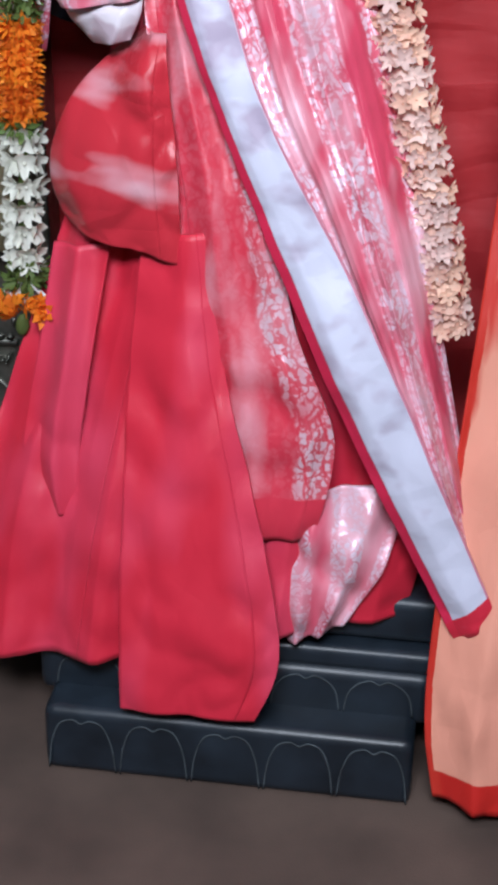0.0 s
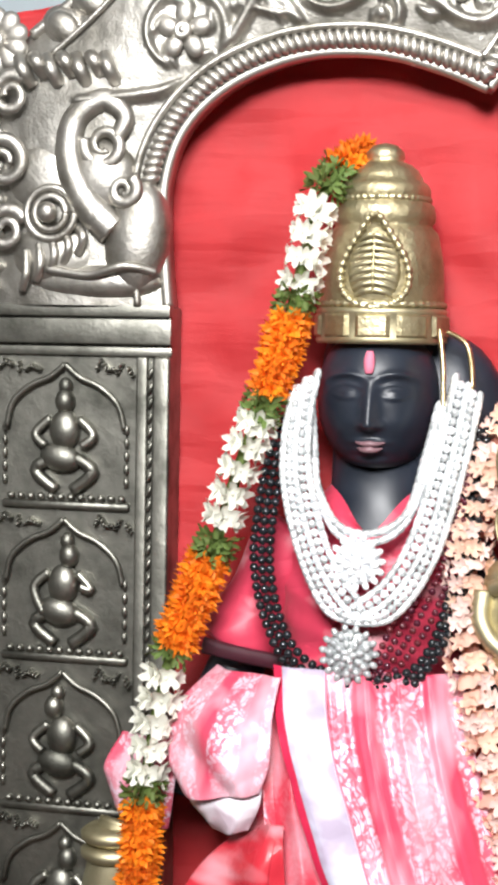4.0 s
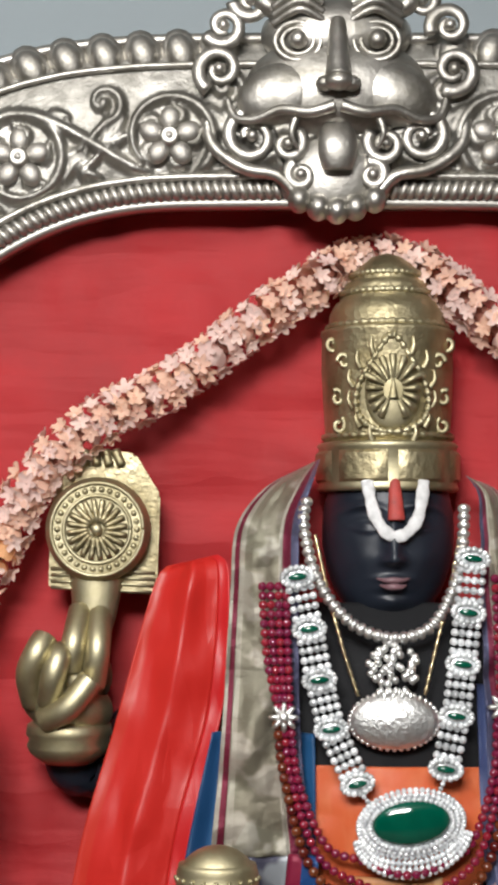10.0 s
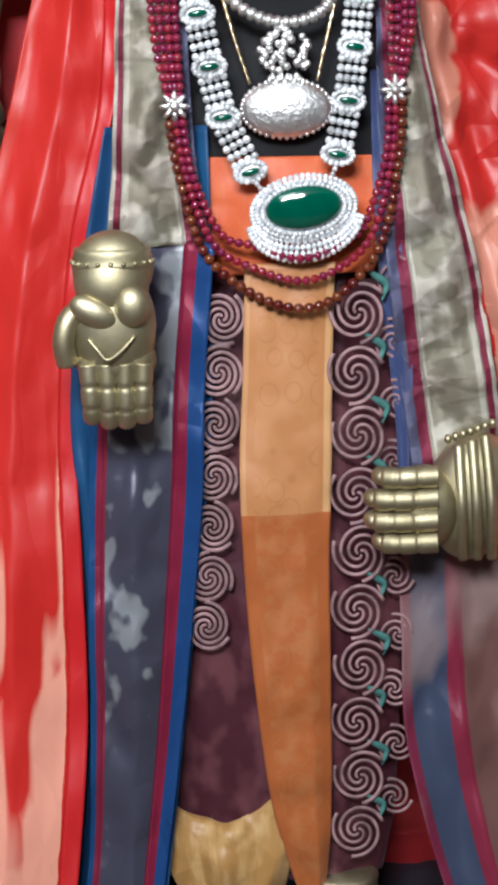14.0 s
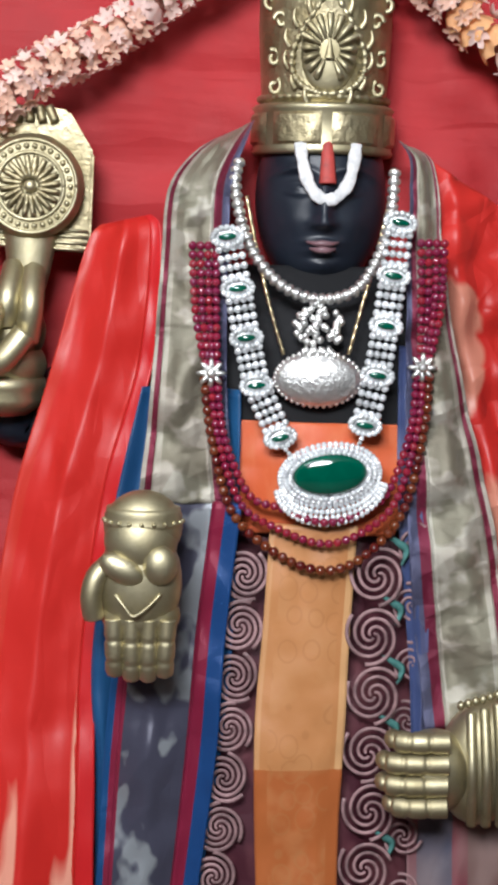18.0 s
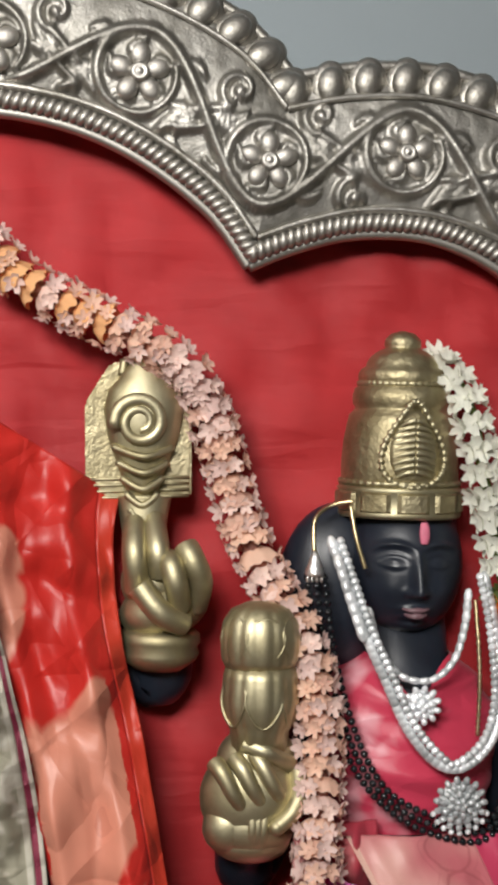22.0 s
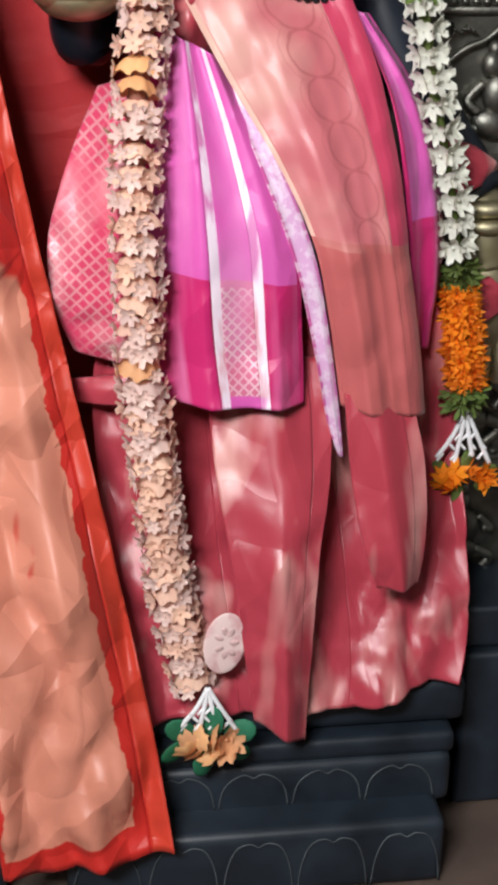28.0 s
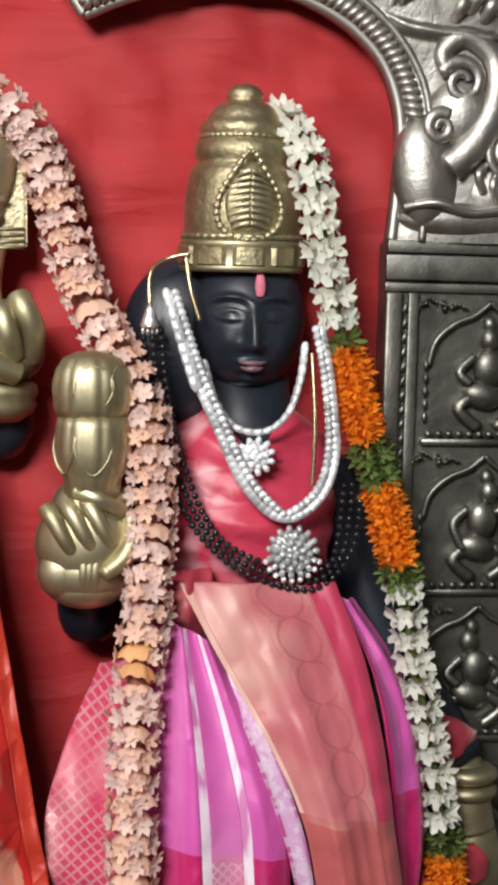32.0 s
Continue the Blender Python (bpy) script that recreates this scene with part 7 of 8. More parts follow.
for q in range(7):
    a = 2 * math.pi * q / 7
    part("woven_petal", blob(bmesh.new(), (0.731 + 0.010 * math.cos(a), -0.2920, 0.352 + 0.018 * math.sin(a)), (0.0075, 0.0018, 0.0045), (0, -math.degrees(a), 0), 10, 6), WOVEN_ROSE, roundel)
sewn("pallu_end", "rose tissue pallu end hung below the fold", "cloth",
            lambda u0, u1: sheet([(0.888, -0.228, 0.668), (0.895, -0.250, 0.57), (0.910, -0.270, 0.48), (0.930, -0.275, 0.415)], [(0.980, -0.215, 0.650), (0.995, -0.238, 0.57), (0.998, -0.255, 0.48), (0.990, -0.262, 0.410)], folds=((0.0120, 1.3, 0.3, 0.15, -1),), bulge=0.012, nu=26, nv=34, seed=7.4, u0=u0, u1=u1), ROSE, pieces=[("panel", 0.0, 0.82), ("border", 0.82, 1.0)])
sewn("hip_puff", "pink tissue bunched at the hip with a woven trellis", "cloth", lambda u0, u1: sheet([(0.590, -0.07, 1.030), (0.548, -0.10, 0.94), (0.521, -0.12, 0.85), (0.526, -0.13, 0.77), (0.548, -0.13, 0.71)], [(0.690, -0.12, 1.075), (0.690, -0.15, 0.97), (0.680, -0.165, 0.86), (0.672, -0.17, 0.76), (0.668, -0.165, 0.69)], folds=((0.014, 1.5, 0.2, 0.3, -1),), bulge=0.028, nu=40, nv=44, rough=0.005, seed=8.6, u0=u0, u1=u1), BORDER_ZARI, pieces=[("panel", 0.0, 0.86), ("border", 0.86, 1.0)])
cloth_thing("tissue_end", "narrow rose tissue end that juts out below the hip", "cloth", sheet([(0.530, -0.14, 0.668), (0.530, -0.14, 0.640)], [(0.68, -0.165, 0.690), (0.68, -0.165, 0.640)], bulge=0.015, nu=20, nv=10, seed=1.4), ROSE)
sewn("hip_fold", "magenta silk fold over the far hip", "cloth", lambda u0, u1: sheet([(0.905, -0.09, 1.125), (0.948, -0.12, 1.03), (0.968, -0.14, 0.92), (0.980, -0.15, 0.80), (0.990, -0.15, 0.70)], [(0.935, -0.05, 1.115), (1.000, -0.06, 1.02), (1.032, -0.075, 0.92), (1.042, -0.085, 0.80), (1.030, -0.09, 0.695)], folds=((0.0120, 1.6, 0.2, 0.3, -1),), bulge=0.02, nu=30, nv=44, seed=9.6, u0=u0, u1=u1), MAGENTA, pieces=[("panel", 0.0, 0.84), ("border", 0.84, 1.0)])
cloth_thing("sari_puff", "pink brocade puff that shows past the garland", "cloth", sheet([(-1.020, -0.06, 1.030), (-1.038, -0.075, 0.985), (-1.020, -0.08, 0.935)], [(-0.93, -0.09, 1.035), (-0.93, -0.11, 0.985), (-0.94, -0.11, 0.920)], folds=((0.006, 1.4, 0.2, 0.4, -1),), bulge=0.018, nu=22, nv=22, rough=0.006, seed=2.6), PINK_BROCADE, "silver brocade")
cloth_thing("sari_puff", "rose satin tip that shows past the garland", "cloth", sheet([(1.04, -0.08, 0.965), (1.04, -0.08, 0.925), (1.04, -0.08, 0.885)], [(1.085, -0.05, 0.945), (1.118, -0.045, 0.922), (1.122, -0.04, 0.900)], folds=((0.005, 1.2, 0.2, 0.4, -1),), bulge=0.012, nu=18, nv=16, rough=0.004, seed=4.6), ROSE)
cloth_thing("sari_puff", "rose satin tip beside the brass arm covering", "cloth", sheet([(1.06, -0.09, 0.77), (1.06, -0.09, 0.74), (1.06, -0.09, 0.70)], [(1.11, -0.085, 0.775), (1.130, -0.085, 0.755), (1.133, -0.085, 0.725)], bulge=0.012, nu=16, nv=14, rough=0.004, seed=5.6), ROSE)

# ---------------------------------------------------------------- garlands
def petal_flower(material, petals, length, width, cup, bud=0.16, ragged=True):
    """A small ruffled blossom that opens along +z, its petals notched at the tip and bent."""
    bm = bmesh.new()
    for k in range(petals):
        a = 2 * math.pi * k / petals + 0.2 * math.sin(k * 2.3)
        c, s = math.cos(a), math.sin(a)
        g = 0.86 + 0.2 * math.sin(k * 3.7)
        tip = 0.92 if ragged else 1.08
        loc = [(0.05, 0, 0.0), (0.62, -width, cup * 0.62), (0.55, 0, cup * 0.40), (0.62, width, cup * 0.55), (0.98, -width * 0.50, cup * 0.9), (max(tip, 1.04), 0, cup * 0.95), (0.95, width * 0.55, cup * 1.1)]
        v = [bm.verts.new(((x * c - y * s) * length * g, (x * s + y * c) * length * g, z * length)) for x, y, z in loc]
        for f in ((0, 1, 2), (0, 2, 3), (1, 4, 5, 2), (2, 5, 6, 3)):
            bm.faces.new([v[i] for i in f])
    blob(bm, (0, 0, 0.10 * length), (bud * length,) * 3, (0, 0, 0), 6, 4)
    return mesh_of(bm, "flower", material)


def floret(material, lobes, length, cup, seed, teeth=(0.50, 0.90, 1.06, 0.82)):
    """A ragged star blossom, one sheet: broad lobes with toothed tips, dished about its centre."""
    bm = bmesh.new()
    mid = bm.verts.new((0, 0, 0))
    n = lobes * 4
    inner, outer = [], []
    for i in range(n):
        a = 2 * math.pi * i / n + 0.06 * math.sin(i * 2.7 + seed)
        reach = teeth[i % 4] * (1 + 0.10 * math.sin(i * 1.9 + seed * 2.0))
        lift = cup * (reach**2 * 0.8 + 0.16 * math.sin(i * 1.57 + seed))
        inner.append(bm.verts.new((0.38 * length * math.cos(a), 0.38 * length * math.sin(a), -0.10 * length)))
        outer.append(bm.verts.new((reach * length * math.cos(a), reach * length * math.sin(a), lift * length)))
    for i in range(n):
        bm.faces.new((mid, inner[i], inner[(i + 1) % n]))
        bm.faces.new((inner[i], outer[i], outer[(i + 1) % n], inner[(i + 1) % n]))
    blob(bm, (0, 0, 0.02 * length), (0.13 * length,) * 3, (0, 0, 0), 6, 4)
    return mesh_of(bm, "flower", material)


def tuft(material, whorls, length, width):
    """A tight tuft of narrow pointed petals in whorls of (count, spread, rise)."""
    bm = bmesh.new()
    for w, (count, spread, rise) in enumerate(whorls):
        for q in range(count):
            a = 2 * math.pi * (q + 0.5 * w) / count + 0.15 * math.sin(q * 2.9 + w)
            c, t = math.cos(a), math.sin(a)
            g = length * (0.9 + 0.16 * math.sin(q * 3.3 + w))
            v = [bm.verts.new(((p * spread * c - o * t) * g, (p * spread * t + o * c) * g, h * rise * g)) for p, o, h in ((0.08, 0, 0.0), (0.55, -width, 0.50), (0.60, 0, 0.66), (0.55, width, 0.50), (1.0, 0, 1.0))]
            for f in ((0, 1, 2), (0, 2, 3), (1, 4, 2), (2, 4, 3)):
                bm.faces.new([v[i] for i in f])
    return mesh_of(bm, "flower", material)


STARS = {m.name: [floret(m, p, 0.0122, c, e, (0.56, 0.94, 1.02, 0.90)) for p, c, e in ((5, 0.40, 0.3), (6, 0.30, 1.7), (5, 0.50, 2.9))] for m in (PEACH, PINK)}
STARS[APRICOT.name] = [floret(APRICOT, 5, 0.0185, 0.45, 0.8, (0.68, 0.95, 1.0, 0.92)), floret(APRICOT, 6, 0.0170, 0.35, 2.1, (0.68, 0.95, 1.0, 0.92))]
CREAMS = [floret(CREAM, p, 0.0185, c, e, (0.62, 0.92, 1.02, 0.94)) for p, c, e in ((5, 0.55, 0.4), (6, 0.80, 1.9), (5, 0.45, 3.1))]
ORANGES = [tuft(ORANGE, ((8, 1.0, 0.25), (7, 0.7, 0.7), (4, 0.3, 0.95)), 0.0185 + 0.001 * e, 0.21) for e in range(3)]
GREENS = [petal_flower(GREEN, 6, 0.0180, 0.24, c, 0.1, False) for c in (0.5, 0.9)]


def frame_at(p, d, ang, r, droop):
    """A pose on a rope of radius r at p along d, turned ang degrees from the viewer's side, facing out and drooping along the rope."""
    out = Vector((0, -1, 0)) - d * Vector((0, -1, 0)).dot(d)
    out.normalize()
    out = Matrix.Rotation(radians(ang), 3, d) @ out
    face = (out + d * droop).normalized()
    return Matrix.Translation(p + out * r) @ face.to_track_quat("Z", "Y").to_matrix().to_4x4()


def joined(name, items, parent):
    """One mesh of many small blossoms too close to pick apart: (mesh, pose) pairs."""
    verts, faces, mats, slots = [], [], [], []
    for me, m in items:
        base = len(verts)
        verts += [tuple(m @ v.co) for v in me.vertices]
        mt = me.materials[0]
        if mt not in mats:
            mats.append(mt)
        for p in me.polygons:
            faces.append([base + i for i in p.vertices])
            slots.append(mats.index(mt))
    me = bpy.data.meshes.new(name)
    me.from_pydata(verts, [], faces)
    for mt in mats:
        me.materials.append(mt)
    me.polygons.foreach_set("material_index", slots)
    me.polygons.foreach_set("use_smooth", [True] * len(faces))
    return tagged(place(name, me, parent), kind="stuff")


def strand(parent, path, kinds, r, step, angles, jitter=0.0016, size=1.0, rope=GREEN, droop=0.45, fill_angles=(-105, -35, 35, 105)):
    """Rings of blossoms threaded on a cord; kinds(point, share of the length) picks the meshes of each ring. Smaller blossoms fill the gaps."""
    cord = part("cord", tube(bmesh.new(), path, r * 0.45, 8, 90), rope, parent)
    pts, fill = even(path, step), []
    for n, (p, d) in enumerate(pts):
        for k, a in enumerate(tuple(angles) + tuple(fill_angles)):
            meshes, scale = kinds(p, n / len(pts), n, k)
            if meshes is None:
                continue
            small = k >= len(angles)
            q = p + d * (step * 0.12 if small else 0)
            me = random.choice(meshes)
            m = frame_at(q + Vector((random.uniform(-1, 1), random.uniform(-0.6, 0.6), random.uniform(-1, 1))) * jitter, d, a + random.uniform(-6, 6), r * (random.uniform(0.5, 0.65) if small else random.uniform(0.92, 1.06)), droop + random.uniform(-0.10, 0.10))
            m = m @ Euler((random.uniform(-0.1, 0.1), random.uniform(-0.1, 0.1), random.uniform(0, 6.3))).to_matrix().to_4x4() @ Matrix.Scale(size * scale * random.uniform(0.82, 1.12) * (0.9 if small else 1), 4)
            if small:
                fill.append((me, m))
            else:
                place("flower", me, cord, m)
    if fill:
        joined("filling_blossoms", fill, cord)
    return cord


random.seed(11)


def frill(material, length, seed):
    """A flared paper collar about the cord: narrow above, its lower rim cut into rounded teeth."""
    bm = bmesh.new()
    n, rows = 40, []
    for h, r in ((0.0, 0.34), (0.30, 0.66), (0.75, 0.86), (1.0, 0.97)):
        row = []
        for i in range(n):
            a = 2 * math.pi * i / n
            wave = 1 + 0.09 * math.sin(3 * a + seed) + 0.05 * math.sin(7 * a + 2 * seed)
            drop = h + (0.16 * (i % 4 in (1, 2)) + 0.10 * math.sin(5 * a + seed) if h == 1.0 else 0)
            row.append(bm.verts.new((r * wave * math.cos(a), r * wave * math.sin(a), drop * length)))
        rows.append(row)
    for a, b in zip(rows, rows[1:]):
        for i in range(n):
            bm.faces.new((a[i], a[(i + 1) % n], b[(i + 1) % n], b[i]))
    return mesh_of(bm, "frill", material)


FRILLS = {m.name: [frill(m, 0.52, e) for e in (0.4, 1.9, 3.3)] for m in (PEACH, PINK, APRICOT)}


def paper_strand(parent, path, r, step, size):
    """Tiers of toothed collars on a dark cord, each with a ring of small star blossoms along its rim."""
    cord = part("cord", tube(bmesh.new(), path, r * 0.42, 8, 90), DARK_STEM, parent)
    fill = []
    for n, (p, d) in enumerate(even(path, step)):
        tawny = noise.noise(Vector((p.z * 9.0, p.x * 3.0, 2.0))) > 0.26
        collar = APRICOT if tawny and random.random() < 0.7 else random.choice((PEACH, PEACH, PINK))
        q = d.to_track_quat("Z", "Y").to_matrix().to_4x4()
        sway = Matrix.Translation(p - d * step * 0.42 + Vector((random.uniform(-1, 1), 0, 0)) * 0.0015)
        place("frill", random.choice(FRILLS[collar.name]), cord, sway @ q @ Euler((random.uniform(-0.12, 0.12), random.uniform(-0.12, 0.12), random.uniform(0, 6.3))).to_matrix().to_4x4() @ Matrix.Diagonal((r * 1.0, r * 1.0, step * 1.5, 1)))
        turn = random.uniform(-14, 14)
        for a in (-100, -60, -20, 20, 60, 100):
            if random.random() < (0.35 if collar is APRICOT else 0.06):
                continue
            me = random.choice(STARS[PINK.name] if random.random() < 0.6 else STARS[PEACH.name])
            m = frame_at(p + d * step * random.uniform(0.08, 0.40), d, a + turn + random.uniform(-7, 7), r * random.uniform(0.90, 1.06), 0.15 + random.uniform(-0.15, 0.15))
            m = m @ Euler((random.uniform(-0.15, 0.15), random.uniform(-0.15, 0.15), random.uniform(0, 6.3))).to_matrix().to_4x4() @ Matrix.Scale(size * random.uniform(0.85, 1.15), 4)
            if abs(a) == 20:
                place("flower", me, cord, m)
            else:
                fill.append((me, m))
    joined("side_blossoms", fill, cord)


PEACH_LEFT = [(0.064, 0.048, 2.008), (0.012, 0.030, 1.997), (-0.031, -0.010, 1.960), (-0.089, -0.03, 1.923), (-0.146, -0.025, 1.879), (-0.218, -0.03, 1.827), (-0.290, -0.045, 1.790), (-0.347, -0.05, 1.746), (-0.390, -0.045, 1.695), (-0.426, -0.04, 1.623), (-0.455, -0.04, 1.565), (-0.487, -0.05, 1.494), (-0.535, -0.07, 1.425), (-0.560, -0.085, 1.345), (-0.562, -0.10, 1.260), (-0.553, -0.12, 1.175), (-0.530, -0.14, 1.090), (-0.503, -0.155, 0.990), (-0.476, -0.17, 0.890), (-0.452, -0.18, 0.800), (-0.432, -0.19, 0.710), (-0.415, -0.195, 0.630)]
PEACH_RIGHT = [(0.070, 0.048, 2.008), (0.104, 0.030, 1.998), (0.147, -0.005, 1.957), (0.205, -0.03, 1.905), (0.264, -0.025, 1.852), (0.335, -0.03, 1.816), (0.400, -0.04, 1.787), (0.468, -0.04, 1.747), (0.508, -0.035, 1.689), (0.530, -0.035, 1.625), (0.557, -0.04, 1.540), (0.588, -0.055, 1.470), (0.622, -0.075, 1.420), (0.645, -0.095, 1.350), (0.653, -0.11, 1.265), (0.650, -0.13, 1.185), (0.645, -0.15, 1.115), (0.633, -0.175, 1.030), (0.628, -0.205, 0.930), (0.628, -0.222, 0.820), (0.630, -0.23, 0.710), (0.642, -0.232, 0.590), (0.655, -0.238, 0.470), (0.670, -0.248, 0.365), (0.688, -0.264, 0.288)]
great = thing("flower_garland", (0.06, -0.06, 2.0), "long peach and pink blossom garland draped over the crown", "garland", "garlands")
random.seed(21)
paper_strand(great, PEACH_LEFT, 0.0275, 0.0235, 1.04)
paper_strand(great, PEACH_RIGHT, 0.0290, 0.0255, 1.06)


def tail(parent, x, y, z, s, leafy):
    """The loose end of a garland: white threads, a tuft of blossoms and leaves."""
    for q in range(4):
        o = (q - 1.5) * 0.014
        bm = tube(bmesh.new(), [(x, y, z), (x + o * 0.8, y - 0.004, z - 0.035 * s), (x + o * 1.8, y - 0.004, z - (0.065 + 0.012 * (q % 2)) * s)], 0.0035, 6, 12)
        for w in range(3):
            t = 0.45 + 0.2 * w
            tube(bm, [(x + o * 1.6 * t, y - 0.004, z - 0.07 * s * t), (x + o * 1.6 * t + (0.009 if w % 2 else -0.009), y - 0.006, z - 0.07 * s * t - 0.010)], 0.0022, 5, 3)
        part("thread", bm, THREAD, parent)
    for q in range(9 if leafy else 7):
        a = 2 * math.pi * q / 9
        m = Matrix.Translation((x + 0.030 * math.cos(a), y - 0.012 - 0.006 * random.random(), z - 0.095 * s + 0.014 * math.sin(a))) @ Euler((radians(70 + 30 * math.sin(a)), 0, a)).to_matrix().to_4x4() @ Matrix.Scale(1.2, 4)
        place("flower", random.choice(ORANGES if not leafy else STARS[APRICOT.name]), parent, m)
    for q in range(6):
        a = 2 * math.pi * q / 6 + 0.4
        r = 0.042 if leafy else 0.034
        bm = bmesh.new()
        blob(bm, (x + r * 1.1 * math.cos(a), y - 0.004, z - 0.095 * s + r * 0.75 * math.sin(a)), (0.024 if leafy else 0.016, 0.0035, 0.017 if leafy else 0.009), (random.uniform(-25, 25), -math.degrees(a), random.uniform(-20, 20)), 12, 6)
        part("leaf", bm, LEAF if leafy else GREEN, parent)


tail(great, 0.706, -0.300, 0.290, 0.85, True)


def banded(bands):
    """Blossom kinds by height: bands of (lower end, kind)."""
    def pick(p, s, n, k):
        for z, kind in bands:
            if p.z >= z:
                break
        if kind == "c":
            return (CREAMS, 1.03) if n % 2 == 0 and k < 4 else (None, 0)
        return {"o": (ORANGES, 1.0), "g": (GREENS, 0.95)}[kind]
    return pick


SIDE_LEFT = [(-0.722, 0.010, 1.797), (-0.745, -0.035, 1.772), (-0.768, -0.070, 1.722), (-0.792, -0.085, 1.605), (-0.812, -0.09, 1.519), (-0.833, -0.10, 1.460), (-0.860, -0.11, 1.375), (-0.882, -0.115, 1.296), (-0.910, -0.125, 1.216), (-0.940, -0.135, 1.125), (-0.957, -0.145, 1.015), (-0.964, -0.15, 0.900), (-0.965, -0.15, 0.790), (-0.968, -0.155, 0.690), (-0.965, -0.16, 0.635)]
BANDS_LEFT = [(1.775, "o"), (1.745, "g"), (1.622, "c"), (1.600, "g"), (1.482, "o"), (1.455, "g"), (1.312, "c"), (1.288, "g"), (1.172, "o"), (1.145, "g"), (0.992, "c"), (0.970, "g"), (0.848, "o"), (0.825, "g"), (0.655, "c"), (-1, "g")]
left_garland = thing("flower_garland", (-0.69, -0.06, 1.79), "banded garland of cream, orange and green blossoms", "garland", "garlands")
strand(left_garland, SIDE_LEFT, banded(BANDS_LEFT), 0.0170, 0.0155, (-76, -26, 26, 76), 0.0008, 0.95, GREEN, 0.12)
tail(left_garland, -0.968, -0.165, 0.640, 0.45, False)
SIDE_RIGHT = [(0.826, 0.015, 1.758), (0.842, -0.035, 1.736), (0.857, -0.065, 1.686), (0.871, -0.07, 1.615), (0.889, -0.07, 1.528), (0.900, -0.075, 1.477), (0.918, -0.08, 1.410), (0.944, -0.085, 1.320), (0.971, -0.09, 1.229), (0.990, -0.095, 1.152), (1.000, -0.10, 1.089), (1.024, -0.105, 0.970), (1.043, -0.105, 0.885), (1.056, -0.105, 0.807), (1.066, -0.112, 0.727), (1.073, -0.126, 0.640), (1.073, -0.132, 0.610)]
BANDS_RIGHT = [(1.478, "c"), (1.452, "g"), (1.335, "o"), (1.272, "g"), (1.165, "o"), (1.135, "g"), (0.808, "c"), (0.772, "g"), (0.632, "o"), (-1, "g")]
right_garland = thing("flower_garland", (0.80, -0.05, 1.76), "banded garland of cream, orange and green blossoms with a tassel end", "garland", "garlands")
strand(right_garland, SIDE_RIGHT, banded(BANDS_RIGHT), 0.0170, 0.0155, (-76, -26, 26, 76), 0.0008, 0.95, GREEN, 0.12)
tail(right_garland, 1.074, -0.140, 0.606, 1.05, False)

# ---------------------------------------------------------------- necklaces
def ball(material, r, seg=10, rings=7, squash=1.0):
    return mesh_of(blob(bmesh.new(), (0, 0, 0), (r, r, r * squash), (0, 0, 0), seg, rings), "bead", material)


def beads(parent, path, mesh, step, scale=1.0, name="bead"):
    for p, d in even(path, step):
        q = d.to_track_quat("Z", "Y").to_matrix().to_4x4()
        place(name, mesh, parent, Matrix.Translation(p) @ q @ Matrix.Scale(scale, 4))


RUBY_B, BROWN_B, BLACK_B, PEARL_B, SMALL_P = ball(RUBY, 0.0056), ball(GARNET, 0.0066), ball(BLACK_BEAD, 0.0060), ball(PEARL, 0.0056), ball(PEARL, 0.0040)
TUSK = mesh_of(blob(blob(bmesh.new(), (0, 0, 0), (0.0055, 0.0045, 0.010), (0, 0, 0), 8, 6), (0, 0, -0.006), (0.004, 0.004, 0.004), (0, 0, 0), 6, 4), "petal_stone", SILVER_BRIGHT)
LOZENGE = mesh_of(blob(bmesh.new(), (0, 0, 0), (0.0062, 0.005, 0.0105), (0, 0, 0), 8, 6), "petal_stone", PEARL)

ruby = thing("necklace", (0.06, -0.13, 1.19), "long necklace of dark ruby bead strands with silver stars", "necklace", "deity necklaces")
for q in range(4):
    beads(ruby, [(-0.094 + 0.0095 * q, -0.132, 1.578), (-0.089 + 0.0085 * q, -0.136, 1.50), (-0.076 + 0.005 * q, -0.138, 1.435)], RUBY_B, 0.0108)
    beads(ruby, [(0.184 + 0.0095 * q, -0.132, 1.588), (0.187 + 0.008 * q, -0.136, 1.51), (0.188 + 0.004 * q, -0.138, 1.448)], RUBY_B, 0.0108)
for q, (low, mesh) in enumerate(((1.243, RUBY_B), (1.216, RUBY_B), (1.184, BROWN_B))):
    o = 0.008 * (1 - q)
    pth = [(-0.068 + o, -0.136, 1.415), (-0.058 + o, -0.138, 1.345), (-0.028 + o * 1.2, -0.142, 1.275 - 0.012 * q), (0.020, -0.145, low + 0.016), (0.078, -0.152 - 0.008 * (q == 2), low), (0.130, -0.146, low + 0.018), (0.166 - o * 1.2, -0.142, 1.285 - 0.012 * q), (0.188 - o, -0.140, 1.36), (0.192 - o, -0.138, 1.425)]
    beads(ruby, pth, mesh, 0.0108 if q < 2 else 0.0125)
for x, z in ((-0.068, 1.424), (0.191, 1.437)):
    bm = bmesh.new()
    for k in range(8):
        a = math.pi * k / 4
        blob(bm, (x + 0.010 * math.cos(a), -0.142, z + 0.010 * math.sin(a)), (0.009, 0.004, 0.0035), (0, -math.degrees(a), 0), 8, 5)
    blob(bm, (x, -0.146, z), (0.006, 0.005, 0.006))
    part("star", bm, SILVER_BRIGHT, ruby, "silver star spacer")

crystal = thing("necklace", (0.08, -0.14, 1.25), "white crystal necklace with green stones and an emerald pendant", "necklace", "deity necklaces")


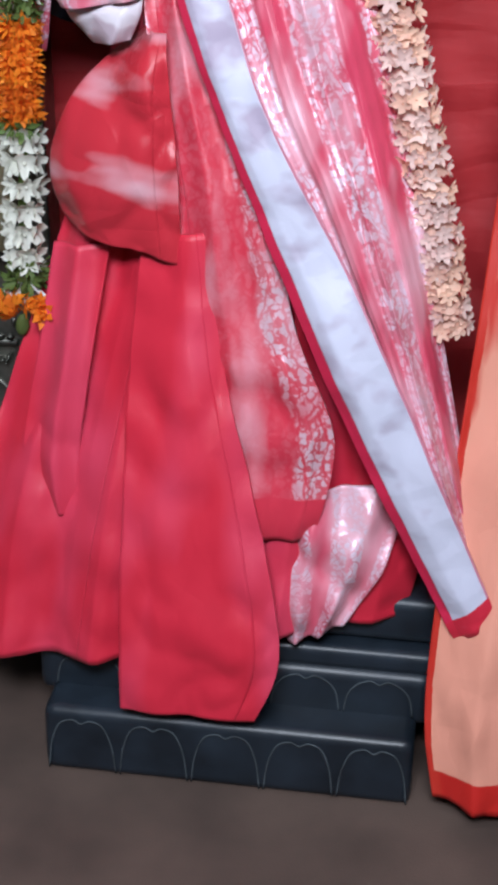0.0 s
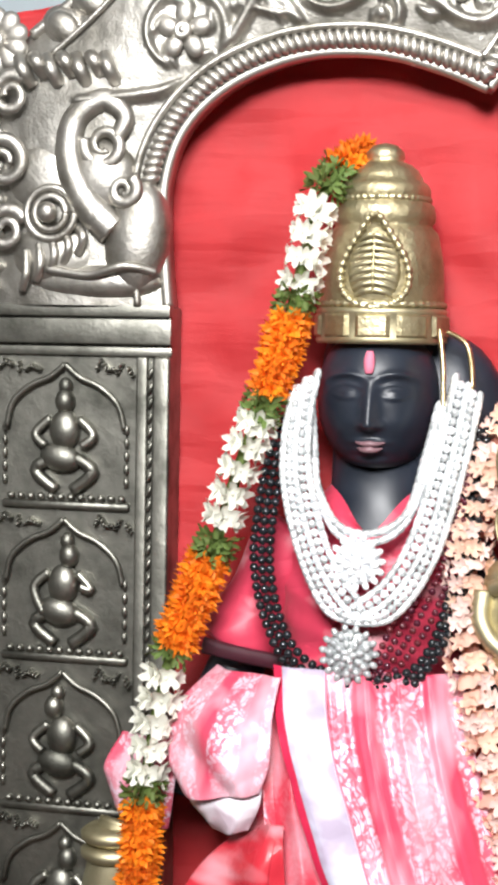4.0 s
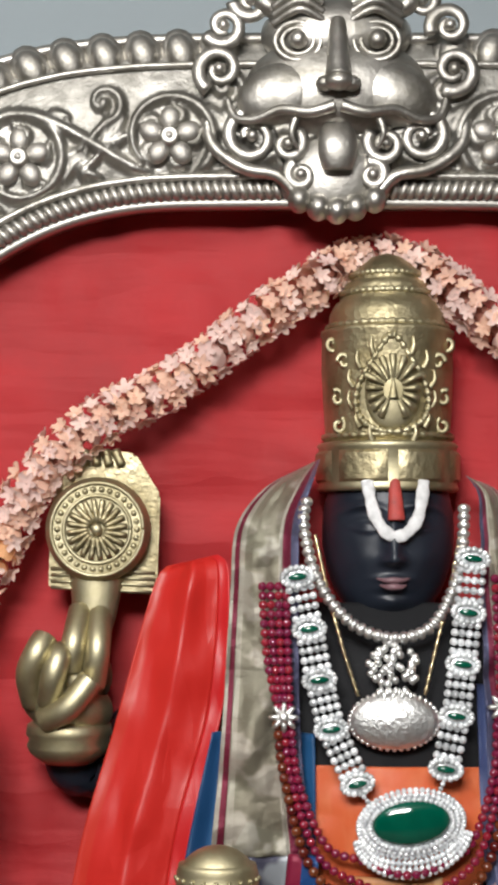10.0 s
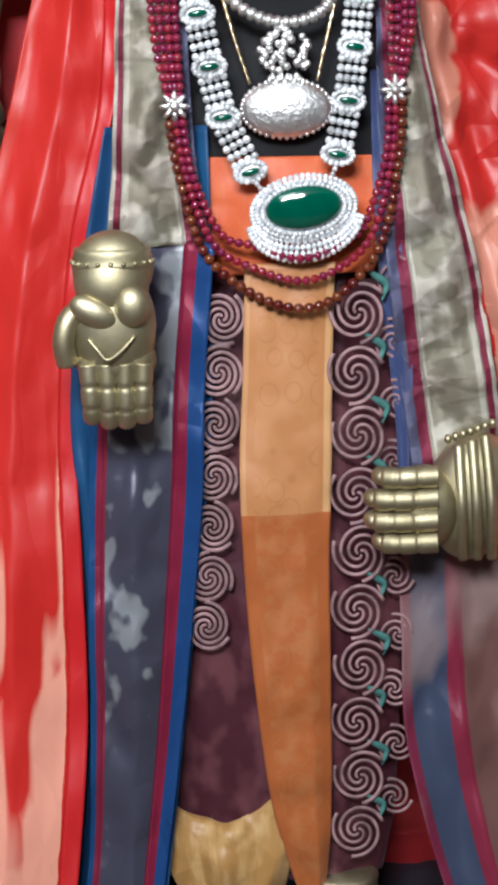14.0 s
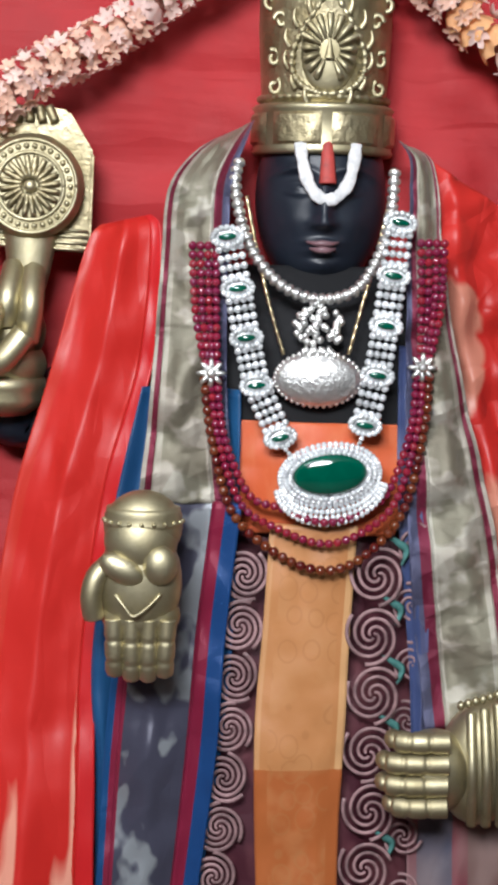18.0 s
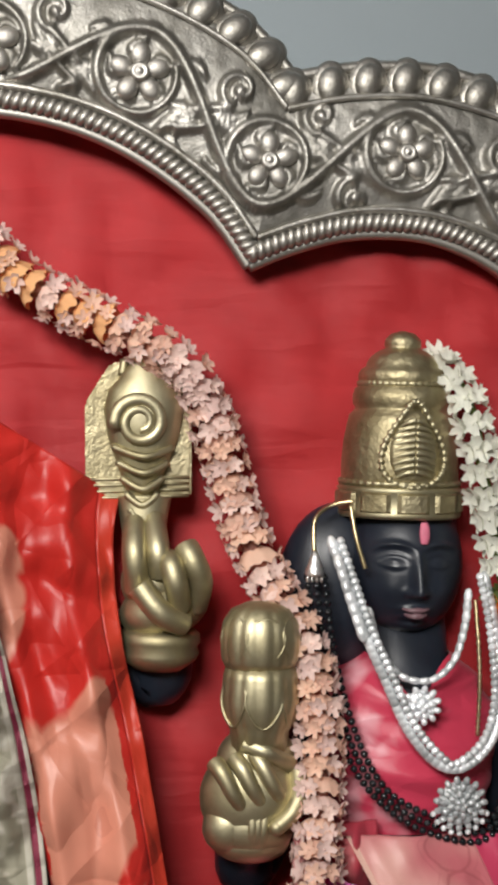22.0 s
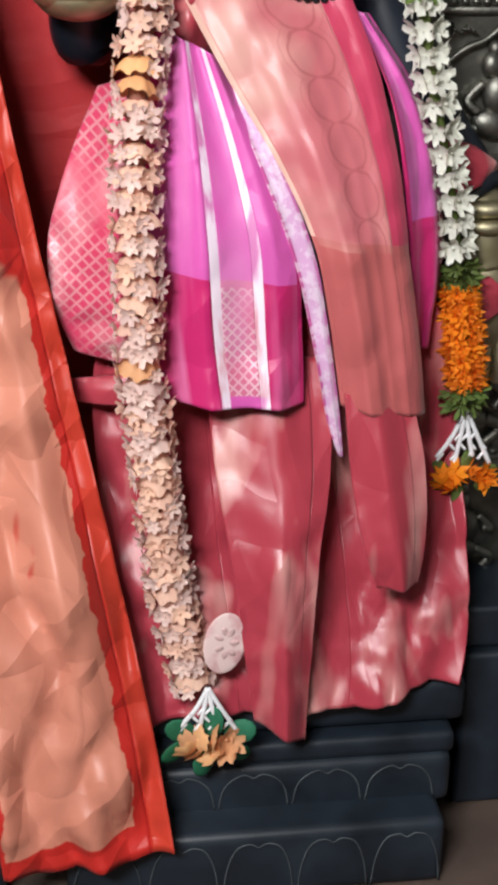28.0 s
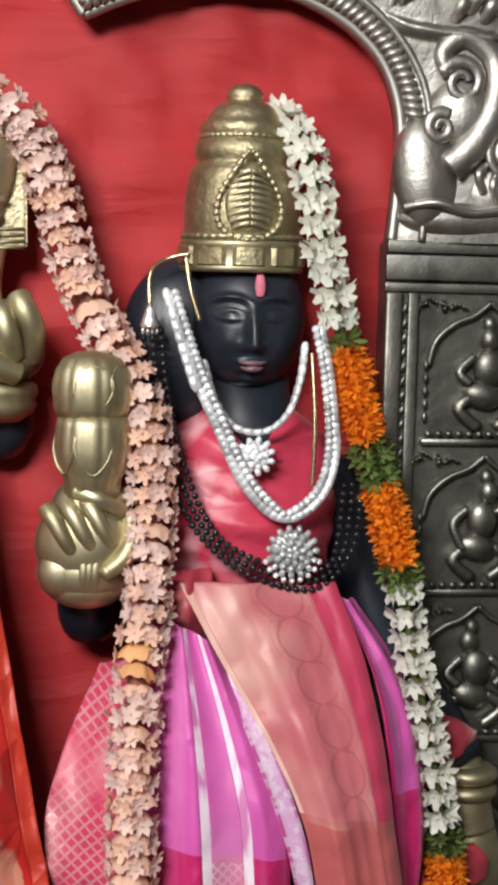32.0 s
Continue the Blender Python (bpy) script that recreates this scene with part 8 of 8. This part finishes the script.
def station(x, z, ang, r=0.019, stone=EMERALD):
    m = Matrix.Translation((x, -0.142, z)) @ Matrix.Rotation(radians(ang), 4, "Y")
    for k in range(16):
        a = 2 * math.pi * k / 16
        place("crystal", SMALL_P, crystal, Matrix.Translation(m @ Vector((r * 0.95 * math.cos(a), 0, r * 0.58 * math.sin(a)))))
    part("setting", blob(bmesh.new(), (x, -0.138, z), (r * 0.9, 0.005, r * 0.52), (0, ang, 0)), PEARL, crystal, "oval crystal setting")
    part("stone", blob(bmesh.new(), (x, -0.144, z), (r * 0.60, 0.004, r * 0.24), (0, ang, 0)), stone, crystal, "small green stone")


LEFT_ST = [(-0.052, 1.590), (-0.038, 1.528), (-0.026, 1.468), (-0.012, 1.410), (0.019, 1.346)]
RIGHT_ST = [(0.157, 1.612), (0.151, 1.548), (0.144, 1.487), (0.136, 1.426), (0.123, 1.364)]
for st, ang in ((LEFT_ST, -6), (RIGHT_ST, 8)):
    for n, (x, z) in enumerate(st):
        station(x, z, ang - (8 if n == 4 and ang < 0 else 0))
    for (x0, z0), (x1, z1) in zip(st, st[1:]):
        a, b = Vector((x0, -0.138, z0)), Vector((x1, -0.138, z1))
        d = (b - a).normalized()
        side = Vector((d.z, 0, -d.x))
        for q in range(4):
            o = side * (q - 1.5) * 0.0088
            beads(crystal, [a + o + d * 0.014, (a + b) / 2 + o, b + o - d * 0.014], PEARL_B, 0.0098, 0.86, "crystal")
beads(crystal, [(0.022, -0.142, 1.336), (0.028, -0.144, 1.330), (0.034, -0.146, 1.322)], SMALL_P, 0.006, 0.8, "link")
beads(crystal, [(0.122, -0.142, 1.353), (0.118, -0.144, 1.345), (0.114, -0.146, 1.336)], SMALL_P, 0.006, 0.8, "link")
bm = bmesh.new()
for ring, (rx, rz, n, s) in enumerate(((0.049, 0.029, 44, 0.0036), (0.056, 0.034, 50, 0.0036), (0.062, 0.0385, 54, 0.0038))):
    for k in range(n):
        a = 2 * math.pi * k / n
        x, z = rx * math.cos(a), rz * math.sin(a)
        t = radians(7)
        blob(bm, (0.081 + x * math.cos(t) - z * math.sin(t), -0.156 + 0.003 * ring, 1.302 + x * math.sin(t) + z * math.cos(t)), (s, 0.004, s), (0, 0, 0), 6, 5)
for ring in range(3):
    for k in range(26):
        a = math.pi * (1.05 + 0.90 * k / 25)
        blob(bm, (0.083 + (0.060 + 0.004 * ring) * math.cos(a), -0.150, 1.292 + (0.036 + 0.0075 * ring) * math.sin(a) + 0.006 * math.cos(a)), (0.0038, 0.004, 0.0044), (0, 0, 0), 6, 5)
blob(bm, (0.081, -0.148, 1.300), (0.060, 0.006, 0.037), (0, -7, 0), 28, 12)
tagged(part("pendant_setting", bm, PEARL, crystal, "oval white crystal pendant setting"), kind="stuff")
part("emerald", blob(bmesh.new(), (0.081, -0.156, 1.304), (0.0455, 0.010, 0.0255), (0, -7, 0), 36, 16), EMERALD, crystal, "large oval green stone")

short = thing("necklace", (0.06, -0.12, 1.37), "short silver petal necklace with an ornate pendant and medallion", "necklace", "deity necklaces")
beads(short, [(-0.040, -0.10, 1.680), (-0.044, -0.108, 1.655), (-0.034, -0.112, 1.604), (-0.014, -0.115, 1.563), (0.019, -0.118, 1.530), (0.064, -0.120, 1.516), (0.108, -0.118, 1.529), (0.136, -0.115, 1.574), (0.148, -0.112, 1.62), (0.152, -0.10, 1.672)], ball(SILVER_BRIGHT, 0.0082, 8, 6, 0.8), 0.0105, 1.0, "petal_stone")
bm = bmesh.new()
random.seed(3)
for k in range(60):
    a, f = random.uniform(0, 6.28), random.random() ** 0.5
    blob(bm, (0.064 + 0.030 * f * math.cos(a) * (1 - 0.25 * math.sin(a)), -0.122 - 0.006 * (1 - f), 1.487 + 0.027 * f * math.sin(a)), (0.005, 0.004, 0.005), (0, 0, 0), 6, 5)
tagged(part("pendant", bm, SILVER_BRIGHT, short, "ornate silver pendant"), kind="stuff")
bm = bmesh.new()
blob(bm, (0.064, -0.122, 1.418), (0.054, 0.018, 0.034), (0, 0, 0), 32, 18)
for k in range(40):
    a = 2 * math.pi * k / 40
    blob(bm, (0.064 + 0.053 * math.cos(a), -0.123, 1.418 + 0.0335 * math.sin(a)), (0.0035, 0.0035, 0.0035), (0, 0, 0), 6, 4)
for k in range(12):
    blob(bm, (0.064 + 0.0035 * (k - 5.5), -0.128, 1.450 + 0.004 * math.sin(k * 2.2)), (0.004, 0.005, 0.007), (0, 0, 0), 6, 4)
tagged(part("medallion", bm, SILVER_BRIGHT, short, "round polished silver medallion"), kind="stuff")
for pth in ([(-0.030, -0.105, 1.64), (-0.012, -0.112, 1.56), (0.004, -0.118, 1.50), (0.021, -0.122, 1.447)], [(0.146, -0.105, 1.64), (0.132, -0.112, 1.57), (0.116, -0.118, 1.51), (0.101, -0.122, 1.449)]):
    part("chain", tube(bmesh.new(), pth, 0.0024, 6, 40, 1.0, lambda s: 1 + 0.3 * math.sin(160 * s)), CHAIN, short, "thin gold chain")

# forehead marks
bm = tube(bmesh.new(), [(0.036, -0.073, 1.708), (0.039, -0.080, 1.685), (0.046, -0.086, 1.660), (0.058, -0.088, 1.643), (0.071, -0.089, 1.638), (0.084, -0.088, 1.643), (0.097, -0.086, 1.660), (0.103, -0.080, 1.685), (0.106, -0.073, 1.708)], 0.0078, 10, 50, 0.30, lambda s: 1 + 0.10 * math.sin(37 * s) + 0.06 * math.sin(91 * s))
tagged(part("forehead_mark", bm, WHITE_PAINT), "white pasted forehead mark in the form of a U", "forehead mark", "forehead marks")
bm = tube(bmesh.new(), [(0.070, -0.070, 1.722), (0.070, -0.080, 1.690), (0.071, -0.085, 1.658)], 0.0105, 10, 20, 0.5, lambda s: 0.55 + 0.5 * s)
tagged(part("forehead_mark", bm, RED_PAINT), "red pasted drop inside the white forehead mark", "forehead mark", "forehead marks")
for x, y, z in ((-0.692, -0.094, 1.532), (0.791, -0.078, 1.536)):
    tagged(part("forehead_mark", tube(bmesh.new(), [(x, y, z + 0.014), (x, y - 0.003, z), (x, y - 0.004, z - 0.014)], 0.0062, 10, 12, 0.6, lambda s: 0.7 + 0.45 * math.sin(3.1 * s)), PINK_PAINT), "pink pasted mark on the forehead of the goddess", "forehead mark", "forehead marks")

# white and dark strands of the two goddesses
pearl = thing("necklace", (-0.69, -0.13, 1.13), "broad white stone necklace with a flower pendant", "necklace", "goddess necklaces")
OUTER = [(-0.776, -0.085, 1.492), (-0.782, -0.100, 1.44), (-0.780, -0.115, 1.385), (-0.767, -0.122, 1.325), (-0.745, -0.125, 1.265), (-0.712, -0.13, 1.218), (-0.680, -0.13, 1.212), (-0.645, -0.128, 1.240), (-0.617, -0.122, 1.290), (-0.598, -0.112, 1.350), (-0.582, -0.098, 1.42), (-0.570, -0.085, 1.490)]
for q in range(5):
    beads(pearl, [(x + (0.0076 * q - 0.014) * (1 if x < -0.69 else -1), y - 0.004 * (q % 2), z + 0.0055 * q) for x, y, z in OUTER], LOZENGE if q % 2 == 0 else PEARL_B, 0.0096 + 0.0006 * q, 1.0, "stone")
for q in range(2):
    beads(pearl, [(-0.774 + 0.006 * q, -0.078, 1.480), (-0.766 + 0.006 * q, -0.095, 1.420), (-0.752, -0.108, 1.368 + 0.006 * q), (-0.723, -0.118, 1.318 + 0.011 * q), (-0.680, -0.120, 1.309 + 0.012 * q), (-0.639, -0.112, 1.337 + 0.010 * q), (-0.610 - 0.008 * q, -0.098, 1.420), (-0.598 - 0.008 * q, -0.085, 1.476)], LOZENGE, 0.0112, 1.1, "stone")


def flower_pendant(parent, x, y, z, r, n=14, layers=4):
    bm = bmesh.new()
    blob(bm, (x, y + 0.004, z), (r * 0.85, 0.008, r * 0.85))
    for l in range(layers):
        f = (l + 0.6) / layers
        for k in range(int(n * f) + 3):
            a = 2 * math.pi * k / (int(n * f) + 3) + l
            blob(bm, (x + r * f * math.cos(a), y - 0.008 * (1 - f), z + r * f * math.sin(a)), (0.0062, 0.005, 0.0045), (0, -math.degrees(a), 0), 8, 5)
    tagged(part("pendant", bm, PEARL, parent, "flower-shaped white stone pendant"), kind="stuff")


flower_pendant(pearl, -0.697, -0.128, 1.285, 0.034)
flower_pendant(pearl, -0.702, -0.142, 1.172, 0.036)
dark = thing("necklace", (-0.69, -0.13, 1.12), "triple strand of black beads", "necklace", "goddess necklaces")
for q in range(3):
    o = 0.0105 * (q - 1)
    beads(dark, [(-0.787 + o * 0.6, -0.07, 1.480), (-0.806 + o, -0.09, 1.42), (-0.818 + o, -0.105, 1.345), (-0.820 + o, -0.115, 1.275), (-0.802 + o, -0.125, 1.205), (-0.765 + o * 0.6, -0.132, 1.150 + o), (-0.700, -0.136, 1.130 + o), (-0.630, -0.132, 1.142 + o), (-0.588 - o * 0.7, -0.12, 1.205), (-0.568 - o, -0.108, 1.29), (-0.560 - o, -0.095, 1.37), (-0.556 - o, -0.08, 1.45)], BLACK_B, 0.0122)
maroon = thing("necklace", (-0.64, -0.12, 1.15), "fine maroon bead strands fanned over the pink blouse", "necklace", "goddess necklaces")
MAROON_B = ball(plain("maroon_bead", (0.085, 0.012, 0.022), 0.2, vary=0.3, random_vary=0.5), 0.0046)
for q in range(4):
    o = 0.019 * q
    beads(maroon, [(-0.566 - 0.3 * o, -0.100, 1.395 - 0.4 * o), (-0.574 - 0.55 * o, -0.110, 1.315 - 0.1 * o), (-0.600 - 0.7 * o, -0.122, 1.225 + 0.25 * o), (-0.640 - 0.35 * o, -0.132, 1.160 + 0.5 * o), (-0.672, -0.136, 1.136 + 0.5 * o)], MAROON_B, 0.0105)
gilt = thing("hair_chain", (-0.585, -0.05, 1.50), "gold chains that hang from the crown beside the face", "chain", "goddess necklaces")
for pth in ([(-0.608, -0.075, 1.575), (-0.602, -0.082, 1.53), (-0.600, -0.088, 1.48)], [(-0.600, -0.06, 1.572), (-0.575, -0.055, 1.555), (-0.566, -0.075, 1.51), (-0.572, -0.085, 1.47)]):
    part("chain", tube(bmesh.new(), pth, 0.0034, 6, 40, 1.0, lambda s: 1 + 0.3 * math.sin(120 * s)), CHAIN, gilt)

pearl = thing("necklace", (0.84, -0.10, 1.15), "white stone necklace with a diamond-shaped cluster pendant", "necklace", "goddess necklaces")
LONG = [(0.672, -0.07, 1.518), (0.688, -0.085, 1.470), (0.707, -0.098, 1.415), (0.737, -0.105, 1.350), (0.768, -0.112, 1.285), (0.806, -0.116, 1.243), (0.842, -0.116, 1.238), (0.878, -0.112, 1.270), (0.892, -0.105, 1.325), (0.886, -0.095, 1.410), (0.874, -0.085, 1.475)]
beads(pearl, LONG, LOZENGE, 0.0094, 1.35, "stone")
beads(pearl, [(x + (0.009 if x < 0.83 else -0.009), y - 0.004, z + 0.006) for x, y, z in LONG], PEARL_B, 0.0092, 1.05, "stone")
beads(pearl, [(0.678, -0.085, 1.495), (0.692, -0.095, 1.45), (0.705, -0.105, 1.41)], LOZENGE, 0.015, 1.35, "stone")
beads(pearl, [(0.722, -0.078, 1.430), (0.736, -0.085, 1.385), (0.762, -0.095, 1.352), (0.800, -0.10, 1.348), (0.830, -0.096, 1.372), (0.846, -0.088, 1.415), (0.852, -0.08, 1.455)], LOZENGE, 0.0135, 1.0, "stone")
flower_pendant(pearl, 0.788, -0.102, 1.315, 0.024, 10, 3)
flower_pendant(pearl, 0.837, -0.122, 1.192, 0.034)
for k in range(9):
    a = math.pi * (1.12 + 0.76 * k / 8)
    place("drop", SMALL_P, pearl, Matrix.Translation((0.837 + 0.038 * math.cos(a), -0.122, 1.194 + 0.040 * math.sin(a))))
dark = thing("necklace", (0.79, -0.09, 1.15), "triple strand of dark beads", "necklace", "goddess necklaces")
for q in range(3):
    o = 0.0115 * (q - 1)
    beads(dark, [(0.652 + o, -0.06, 1.475), (0.664 + o, -0.08, 1.378), (0.688 + o, -0.092, 1.289), (0.720 + o * 0.8, -0.102, 1.222 + o * 0.3), (0.768, -0.11, 1.178 + o), (0.842, -0.112, 1.152 + o), (0.886, -0.105, 1.158 + o), (0.912 - o, -0.095, 1.195), (0.922 - o, -0.085, 1.275)], BLACK_B, 0.0110, 0.82)
gilt = thing("hair_chain", (0.66, -0.04, 1.50), "gold chain with a tassel beside the face", "chain", "goddess necklaces")
for pth in ([(0.700, -0.05, 1.575), (0.672, -0.045, 1.568), (0.650, -0.055, 1.550), (0.648, -0.065, 1.51)], [(0.694, -0.07, 1.57), (0.700, -0.08, 1.53), (0.712, -0.085, 1.49)], [(0.862, -0.08, 1.45), (0.866, -0.095, 1.36), (0.864, -0.10, 1.275)]):
    part("chain", tube(bmesh.new(), pth, 0.0030, 6, 40, 1.0, lambda s: 1 + 0.3 * math.sin(120 * s)), CHAIN, gilt)
bm = lathe(bmesh.new(), [(0.003, 0.012), (0.006, 0.004), (0.013, -0.016), (0.012, -0.020)][::-1], (0.649, -0.066, 1.498), 14)
for q in range(4):
    blob(bm, (0.640 + 0.006 * q, -0.068, 1.474), (0.0028, 0.0028, 0.005), (0, 0, 0), 6, 4)
part("tassel", bm, SILVER_BRIGHT, gilt, "small bell-shaped silver tassel")

# hook on the wall over the arch
hook = thing("wall_hook", (-1.225, 0.12, 2.33), "small steel ring hook fixed on the wall", "hook")
part("plate", box(bmesh.new(), (-1.250, 0.128, 2.318), (-1.200, 0.1395, 2.372), 0.004, 2), SILVER_BRIGHT, hook)
part("ring", tube(bmesh.new(), [(-1.225 + 0.018 * math.sin(a), 0.118, 2.322 + 0.020 * math.cos(a)) for a in (2 * math.pi * k / 12 for k in range(13))], 0.005, 8, 40), SILVER_BRIGHT, hook)
